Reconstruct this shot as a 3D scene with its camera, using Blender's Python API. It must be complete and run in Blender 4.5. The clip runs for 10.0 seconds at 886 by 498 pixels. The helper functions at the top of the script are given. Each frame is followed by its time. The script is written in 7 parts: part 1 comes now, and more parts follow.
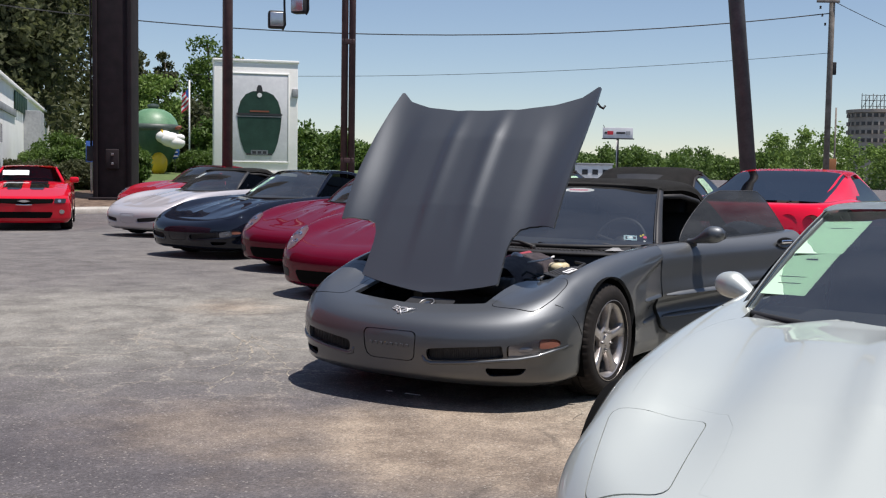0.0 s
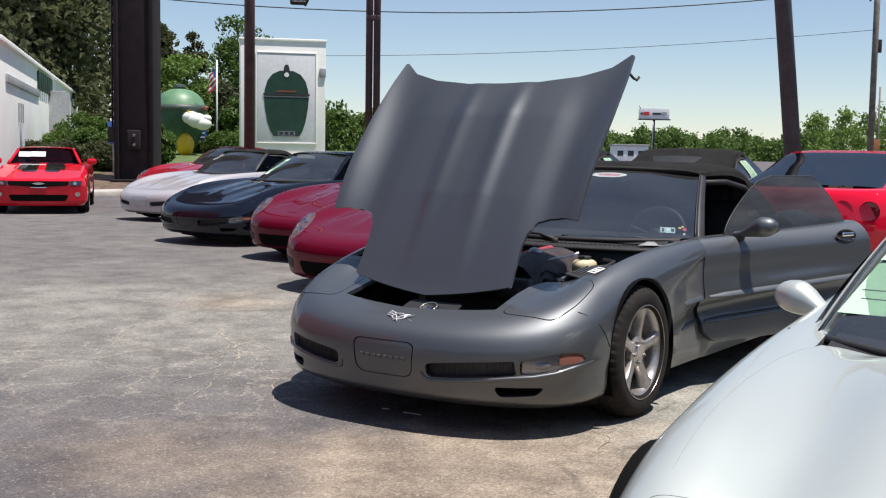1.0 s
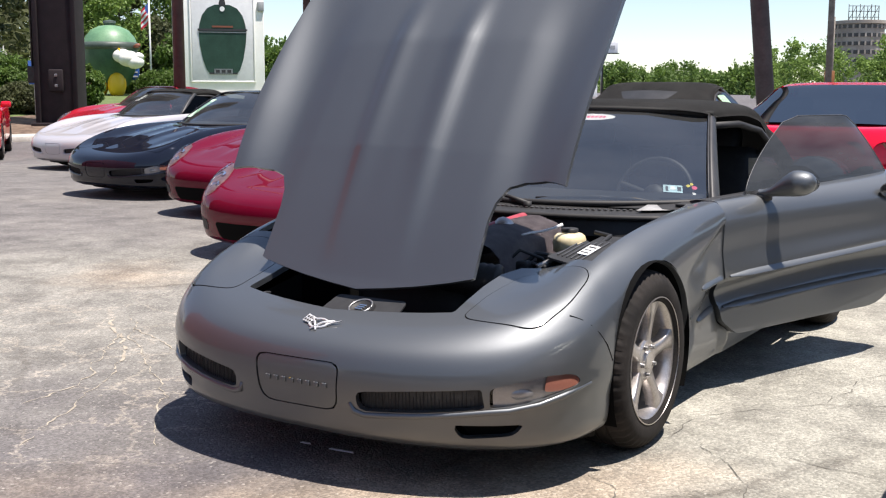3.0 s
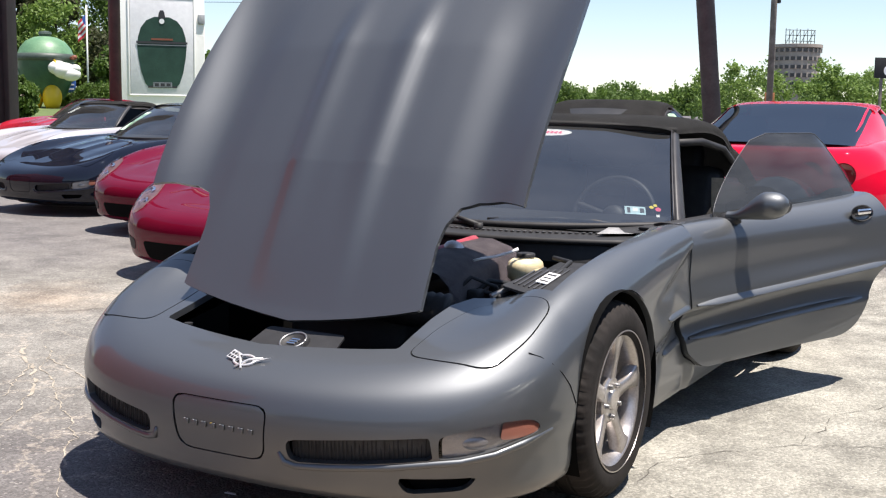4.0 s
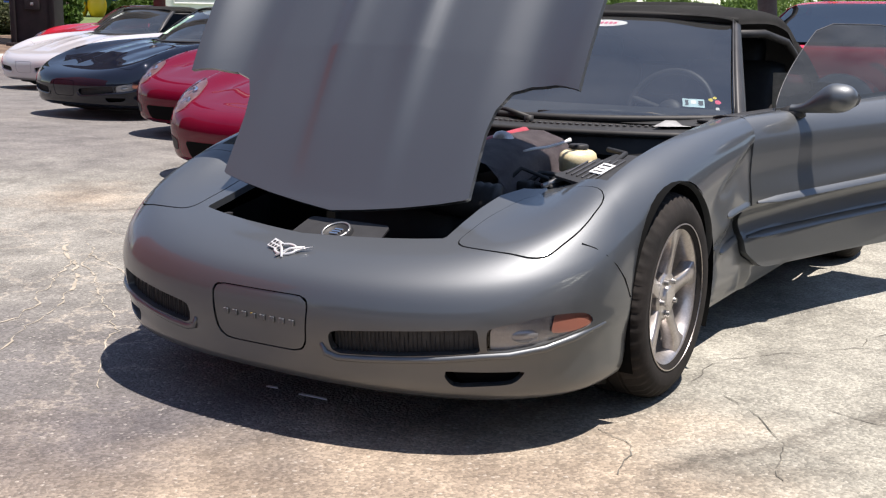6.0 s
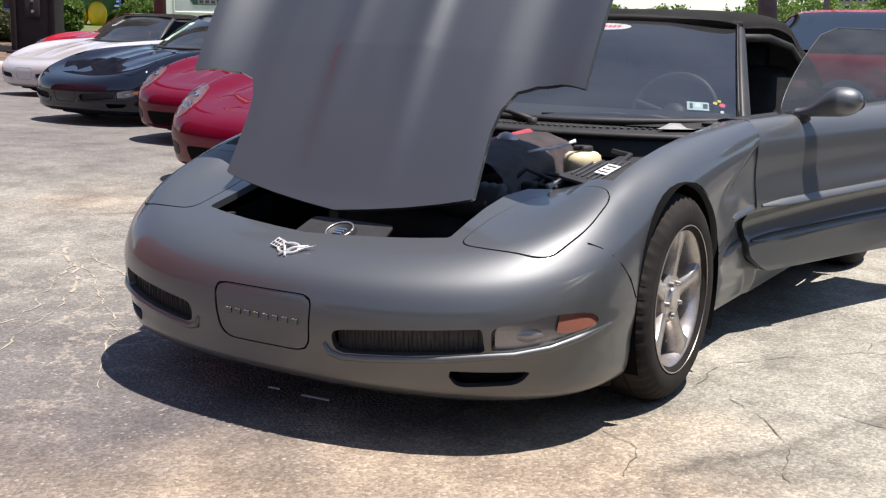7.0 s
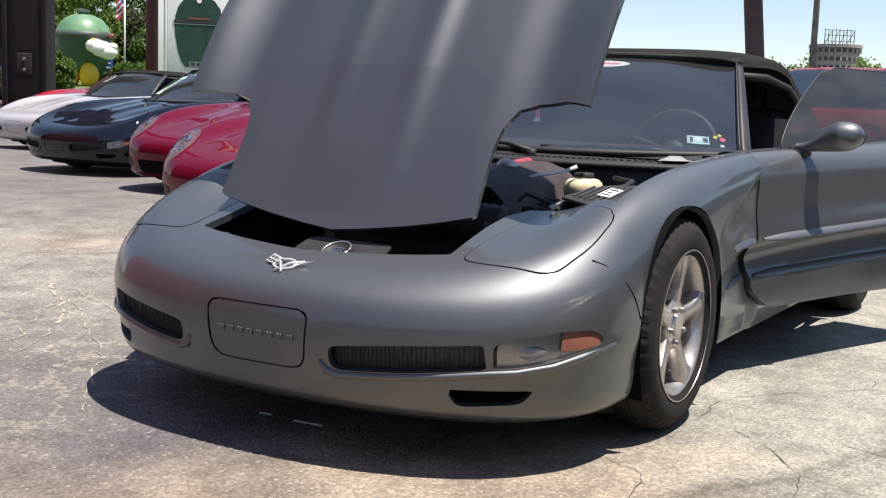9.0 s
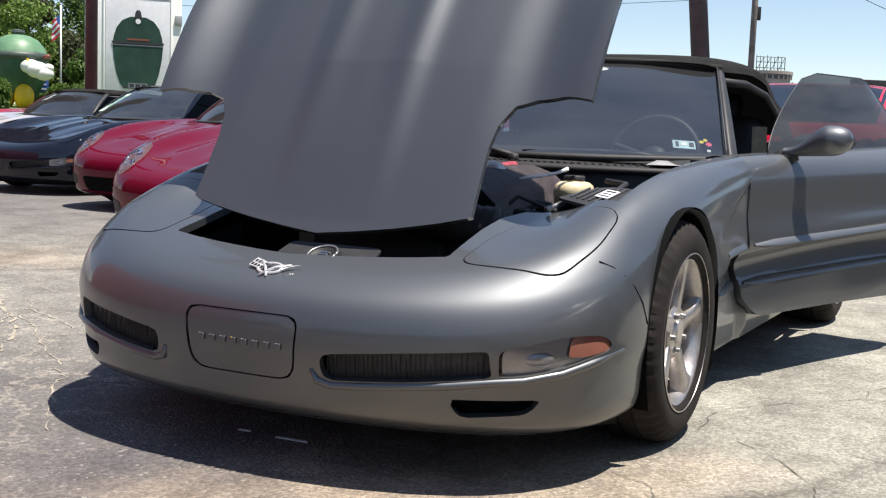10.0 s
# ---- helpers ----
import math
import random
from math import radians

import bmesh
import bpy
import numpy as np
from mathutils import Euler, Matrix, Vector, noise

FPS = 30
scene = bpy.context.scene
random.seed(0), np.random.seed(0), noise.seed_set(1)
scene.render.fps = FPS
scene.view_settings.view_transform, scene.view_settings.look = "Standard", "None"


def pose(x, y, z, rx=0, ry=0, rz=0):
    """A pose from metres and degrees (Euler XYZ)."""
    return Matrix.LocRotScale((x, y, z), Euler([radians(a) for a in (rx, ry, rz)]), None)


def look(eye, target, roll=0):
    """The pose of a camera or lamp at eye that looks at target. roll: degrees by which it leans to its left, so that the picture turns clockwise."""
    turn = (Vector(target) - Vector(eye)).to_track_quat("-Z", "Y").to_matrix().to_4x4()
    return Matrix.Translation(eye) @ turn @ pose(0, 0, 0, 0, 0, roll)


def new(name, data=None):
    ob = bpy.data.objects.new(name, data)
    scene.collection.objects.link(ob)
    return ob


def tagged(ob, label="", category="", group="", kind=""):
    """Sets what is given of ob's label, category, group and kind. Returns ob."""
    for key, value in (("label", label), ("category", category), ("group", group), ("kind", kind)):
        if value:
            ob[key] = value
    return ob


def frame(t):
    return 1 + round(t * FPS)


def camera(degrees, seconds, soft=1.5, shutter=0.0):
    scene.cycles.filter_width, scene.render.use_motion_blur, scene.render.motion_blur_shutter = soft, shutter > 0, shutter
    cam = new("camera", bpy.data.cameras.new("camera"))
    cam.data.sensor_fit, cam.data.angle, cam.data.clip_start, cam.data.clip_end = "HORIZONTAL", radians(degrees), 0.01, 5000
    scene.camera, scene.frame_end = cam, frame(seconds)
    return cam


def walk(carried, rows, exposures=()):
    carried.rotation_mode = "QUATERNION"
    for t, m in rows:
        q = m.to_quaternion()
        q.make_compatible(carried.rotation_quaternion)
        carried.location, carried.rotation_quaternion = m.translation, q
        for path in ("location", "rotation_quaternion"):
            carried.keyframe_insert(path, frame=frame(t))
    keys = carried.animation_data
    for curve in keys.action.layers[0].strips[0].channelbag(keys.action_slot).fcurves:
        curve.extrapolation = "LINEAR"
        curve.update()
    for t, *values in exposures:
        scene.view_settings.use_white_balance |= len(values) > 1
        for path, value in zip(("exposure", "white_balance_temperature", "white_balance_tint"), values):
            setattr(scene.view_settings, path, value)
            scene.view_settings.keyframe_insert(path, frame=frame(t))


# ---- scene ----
cam = camera(42.9, 10.0, soft=1.2)
PATH = [
    (0, (3.601, -5.913, 1.274), (2.511, -4.242, 1.138), 0.9),
    (0.5, (3.403, -5.469, 1.275), (2.29, -3.815, 1.125), 0.9),
    (1, (3.211, -5.05, 1.283), (2.072, -3.415, 1.113), 0.9),
    (1.5, (3.023, -4.676, 1.29), (1.861, -3.061, 1.09), 0.7),
    (2, (2.81, -4.312, 1.286), (1.646, -2.703, 1.051), 0.3),
    (2.2, (2.746, -4.196, 1.289), (1.589, -2.583, 1.039), 0.1),
    (3.3, (2.275, -3.623, 1.292), (1.25, -1.929, 1.01), 0.5),
    (3.5, (2.237, -3.532, 1.277), (1.226, -1.827, 1.01), 0.8),
    (4, (2.153, -3.419, 1.265), (1.18, -1.689, 1.017), 0.9),
    (4.5, (2.124, -3.371, 1.24), (1.15, -1.642, 0.987), 1.1),
    (5, (2.112, -3.344, 1.215), (1.115, -1.638, 0.906), 1.0),
    (5.5, (2.086, -3.322, 1.191), (1.071, -1.638, 0.822), 1.0),
    (6, (2.075, -3.305, 1.165), (1.049, -1.635, 0.766), 1.0),
    (7.5, (2.04, -3.299, 1.107), (1.014, -1.62, 0.748), 1.5),
    (8, (2.027, -3.298, 1.071), (1.002, -1.613, 0.741), 1.7),
    (8.5, (2.013, -3.293, 1.021), (0.987, -1.601, 0.726), 1.9),
    (9, (1.994, -3.272, 0.975), (0.976, -1.57, 0.715), 2.1),
    (9.5, (1.925, -3.244, 0.931), (0.936, -1.521, 0.699), 2.5),
    (10, (1.779, -3.198, 0.889), (0.851, -1.439, 0.676), 2.2),
]
EXPOSURES = [(0.0, 0.14, 6550, 14), (1.0, 0.30, 6600, 13), (2.0, 0.60, 6800, 14), (3.5, 0.83, 6750, 14), (6.0, 0.78, 6800, 15), (8.0, 0.70, 6850, 15), (10.0, 0.67, 6800, 12)]
walk(cam, [(t, look(eye, target, roll)) for t, eye, target, roll in PATH], EXPOSURES)

# ---- world and sun ----
SUN_EL, SUN_AZ = radians(73.5), radians(84)      # azimuth from +y towards +x
world = bpy.data.worlds.new("sky")
scene.world = world
world.use_nodes = True
wn = world.node_tree.nodes
sky = wn.new("ShaderNodeTexSky")
sky.sky_type, sky.sun_disc = "NISHITA", False
sky.sun_elevation, sky.sun_rotation = SUN_EL, SUN_AZ
sky.air_density, sky.dust_density, sky.ozone_density = 0.88, 0.0, 2.0
wn["Background"].inputs[1].default_value = 0.096
haze = wn.new("ShaderNodeMix")          # thin summer haze over the whole sky
haze.data_type = "RGBA"
haze.inputs[0].default_value, haze.inputs[7].default_value = 0.10, (4.4, 5.2, 6.0, 1)
world.node_tree.links.new(sky.outputs[0], haze.inputs[6])
world.node_tree.links.new(haze.outputs[2], wn["Background"].inputs[0])
sun_data = bpy.data.lights.new("sun", "SUN")
sun_data.energy, sun_data.angle, sun_data.color = 5.0, radians(0.5), (1.0, 0.96, 0.9)
sun_way = Vector((math.sin(SUN_AZ) * math.cos(SUN_EL), math.cos(SUN_AZ) * math.cos(SUN_EL), math.sin(SUN_EL)))
sun = new("sun", sun_data)
sun.matrix_world = look(sun_way * 60, (0, 0, 0))

# ---- materials ----
def material(name, base, rough=0.5, metal=0.0, coat=0.0, coat_rough=0.03, spec=0.5):
    m = bpy.data.materials.new(name)
    m.use_nodes = True
    p = m.node_tree.nodes["Principled BSDF"]
    p.inputs["Base Color"].default_value = (*base, 1)
    p.inputs["Roughness"].default_value = rough
    p.inputs["Metallic"].default_value = metal
    p.inputs["Coat Weight"].default_value = coat
    p.inputs["Coat Roughness"].default_value = coat_rough
    p.inputs["Specular IOR Level"].default_value = spec
    return m


def nodes_of(m):
    t = m.node_tree
    return t.nodes, t.links, t.nodes["Principled BSDF"]


def noise_node(m, scale, detail=4.0, rough=0.55, coords="Object"):
    n, l, _ = nodes_of(m)
    c = n.new("ShaderNodeTexCoord")
    t = n.new("ShaderNodeTexNoise")
    t.inputs["Scale"].default_value, t.inputs["Detail"].default_value, t.inputs["Roughness"].default_value = scale, detail, rough
    l.new(c.outputs[coords], t.inputs["Vector"])
    return t


def ramp(m, src, stops):
    n, l, _ = nodes_of(m)
    r = n.new("ShaderNodeValToRGB")
    e = r.color_ramp.elements
    while len(e) < len(stops):
        e.new(0.5)
    for k, (pos, col) in zip(e, stops):
        k.position, k.color = pos, (*col, 1)
    l.new(src, r.inputs[0])
    return r


def mix(m, fac, a, b, mode="MIX"):
    n, l, _ = nodes_of(m)
    x = n.new("ShaderNodeMix")
    x.data_type, x.blend_type = "RGBA", mode
    for sock, v in ((x.inputs[0], fac), (x.inputs[6], a), (x.inputs[7], b)):
        if isinstance(v, (int, float)):
            sock.default_value = v
        elif isinstance(v, tuple):
            sock.default_value = (*v, 1)
        else:
            l.new(v, sock)
    return x.outputs[2]


def bump(m, src, strength=0.3, dist=0.01):
    n, l, p = nodes_of(m)
    b = n.new("ShaderNodeBump")
    b.inputs["Strength"].default_value, b.inputs["Distance"].default_value = strength, dist
    l.new(src, b.inputs["Height"])
    l.new(b.outputs[0], p.inputs["Normal"])


def grained(name, dark, light, rough, scale, strength=0.2, dist=0.005, metal=0.0, fine=None):
    """A surface with mottling at one scale and grain at a finer one."""
    m = material(name, dark, rough, metal)
    n, l, p = nodes_of(m)
    big, small = noise_node(m, scale), noise_node(m, fine or scale * 9, 6)
    col = ramp(m, big.outputs[0], [(0.35, dark), (0.68, light)])
    l.new(mix(m, 0.35, col.outputs[0], small.outputs[0], "OVERLAY"), p.inputs["Base Color"])
    bump(m, small.outputs[0], strength, dist)
    return m


def paint(name, base, metal=0.0, rough=0.35, coat=1.0, spec=0.0, coat_rough=0.02):
    """Car paint: flakes or pigment below a clear coat, with a film of dust."""
    m = material(name, base, rough, metal, coat, coat_rough, spec)
    n, l, p = nodes_of(m)
    dust = noise_node(m, 3.0, 5)
    dirt = ramp(m, dust.outputs[0], [(0.4, (0, 0, 0)), (0.75, (1, 1, 1))])
    l.new(mix(m, 0.004, base, dirt.outputs[0]), p.inputs["Base Color"])
    flake = noise_node(m, 900.0, 2)
    bump(m, flake.outputs[0], 0.05 if metal else 0.01, 0.001)
    return m


def glass(name, tint, rough=0.0, ior=1.5, gloss=1.0, dust=0.0):
    """Tinted pane that light passes, with a clear reflection."""
    m = bpy.data.materials.new(name)
    m.use_nodes = True
    n, l = m.node_tree.nodes, m.node_tree.links
    n.remove(n["Principled BSDF"])
    tr, gl, mx, fr = n.new("ShaderNodeBsdfTransparent"), n.new("ShaderNodeBsdfGlossy"), n.new("ShaderNodeMixShader"), n.new("ShaderNodeFresnel")
    tr.inputs[0].default_value = (*tint, 1)
    gl.inputs["Roughness"].default_value = rough
    fr.inputs[0].default_value = ior
    weaker = n.new("ShaderNodeMath")
    weaker.operation, weaker.inputs[1].default_value = "MULTIPLY", gloss
    l.new(fr.outputs[0], weaker.inputs[0])
    l.new(weaker.outputs[0], mx.inputs[0])
    l.new(tr.outputs[0], mx.inputs[1])
    l.new(gl.outputs[0], mx.inputs[2])
    last = mx.outputs[0]
    if dust:
        film, over, spread = n.new("ShaderNodeBsdfDiffuse"), n.new("ShaderNodeMixShader"), n.new("ShaderNodeTexNoise")
        film.inputs[0].default_value = (0.55, 0.57, 0.58, 1)
        spread.inputs["Scale"].default_value, spread.inputs["Detail"].default_value = 3.0, 6.0
        amount = n.new("ShaderNodeMath")
        amount.operation, amount.inputs[1].default_value = "MULTIPLY", 2 * dust
        l.new(spread.outputs[0], amount.inputs[0])
        l.new(amount.outputs[0], over.inputs[0])
        l.new(last, over.inputs[1])
        l.new(film.outputs[0], over.inputs[2])
        last = over.outputs[0]
    l.new(last, n["Material Output"].inputs[0])
    return m


M = {}
M["grey"] = paint("grey_metallic_paint", (0.142, 0.151, 0.159), 0.93, 0.53, 0.75, 0.0, 0.09)
M["silver"] = paint("silver_metallic_paint", (0.555, 0.595, 0.56), 0.45, 0.42)
M["white"] = paint("pale_silver_paint", (0.50, 0.48, 0.50), 0.3, 0.4)
M["black"] = paint("black_paint", (0.006, 0.008, 0.016), 0.0, 0.3)
M["maroon"] = paint("deep_red_paint", (0.115, 0.0006, 0.014), 0.0, 0.4, 0.7)
M["red"] = paint("bright_red_paint", (0.75, 0.006, 0.035), 0.0, 0.4)
M["orange"] = paint("orange_red_paint", (0.60, 0.008, 0.024), 0.0, 0.4)
M["deep_orange"] = paint("dull_red_paint", (0.30, 0.012, 0.024), 0.0, 0.4)
M["rubber"] = grained("tyre_rubber", (0.011, 0.010, 0.0095), (0.026, 0.022, 0.020), 0.85, 8, 0.3, 0.002)
M["rubber"].node_tree.nodes["Principled BSDF"].inputs["Specular IOR Level"].default_value = 0.25
M["trim"] = grained("black_plastic", (0.012, 0.012, 0.013), (0.022, 0.022, 0.023), 0.62, 14, 0.2, 0.001)
M["pillar"] = grained("dark_grey_plastic", (0.022, 0.022, 0.024), (0.036, 0.036, 0.038), 0.5, 12, 0.1, 0.001)
# near-black liner: the shade of wells, gaps and openings is in its colour
M["void"] = material("shade_black_liner", (0.004, 0.004, 0.004), 0.95, spec=0.1)
M["cloth_top"] = grained("black_canvas", (0.018, 0.018, 0.017), (0.032, 0.031, 0.029), 0.9, 5, 0.5, 0.002, fine=380)
M["alloy"] = grained("cast_alloy", (0.42, 0.385, 0.365), (0.58, 0.55, 0.53), 0.36, 14, 0.05, 0.001, 0.85)
M["chrome"] = material("bright_metal", (0.85, 0.85, 0.87), 0.08, 1.0)
M["steel"] = grained("dull_steel", (0.25, 0.25, 0.25), (0.4, 0.4, 0.4), 0.4, 30, 0.1, 0.001, 0.9)
M["glass_dark"] = glass("tinted_glass", (0.05, 0.055, 0.065), 0.0, 1.45, 0.35)
M["glass_door"] = glass("smoked_glass", (0.075, 0.08, 0.085), 0.0, 1.4, 1.0, 0.06)
M["glass_shield"] = glass("windscreen_glass", (0.40, 0.45, 0.46), 0.0, 2.8, 1.0, 0.035)
M["soft_pane"] = grained("dull_plastic_pane", (0.020, 0.021, 0.022), (0.035, 0.036, 0.038), 0.45, 4, 0.1, 0.002)
M["glass_clear"] = glass("clear_lens", (0.92, 0.93, 0.95))
M["amber"] = material("amber_reflector", (0.42, 0.18, 0.13), 0.3, 0, 0.6)
M["lens"] = material("silvered_lens", (0.55, 0.55, 0.56), 0.25, 0.85)
M["lamp_grey"] = grained("ribbed_lamp_grey", (0.38, 0.38, 0.39), (0.44, 0.44, 0.45), 0.25, 160, 0.2, 0.001, 0.6)
M["mesh"] = grained("dark_mesh", (0.02, 0.02, 0.02), (0.04, 0.04, 0.04), 0.6, 40, 0.4, 0.002)
M["seat"] = grained("black_leather", (0.018, 0.017, 0.017), (0.03, 0.029, 0.028), 0.55, 20, 0.3, 0.002)
M["tan"] = grained("pale_belt_cloth", (0.35, 0.30, 0.22), (0.5, 0.43, 0.32), 0.8, 30)
M["paper"] = material("pale_green_paper", (0.55, 0.78, 0.58), 0.6)
M["white_paper"] = material("white_paper", (0.8, 0.8, 0.8), 0.6)
M["red_print"] = material("red_print", (0.6, 0.03, 0.05), 0.6)
M["pale_blue"] = material("pale_blue_print", (0.5, 0.68, 0.75), 0.6)
M["yellow"] = material("yellow_print", (0.8, 0.65, 0.02), 0.6)
M["pink"] = material("pink_print", (0.8, 0.06, 0.18), 0.6)
M["ink"] = material("dark_print", (0.03, 0.03, 0.035), 0.6)
M["cream"] = grained("yellowed_plastic", (0.62, 0.52, 0.30), (0.75, 0.66, 0.45), 0.4, 25, 0.05)
M["engine"] = grained("grey_engine_plastic", (0.045, 0.045, 0.048), (0.08, 0.08, 0.083), 0.45, 15, 0.15, 0.001)
M["cover_red"] = grained("dusty_grey_plastic", (0.085, 0.068, 0.072), (0.15, 0.125, 0.128), 0.5, 15, 0.15, 0.001)
M["pale_plastic"] = grained("light_grey_plastic", (0.22, 0.22, 0.22), (0.32, 0.32, 0.32), 0.55, 20, 0.2, 0.001)
M["rail_red"] = grained("dusty_red_plastic", (0.34, 0.035, 0.055), (0.46, 0.08, 0.10), 0.5, 18, 0.1, 0.001)
M["stripe"] = paint("black_stripe_paint", (0.012, 0.012, 0.014), 0, 0.35)

# ground: old asphalt, paler and sandier round the grey car, with tan stains, fine cracks and grit
g = M["lot"] = material("worn_asphalt", (0.16, 0.15, 0.15), 0.9)
n, l, p = nodes_of(g)


def math_node(op, a, b=None, c=None):
    x = n.new("ShaderNodeMath")
    x.operation = op
    for k, v in enumerate((a, b, c)):
        if v is None:
            continue
        if isinstance(v, (int, float)):
            x.inputs[k].default_value = v
        else:
            l.new(v, x.inputs[k])
    return x.outputs[0]


def blot(cx, cy, radius, soft, wobble):
    """A patch with a ragged rim: 1 within, 0 without."""
    c = n.new("ShaderNodeTexCoord")
    d = n.new("ShaderNodeVectorMath")
    d.operation = "DISTANCE"
    l.new(c.outputs["Object"], d.inputs[0])
    d.inputs[1].default_value = (cx, cy, 0)
    wob = noise_node(g, wobble, 6, 0.62)
    r = math_node("MULTIPLY_ADD", wob.outputs[0], -1.6 * soft, math_node("ADD", d.outputs["Value"], 0.8 * soft))
    m_ = n.new("ShaderNodeMapRange")
    m_.interpolation_type = "SMOOTHSTEP"
    l.new(r, m_.inputs[0])
    m_.inputs[1].default_value, m_.inputs[2].default_value, m_.inputs[3].default_value, m_.inputs[4].default_value = radius - soft * 0.5, radius + soft * 0.5, 1.0, 0.0
    return m_.outputs[0]


big, mid, fine = noise_node(g, 0.5, 6, 0.6), noise_node(g, 2.6, 8, 0.65), noise_node(g, 95, 8, 0.75)
stones = n.new("ShaderNodeTexVoronoi")
stones.inputs["Scale"].default_value = 110
sc = n.new("ShaderNodeTexCoord")
l.new(sc.outputs["Object"], stones.inputs["Vector"])
base = ramp(g, big.outputs[0], [(0.34, (0.084, 0.077, 0.082)), (0.52, (0.112, 0.103, 0.106)), (0.68, (0.148, 0.137, 0.132))])
pale = ramp(g, mid.outputs[0], [(0.30, (0.189, 0.182, 0.157)), (0.5, (0.280, 0.272, 0.234)), (0.7, (0.344, 0.334, 0.288))])
tan = ramp(g, mid.outputs[0], [(0.35, (0.224, 0.172, 0.125)), (0.65, (0.361, 0.292, 0.215))])
col = mix(g, blot(2.7, 2.2, 3.4, 1.3, 0.9), base.outputs[0], pale.outputs[0])
# wide pale mix: brightening of far asphalt at grazing angles, put into the colour
col = mix(g, math_node("MULTIPLY", blot(-11.0, 3.5, 8.5, 6.0, 0.22), 0.24), col, pale.outputs[0])
col = mix(g, math_node("MULTIPLY", blot(-3.2, 0.6, 2.4, 2.2, 0.8), 0.55), col, pale.outputs[0])
col = mix(g, math_node("MULTIPLY", blot(0.85, -1.35, 0.95, 1.0, 1.4), 0.8), col, tan.outputs[0])
col = mix(g, math_node("MULTIPLY", blot(-0.4, -1.9, 0.5, 0.9, 1.8), 0.45), col, tan.outputs[0])
col = mix(g, math_node("MULTIPLY", blot(-3.45, 1.5, 0.35, 0.7, 2.2), 0.6), col, tan.outputs[0])
web = n.new("ShaderNodeTexVoronoi")
web.feature = "DISTANCE_TO_EDGE"
web.inputs["Scale"].default_value = 3.1
wv2 = n.new("ShaderNodeMix")
wv2.data_type = "VECTOR"
wv2.inputs[0].default_value = 0.34
l.new(sc.outputs["Object"], wv2.inputs[4])
l.new(noise_node(g, 3.4, 6, 0.7).outputs["Color"], wv2.inputs[5])
l.new(wv2.outputs[1], web.inputs["Vector"])
seam_ = ramp(g, web.outputs["Distance"], [(0.0, (1, 1, 1)), (0.030, (0, 0, 0))])
col = mix(g, math_node("MULTIPLY", math_node("MULTIPLY", seam_.outputs[0], blot(-2.0, -0.2, 1.7, 1.4, 2.4)), 0.5), col, (0.44, 0.39, 0.32))
spot = ramp(g, mid.outputs[0], [(0.30, (0.30, 0.30, 0.30)), (0.62, (0.62, 0.62, 0.62))])
col = mix(g, 0.5, col, spot.outputs[0], "OVERLAY")
cell = n.new("ShaderNodeTexVoronoi")
cell.feature = "DISTANCE_TO_EDGE"
cell.inputs["Scale"].default_value = 0.55
warp = noise_node(g, 2.0, 6, 0.7)
wv = n.new("ShaderNodeMix")
wv.data_type = "VECTOR"
wv.inputs[0].default_value = 0.22
l.new(sc.outputs["Object"], wv.inputs[4])
l.new(warp.outputs["Color"], wv.inputs[5])
l.new(wv.outputs[1], cell.inputs["Vector"])
crack = ramp(g, cell.outputs["Distance"], [(0.0, (1, 1, 1)), (0.014, (0, 0, 0))])
brk = ramp(g, noise_node(g, 1.1, 3).outputs[0], [(0.47, (0, 0, 0)), (0.60, (1, 1, 1))])
col = mix(g, math_node("MULTIPLY", math_node("MULTIPLY", crack.outputs[0], brk.outputs[0]), 0.55), col, (0.07, 0.06, 0.05))
speck = ramp(g, stones.outputs["Color"], [(0.25, (0.30, 0.30, 0.30)), (0.80, (0.72, 0.72, 0.72))])
col = mix(g, 0.6, col, speck.outputs[0], "OVERLAY")
chip = ramp(g, stones.outputs["Color"], [(0.86, (0, 0, 0)), (0.90, (1, 1, 1))])
col = mix(g, math_node("MULTIPLY", chip.outputs[0], 0.35), col, (0.50, 0.47, 0.42))
l.new(mix(g, 0.5, col, fine.outputs[0], "OVERLAY"), p.inputs["Base Color"])
bump(g, math_node("ADD", math_node("MULTIPLY", fine.outputs[0], 0.7), math_node("MULTIPLY", stones.outputs["Distance"], -0.8)), 0.9, 0.006)

M["column"] = grained("dark_brown_steel", (0.010, 0.005, 0.007), (0.020, 0.011, 0.014), 0.85, 3, 0.2, 0.004)
M["pole_brown"] = grained("red_brown_steel", (0.05, 0.025, 0.025), (0.09, 0.045, 0.04), 0.5, 4, 0.2, 0.003)
M["pole_grey"] = grained("weathered_pole", (0.06, 0.058, 0.06), (0.10, 0.098, 0.10), 0.6, 3, 0.3, 0.004)
M["wood"] = grained("weathered_timber", (0.14, 0.12, 0.10), (0.26, 0.23, 0.2), 0.85, 4, 0.4, 0.01)
M["stucco"] = grained("white_painted_wall", (0.86, 0.85, 0.81), (0.92, 0.91, 0.88), 0.8, 1.2, 0.2, 0.004)
M["grey_wall"] = grained("grey_painted_wall", (0.30, 0.31, 0.32), (0.4, 0.41, 0.42), 0.8, 1.2, 0.2, 0.004)
M["egg_green"] = grained("green_vinyl", (0.022, 0.075, 0.042), (0.045, 0.12, 0.062), 0.45, 2, 0.1)
M["egg_lid"] = grained("light_green_vinyl", (0.10, 0.22, 0.12), (0.16, 0.30, 0.17), 0.45, 2, 0.1)
M["green_print"] = grained("dark_green_print", (0.007, 0.035, 0.022), (0.018, 0.06, 0.04), 0.5, 2, 0.05)
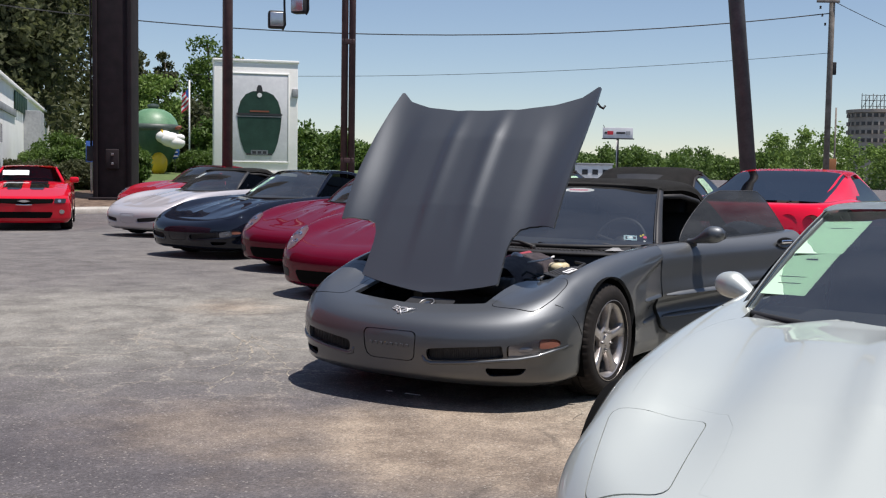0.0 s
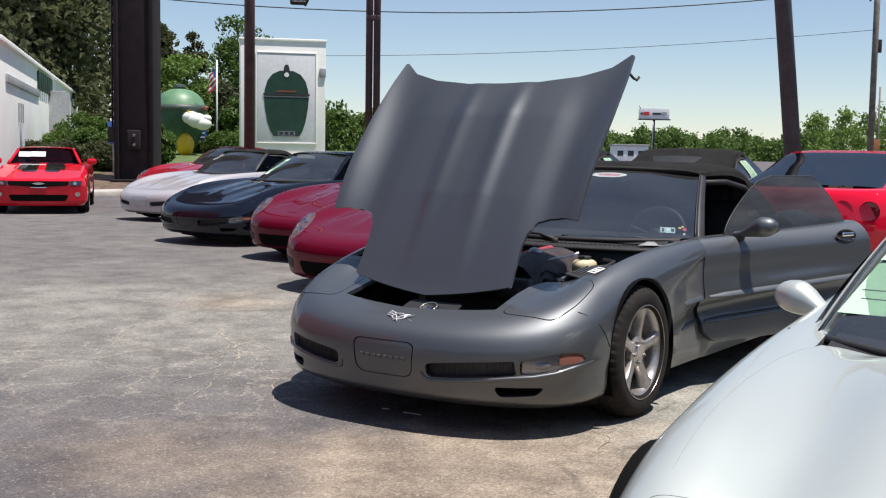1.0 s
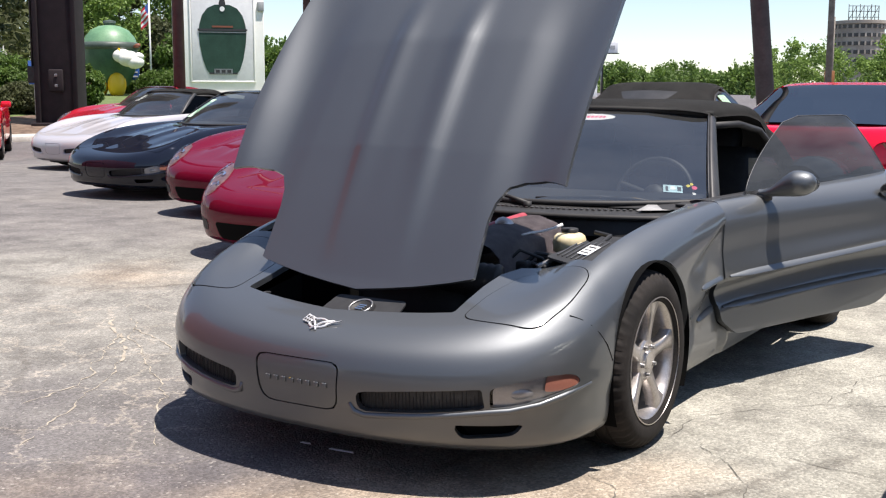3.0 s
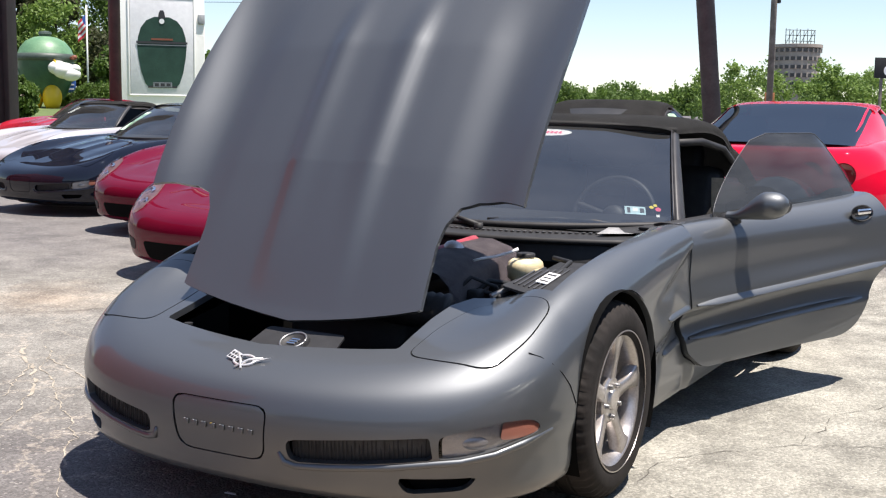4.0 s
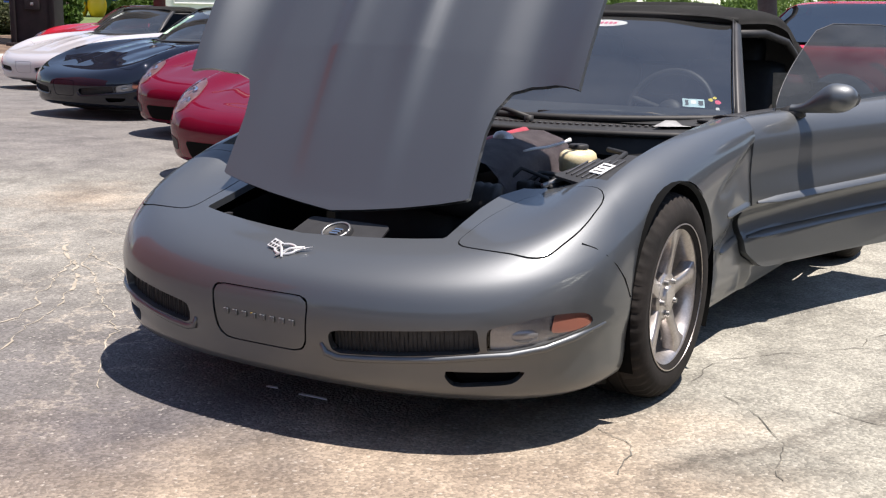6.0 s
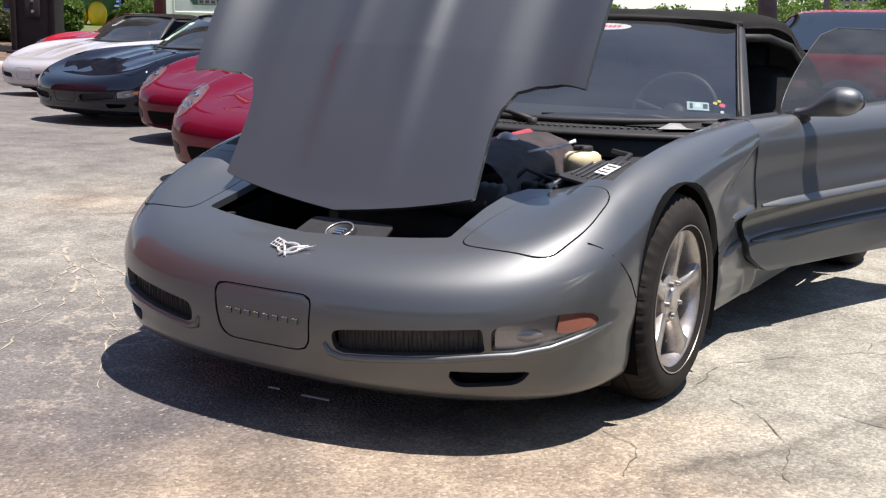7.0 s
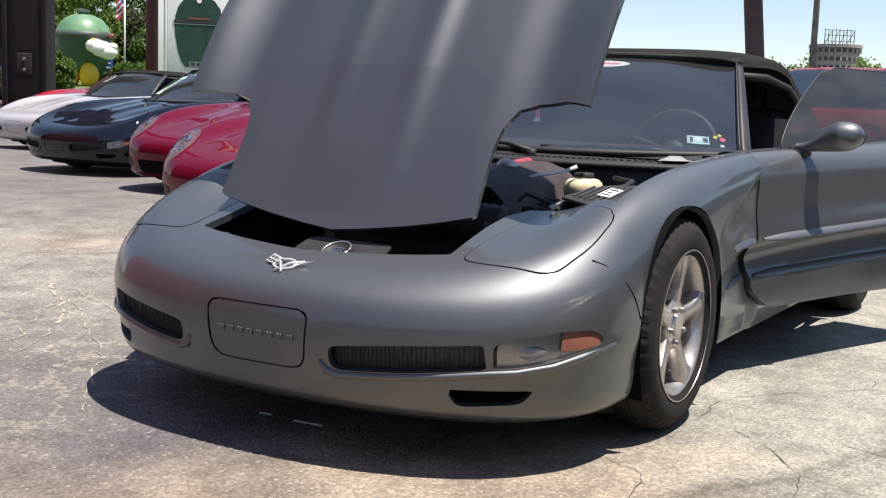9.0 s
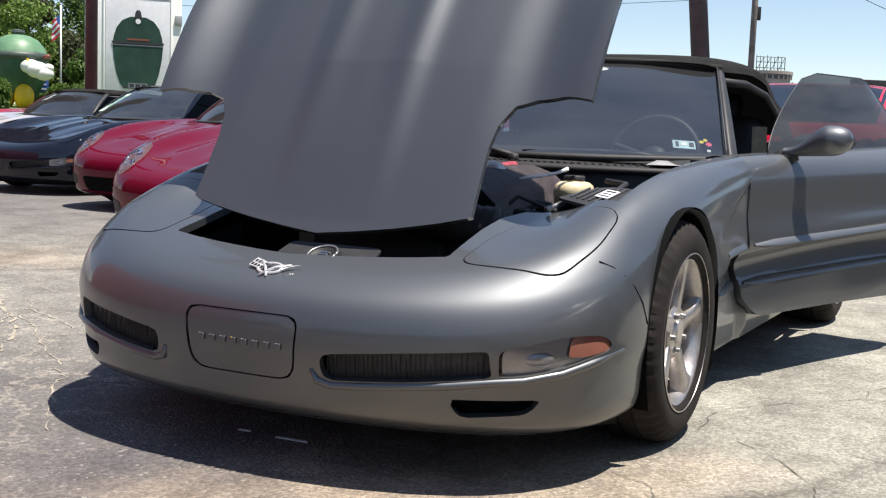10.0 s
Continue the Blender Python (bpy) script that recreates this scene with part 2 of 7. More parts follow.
M["poster"] = grained("pale_poster", (0.66, 0.66, 0.68), (0.76, 0.76, 0.78), 0.6, 0.8, 0.05)
M["leaf"] = grained("leaves", (0.07, 0.13, 0.022), (0.15, 0.24, 0.05), 0.6, 0.6, 0.0)
M["leaf_dark"] = grained("dark_needles", (0.058, 0.068, 0.028), (0.115, 0.13, 0.052), 0.7, 0.5, 0.0)
M["leaf_light"] = grained("bright_leaves", (0.12, 0.20, 0.035), (0.23, 0.34, 0.08), 0.6, 0.6, 0.0)
for leaf_name in ("leaf", "leaf_dark", "leaf_light"):
    n, l, p = nodes_of(M[leaf_name])
    tl, add = n.new("ShaderNodeBsdfTranslucent"), n.new("ShaderNodeMixShader")
    add.inputs[0].default_value = 0.4
    l.new(p.inputs["Base Color"].links[0].from_socket, tl.inputs[0])
    l.new(p.outputs[0], add.inputs[1])
    l.new(tl.outputs[0], add.inputs[2])
    l.new(add.outputs[0], n["Material Output"].inputs[0])
M["bark"] = grained("bark", (0.05, 0.04, 0.03), (0.12, 0.1, 0.08), 0.9, 6, 0.6, 0.02)
M["grass"] = grained("mown_grass", (0.065, 0.10, 0.028), (0.13, 0.175, 0.055), 0.9, 2, 0.5, 0.02)
M["mulch"] = grained("brown_mulch", (0.085, 0.055, 0.04), (0.20, 0.14, 0.10), 0.95, 5, 0.7, 0.02)
M["kerb"] = grained("concrete", (0.4, 0.38, 0.34), (0.52, 0.5, 0.46), 0.85, 3, 0.3, 0.004)
M["block"] = grained("far_concrete", (0.30, 0.26, 0.22), (0.4, 0.36, 0.31), 0.85, 0.3, 0.1)
M["dark_window"] = material("dark_window", (0.03, 0.03, 0.035), 0.25)
M["brown_wall"] = grained("red_brown_painted_wall", (0.30, 0.035, 0.045), (0.38, 0.052, 0.060), 0.85, 1.5, 0.3, 0.004)
M["dark_wall"] = grained("dark_grey_painted_wall", (0.07, 0.07, 0.073), (0.11, 0.11, 0.113), 0.85, 1.5, 0.3, 0.004)
M["dull_orange"] = material("dull_orange_paint", (0.35, 0.14, 0.05), 0.6)
M["blue_sign"] = material("blue_sign_paint", (0.05, 0.15, 0.5), 0.5)
M["balloon_white"] = material("white_vinyl", (0.8, 0.79, 0.75), 0.45)
M["balloon_yellow"] = material("yellow_vinyl", (0.75, 0.48, 0.02), 0.45)


# ---- mesh helpers ----
def finish(name, bm, smooth=True, sharp=1.08):
    """Mesh of a bmesh: rounded surfaces smooth, edges of more than 62 degrees sharp."""
    for f in bm.faces:
        f.smooth = smooth
    for e in bm.edges:
        e.smooth = len(e.link_faces) == 2 and e.calc_face_angle(0.0) < sharp
    me = bpy.data.meshes.new(name)
    bm.to_mesh(me)
    bm.free()
    return me


def part(name, bm, mat, parent=None, label="", smooth=True, mats=None):
    """Links a bmesh, or a mesh, as one mesh object."""
    if isinstance(bm, bpy.types.Mesh):
        me = bm
    else:
        me = finish(name, bm, smooth)
    if not me.materials:
        for m in (mats or [mat]):
            me.materials.append(M[m] if isinstance(m, str) else m)
    ob = new(name, me)
    ob.parent = parent
    if label:
        tagged(ob, label)
    return ob


def thing(name, m, label, category, group="", kind=""):
    ob = new(name)
    ob.matrix_world = m
    return tagged(ob, label, category, group, kind)


def grid_mesh(pts, closed_u=False, closed_v=False):
    """bmesh of a grid of points [i][j]."""
    bm = bmesh.new()
    a = [[bm.verts.new(q) for q in row] for row in pts]
    nu, nv = len(a), len(a[0])
    for i in range(nu if closed_u else nu - 1):
        for j in range(nv if closed_v else nv - 1):
            q = (a[i][j], a[(i + 1) % nu][j], a[(i + 1) % nu][(j + 1) % nv], a[i][(j + 1) % nv])
            bm.faces.new(q)
    return bm


def box(sx, sy, sz, bev=0.0, at=(0, 0, 0), seg=2, bm=None):
    """Bevelled box centred on at."""
    bm = bm or bmesh.new()
    r = bmesh.ops.create_cube(bm, size=1, matrix=Matrix.Translation(at) @ Matrix.Diagonal((sx, sy, sz, 1)))
    if bev:
        es = {e for v in r["verts"] for e in v.link_edges}
        bmesh.ops.bevel(bm, geom=list(es), offset=bev, segments=seg, profile=0.6, affect="EDGES")
    return bm


def tube(path, radius, sides=10, caps=True, bm=None):
    """Round tube along points; radius a number or one for each point."""
    bm = bm or bmesh.new()
    pts = [Vector(q) for q in path]
    rads = radius if isinstance(radius, (list, tuple)) else [radius] * len(pts)
    rings, side = [], None
    for i, q in enumerate(pts):
        d = (pts[min(i + 1, len(pts) - 1)] - pts[max(i - 1, 0)]).normalized()
        side = (side or (Vector((0, 0, 1)) if abs(d.z) < 0.9 else Vector((1, 0, 0))))
        u = d.cross(side).normalized()
        side = u.cross(d).normalized()
        rings.append([bm.verts.new(q + rads[i] * (math.cos(a) * u + math.sin(a) * side)) for a in [2 * math.pi * k / sides for k in range(sides)]])
    for r, s in zip(rings, rings[1:]):
        for k in range(sides):
            bm.faces.new((r[k], r[(k + 1) % sides], s[(k + 1) % sides], s[k]))
    if caps:
        bm.faces.new(rings[0][::-1]), bm.faces.new(rings[-1])
    return bm


def lathe(profile, steps=32, bm=None, axis="z"):
    """Turned body; profile: (radius, height) points."""
    bm = bm or bmesh.new()
    rows = []
    for k in range(steps):
        a = 2 * math.pi * k / steps
        row = []
        for r, h in profile:
            q = (r * math.cos(a), r * math.sin(a), h) if axis == "z" else (h, r * math.cos(a), r * math.sin(a))
            row.append(bm.verts.new(q))
        rows.append(row)
    for k in range(steps):
        a, b = rows[k], rows[(k + 1) % steps]
        for j in range(len(profile) - 1):
            bm.faces.new((a[j], b[j], b[j + 1], a[j + 1]))
    bmesh.ops.remove_doubles(bm, verts=bm.verts, dist=1e-5)
    bmesh.ops.recalc_face_normals(bm, faces=bm.faces)
    return bm


def plate(poly, thick, axis="z", bev=0.0):
    """Flat plate with the outline poly, in the plane across axis, thick along it."""
    bm = bmesh.new()
    place = {"z": lambda a, b: (a, b, 0), "y": lambda a, b: (a, 0, b), "x": lambda a, b: (0, a, b)}[axis]
    f = bm.faces.new([bm.verts.new(place(a, b)) for a, b in poly])
    r = bmesh.ops.extrude_face_region(bm, geom=[f])
    d = {"z": (0, 0, thick), "y": (0, thick, 0), "x": (thick, 0, 0)}[axis]
    bmesh.ops.translate(bm, verts=[v for v in r["geom"] if isinstance(v, bmesh.types.BMVert)], vec=d)
    bmesh.ops.recalc_face_normals(bm, faces=bm.faces)
    if bev:
        bmesh.ops.bevel(bm, geom=list(bm.edges), offset=bev, segments=2, profile=0.6, affect="EDGES")
    return bm


def rounded(poly, r=0.03, steps=5):
    """Polygon with its corners rounded; a corner may carry its own radius as a third number."""
    out, k = [], len(poly)
    for i in range(k):
        c = Vector(poly[i][:2])
        rr = poly[i][2] if len(poly[i]) > 2 else r
        a, b = (Vector(poly[i - 1][:2]) - c), (Vector(poly[(i + 1) % k][:2]) - c)
        rr = min(rr, a.length * 0.49, b.length * 0.49)
        a, b = c + a.normalized() * rr, c + b.normalized() * rr
        for s in range(steps + 1):
            t = s / steps
            q = (1 - t) ** 2 * a + 2 * t * (1 - t) * c + t * t * b
            out.append((q.x, q.y))
    return out


class Table:
    """Smooth curve through (place, value) pairs, without overshoot."""

    def __init__(self, *pairs):
        self.x, self.v = np.array(pairs, float).T
        h, d = np.diff(self.x), np.diff(self.v) / np.diff(self.x)
        m = np.zeros(len(self.x))
        m[0], m[-1] = d[0], d[-1]
        for i in range(1, len(m) - 1):
            if d[i - 1] * d[i] > 0:
                w1, w2 = 2 * h[i] + h[i - 1], h[i] + 2 * h[i - 1]
                m[i] = (w1 + w2) / (w1 / d[i - 1] + w2 / d[i])
        self.m = m

    def __call__(self, x):
        x = np.clip(x, self.x[0], self.x[-1])
        i = np.clip(np.searchsorted(self.x, x) - 1, 0, len(self.x) - 2)
        h = self.x[i + 1] - self.x[i]
        t = (x - self.x[i]) / h
        return ((1 + 2 * t) * (1 - t) ** 2 * self.v[i] + t * (1 - t) ** 2 * h * self.m[i]
                + t * t * (3 - 2 * t) * self.v[i + 1] + t * t * (t - 1) * h * self.m[i + 1])


def inside(poly, pts):
    """Which of the points (n x 2) lie in the polygon."""
    p, q = np.array(poly), np.roll(np.array(poly), -1, 0)
    x, y = pts[:, 0][:, None], pts[:, 1][:, None]
    cross = (p[:, 1] > y) != (q[:, 1] > y)
    with np.errstate(divide="ignore", invalid="ignore"):
        at = (q[:, 0] - p[:, 0]) * (y - p[:, 1]) / (q[:, 1] - p[:, 1]) + p[:, 0]
    return (cross & (x < at)).sum(1) % 2 == 1


def nearest(poly, pts):
    """The nearest points of the polygon's outline."""
    p, q = np.array(poly), np.roll(np.array(poly), -1, 0)
    d = q - p
    t = np.clip(((pts[:, None] - p) * d).sum(2) / np.maximum((d * d).sum(1), 1e-12), 0, 1)
    c = p + t[..., None] * d
    k = ((c - pts[:, None]) ** 2).sum(2).argmin(1)
    return c[np.arange(len(pts)), k]


class Shell:
    """A skin of points and quads that panels are cut from."""

    def __init__(self, co, quads, nor=None):
        self.co, self.quads = np.array(co, float), np.array(quads, int)
        if nor is None:
            c = self.co[self.quads]
            fn = np.cross(c[:, 2] - c[:, 0], c[:, 3] - c[:, 1])
            nor = np.zeros_like(self.co)
            for k in range(4):
                np.add.at(nor, self.quads[:, k], fn)
            nor /= np.linalg.norm(nor, axis=1)[:, None] + 1e-12
        self.nor = nor

    def cut(self, poly, axes, keep=False, where=None, snap=0.035):
        """Takes out (or, with keep, leaves only) the faces within the outline, seen along the third axis, and draws their rim to it."""
        a, b = axes
        c3 = 3 - a - b
        cen = self.co[self.quads].mean(1)
        hit = inside(poly, cen[:, [a, b]])
        if where is not None:
            hit &= where(cen)
        gone = self.quads[hit]
        rest = self.quads[~hit]
        rim = np.intersect1d(gone.ravel(), rest.ravel())
        co = self.co.copy()
        if len(rim):
            flat = co[rim][:, [a, b]]
            near = nearest(poly, flat)
            step = near - flat
            ok = np.hypot(*step.T) < snap
            nb = {}
            for q in self.quads[np.isin(self.quads, rim).any(1)]:
                for i in range(4):
                    nb.setdefault(q[i], set()).update((q[i - 1], q[(i + 1) % 4]))
            for r, s, k in zip(rim, step, ok):
                if not k:
                    continue
                o = self.co[sorted(nb[r])] - self.co[r]
                g = np.linalg.lstsq(o[:, [a, b]], o[:, c3], rcond=None)[0] if len(o) > 1 else np.zeros(2)
                g = np.clip(g, -4, 4)
                co[r, a] += s[0]
                co[r, b] += s[1]
                co[r, c3] += np.clip(g @ s, -0.04, 0.04)
        return Shell(co, gone if keep else rest, self.nor)

    def mesh(self, thick=0.0, rim=0.0):
        """Mesh of the skin, smooth as the whole was; thick: a wall of that thickness; rim: its open edges folded inward by that much."""
        used = np.unique(self.quads)
        idx = -np.ones(len(self.co), int)
        idx[used] = np.arange(len(used))
        p, nor = self.co[used], self.nor[used]
        faces, loops = [], []
        for q in idx[self.quads].tolist():
            f = [v for k, v in enumerate(q) if v != q[k - 1]]
            if len(f) > 2:
                faces.append(f)
                loops += [nor[v] for v in f]
        edges = {}
        for f in faces:
            for k, v in enumerate(f):
                edges.setdefault((min(v, f[k - 1]), max(v, f[k - 1])), []).append((f[k - 1], v))
        co = p
        deep = thick or rim
        if deep:
            n0 = len(p)
            co = np.concatenate([p, p - nor * deep])
            if thick:
                for f in list(faces):
                    g_ = [v + n0 for v in f[::-1]]
                    faces.append(g_)
                    loops += [-nor[v - n0] for v in g_]
            for e in edges.values():
                if len(e) == 1:
                    a, b = e[0]
                    out = np.cross(p[b] - p[a], nor[a] + nor[b])
                    out = out / (np.linalg.norm(out) + 1e-9)
                    faces.append([b, a, a + n0, b + n0])
                    loops += [out] * 4
        me = bpy.data.meshes.new("skin")
        me.from_pydata(co.tolist(), [], faces)
        me.polygons.foreach_set("use_smooth", [True] * len(faces))
        me.update()
        if len(me.loops) == len(loops):
            me.normals_split_custom_set([tuple(v) for v in loops])
        return me


def mirror_poly(poly):
    return [(-q[0], *q[1:]) for q in poly][::-1]

# ---- cars ----
# Car axes: x to the car's left, y towards its tail, z up; the front axle lies over y = 0.
def ring(yf, bf, n, yr, br, wide, high, nf=60, ns=104, nr=14):
    """One line round half the body, from the middle of the nose to the middle of the tail."""
    wf, wr = float(wide(yf + bf)), float(wide(yr - br))
    u = 1 - (1 - np.linspace(0, 1, nf)) ** 1.9
    x = [wf * u]
    y = [yf + bf * (1 - np.maximum(0, 1 - u ** n) ** (1 / n))]
    t = np.linspace(0, 1, ns + 2)[1:-1] ** 1.45
    ys = (yf + bf) + (yr - br - yf - bf) * t
    x.append(wide(ys)), y.append(ys)
    b = np.linspace(math.pi / 2, 0, nr)
    x.append(wr * np.sin(b) ** (2 / 3)), y.append(yr - br * (1 - np.cos(b) ** (2 / 3)))
    x, y = np.concatenate(x), np.concatenate(y)
    return np.stack([x, y, high(y)], 1)


def mirrored(half):
    """Skin of a half body, given as rows of points, and its mirror image, joined along the middle."""
    ni, nj = half.shape[:2]
    p_ = half.reshape(-1, 3).copy()
    p_[np.abs(p_[:, 0]) < 1e-6, 0] = 0
    co = np.concatenate([p_, p_ * (-1, 1, 1)])
    same = np.arange(len(co))
    same[len(p_):][p_[:, 0] == 0] = np.arange(len(p_))[p_[:, 0] == 0]
    ii, jj = np.meshgrid(np.arange(ni - 1), np.arange(nj - 1), indexing="ij")
    a = (ii * nj + jj).ravel()
    q = np.stack([a, a + 1, a + nj + 1, a + nj], 1)
    return Shell(co, same[np.concatenate([q, q[:, ::-1] + ni * nj])])


NOSE_FOOT = (-0.845, 0.55, 2.42, 3.46, 0.5, Table((-0.4, 0.79), (0.5, 0.835), (1.4, 0.85), (2.6, 0.87), (3.3, 0.78)), Table((-0.8, 0.145), (-0.3, 0.14), (0.4, 0.17)))


def body_rings(kind):
    T = Table
    rows = [
        (-0.845, 0.55, 2.42, 3.46, 0.5, T((-0.4, 0.79), (0.5, 0.835), (1.4, 0.85), (2.6, 0.87), (3.3, 0.78)),
         T((-0.85, 0.138), (-0.6, 0.128), (-0.3, 0.132), (0.4, 0.16), (2.2, 0.18), (3.0, 0.24), (3.5, 0.30))),
        (-0.915, 0.59, 2.42, 3.54, 0.5, T((-0.4, 0.865), (0, 0.89), (0.5, 0.86), (1.4, 0.86), (2.2, 0.895), (2.65, 0.925), (3.3, 0.86)),
         T((-0.92, 0.176), (-0.6, 0.168), (-0.4, 0.175), (0.6, 0.225), (3, 0.32), (3.56, 0.38))),
        (-0.94, 0.61, 2.42, 3.58, 0.5, T((-0.4, 0.885), (0, 0.90), (0.6, 0.858), (0.95, 0.848), (1.6, 0.852), (2.2, 0.89), (2.65, 0.935), (3.3, 0.88)),
         T((-0.95, 0.255), (-0.4, 0.285), (0.6, 0.37), (0.9, 0.43), (2, 0.49), (3.6, 0.47))),
        (-0.955, 0.62, 2.42, 3.59, 0.5, T((-0.4, 0.895), (0, 0.91), (0.6, 0.893), (0.95, 0.903), (2.1, 0.93), (2.65, 0.937), (3.3, 0.89)),
         T((-0.957, 0.335), (-0.4, 0.37), (0.6, 0.485), (0.95, 0.51), (2.2, 0.575), (3.6, 0.56))),
        (-0.95, 0.61, 2.42, 3.58, 0.48, T((-0.4, 0.888), (0, 0.905), (0.6, 0.893), (1.0, 0.89), (2.2, 0.918), (2.65, 0.93), (3.3, 0.88)),
         T((-0.95, 0.405), (-0.7, 0.43), (-0.4, 0.48), (0.0, 0.57), (0.6, 0.61), (2, 0.66), (3.6, 0.68))),
        (-0.92, 0.59, 2.42, 3.56, 0.45, T((-0.4, 0.862), (0, 0.882), (0.6, 0.885), (1, 0.882), (2.2, 0.90), (2.65, 0.90), (3.3, 0.84)),
         T((-0.92, 0.46), (-0.7, 0.50), (-0.4, 0.575), (0, 0.685), (0.6, 0.735), (1.2, 0.76), (2.2, 0.80), (2.65, 0.83), (3.5, 0.78))),
        (-0.86, 0.55, 2.42, 3.52, 0.4, T((-0.4, 0.80), (0, 0.815), (0.6, 0.835), (1, 0.84), (2.2, 0.835), (2.65, 0.82), (3.3, 0.76)),
         T((-0.86, 0.497), (-0.7, 0.543), (-0.55, 0.595), (-0.4, 0.645), (-0.2, 0.71), (0, 0.752), (0.4, 0.795), (0.8, 0.818), (1.2, 0.832), (2.2, 0.875), (2.65, 0.91), (3.5, 0.86))),
        (-0.76, 0.48, 2.5, 3.46, 0.36, T((-0.4, 0.70), (0, 0.72), (0.6, 0.765), (1, 0.78), (2.2, 0.765), (2.65, 0.72), (3.3, 0.66)),
         T((-0.76, 0.53), (-0.6, 0.578), (-0.4, 0.65), (-0.2, 0.715), (0, 0.76), (0.4, 0.803), (0.8, 0.826), (1.2, 0.845), (2.2, 0.89), (2.65, 0.93), (3.5, 0.88))),
        (-0.64, 0.42, 2.4, 3.38, 0.32, T((-0.4, 0.54), (0, 0.55), (0.6, 0.62), (1, 0.66), (2.2, 0.62), (3.3, 0.5)),
         T((-0.64, 0.558), (-0.4, 0.622), (0, 0.70), (0.4, 0.762), (0.7, 0.80), (1.2, 0.83), (2.2, 0.88), (3.4, 0.89))),
        (-0.45, 0.30, 2.2, 3.25, 0.25, T((-0.2, 0.27), (0.6, 0.30), (2.2, 0.32), (3, 0.25)),
         T((-0.45, 0.605), (0, 0.70), (0.4, 0.767), (0.7, 0.80), (1.2, 0.83), (2.2, 0.88), (3.3, 0.89))),
        (-0.25, 0.12, 2.0, 3.0, 0.1, T((-0.2, 0.0), (3, 0.0)),
         T((-0.3, 0.64), (0, 0.70), (0.4, 0.767), (0.7, 0.80), (1.2, 0.83), (2.2, 0.88), (3.3, 0.89))),
    ]
    return [ring(*r) for r in rows]


def body_shell(kind="early", dense=7, dome=0.0, hollow=0.0):
    key = np.array(body_rings(kind))
    # the lines between are taken from a smooth curve across the key lines
    k = len(key)
    t = np.concatenate([np.linspace(i, i + 1, dense + 1)[:-1] for i in range(k - 1)] + [[k - 1]])
    pad = np.concatenate([[2 * key[0] - key[1]], key, [2 * key[-1] - key[-2]]])
    i = np.minimum(t.astype(int), k - 2)
    f = (t - i)[:, None, None]
    p0, p1, p2, p3 = pad[i], pad[i + 1], pad[i + 2], pad[i + 3]
    half = 0.5 * (2 * p1 + (p2 - p0) * f + (2 * p0 - 5 * p1 + 4 * p2 - p3) * f ** 2 + (3 * p1 - p0 - 3 * p2 + p3) * f ** 3)
    # raised middle of the hood, with a crease at each side
    x, y = half[..., 0], half[..., 1]
    along = np.clip((y + 0.68) / 0.5, 0, 1) * np.clip((0.58 - y) / 0.28, 0, 1)
    top = np.clip((t - 6.5), 0, 1)[:, None]
    step = lambda e0, e1: np.clip((x - e1) / (e0 - e1), 0, 1) ** 2 * (3 - 2 * np.clip((x - e1) / (e0 - e1), 0, 1))
    # cove between the two side mouldings, deepest right under the upper one
    z = half[..., 2]
    z_up, z_low = 0.482 + 0.0429 * y, 0.345 + 0.0327 * y
    u = np.clip((z_up - 0.012 - z) / (z_up - z_low), 0, 1)
    within = (z < z_up - 0.012) & (z > z_low + 0.004)
    ends = np.clip((y - 0.60) / 0.16, 0, 1) * np.clip((2.30 - y) / 0.10, 0, 1)
    half[..., 0] -= within * ends * 0.040 * (1 - u) ** 0.8 * (x > 0.7)
    # hollow behind the front wheel, under a crease that climbs to the door
    ease = lambda v: np.clip(v, 0, 1) ** 2 * (3 - 2 * np.clip(v, 0, 1))
    crease = 0.60 + 0.34 * np.clip(y - 0.30, 0, 0.5)
    scoop = ease((y - 0.27) / 0.36) * ease((crease - z) / 0.055) * ease((z - 0.12) / 0.10) * ease((0.92 - y) / 0.03)
    half[..., 0] -= hollow * scoop * (x > 0.7)
    half[..., 2] += along * top * (0.012 * step(0.14, 0.22) + 0.013 * np.exp(-((x - 0.140) / 0.052) ** 2) * np.clip((y + 0.62) / 0.7, 0, 1) + 0.020 * step(0.40, 0.56))
    half[..., 2] += dome * top * ease((0.66 - x) / 0.30) * ease((y + 0.85) / 1.1) * ease((0.80 - y) / 0.12)
    return mirrored(half)


def both_sides(half):
    return half + [(-x, y) for x, y in half[-2:0:-1]]


HOOD_FRONT = [(0, -0.727), (0.12, -0.713), (0.25, -0.693), (0.37, -0.670), (0.450, -0.65), (0.444, -0.55), (0.442, -0.44)]
RAISED_FRONT = [(0, -0.727), (0.12, -0.713), (0.25, -0.694), (0.38, -0.670), (0.474, -0.648), (0.470, -0.55), (0.468, -0.44)]
HOOD_REAR = [(0.765, 0.0), (0.762, 0.3), (0.748, 0.55), (0.728, 0.715), (0.690, 0.855), (0.62, 0.825), (0.45, 0.725), (0.22, 0.635), (0, 0.605)]
HOOD = both_sides(HOOD_FRONT + [(0.450, -0.33), (0.485, -0.245), (0.56, -0.205), (0.66, -0.210), (0.758, -0.245)] + HOOD_REAR)
HOOD_RAISED = both_sides(RAISED_FRONT + [(0.478, -0.37), (0.512, -0.305), (0.57, -0.285), (0.66, -0.292), (0.746, -0.315)] + [(0.752, 0.0), (0.750, 0.3), (0.738, 0.55), (0.720, 0.715), (0.62, 0.63)] + [(0.45, 0.575), (0.22, 0.54), (0, 0.535)])
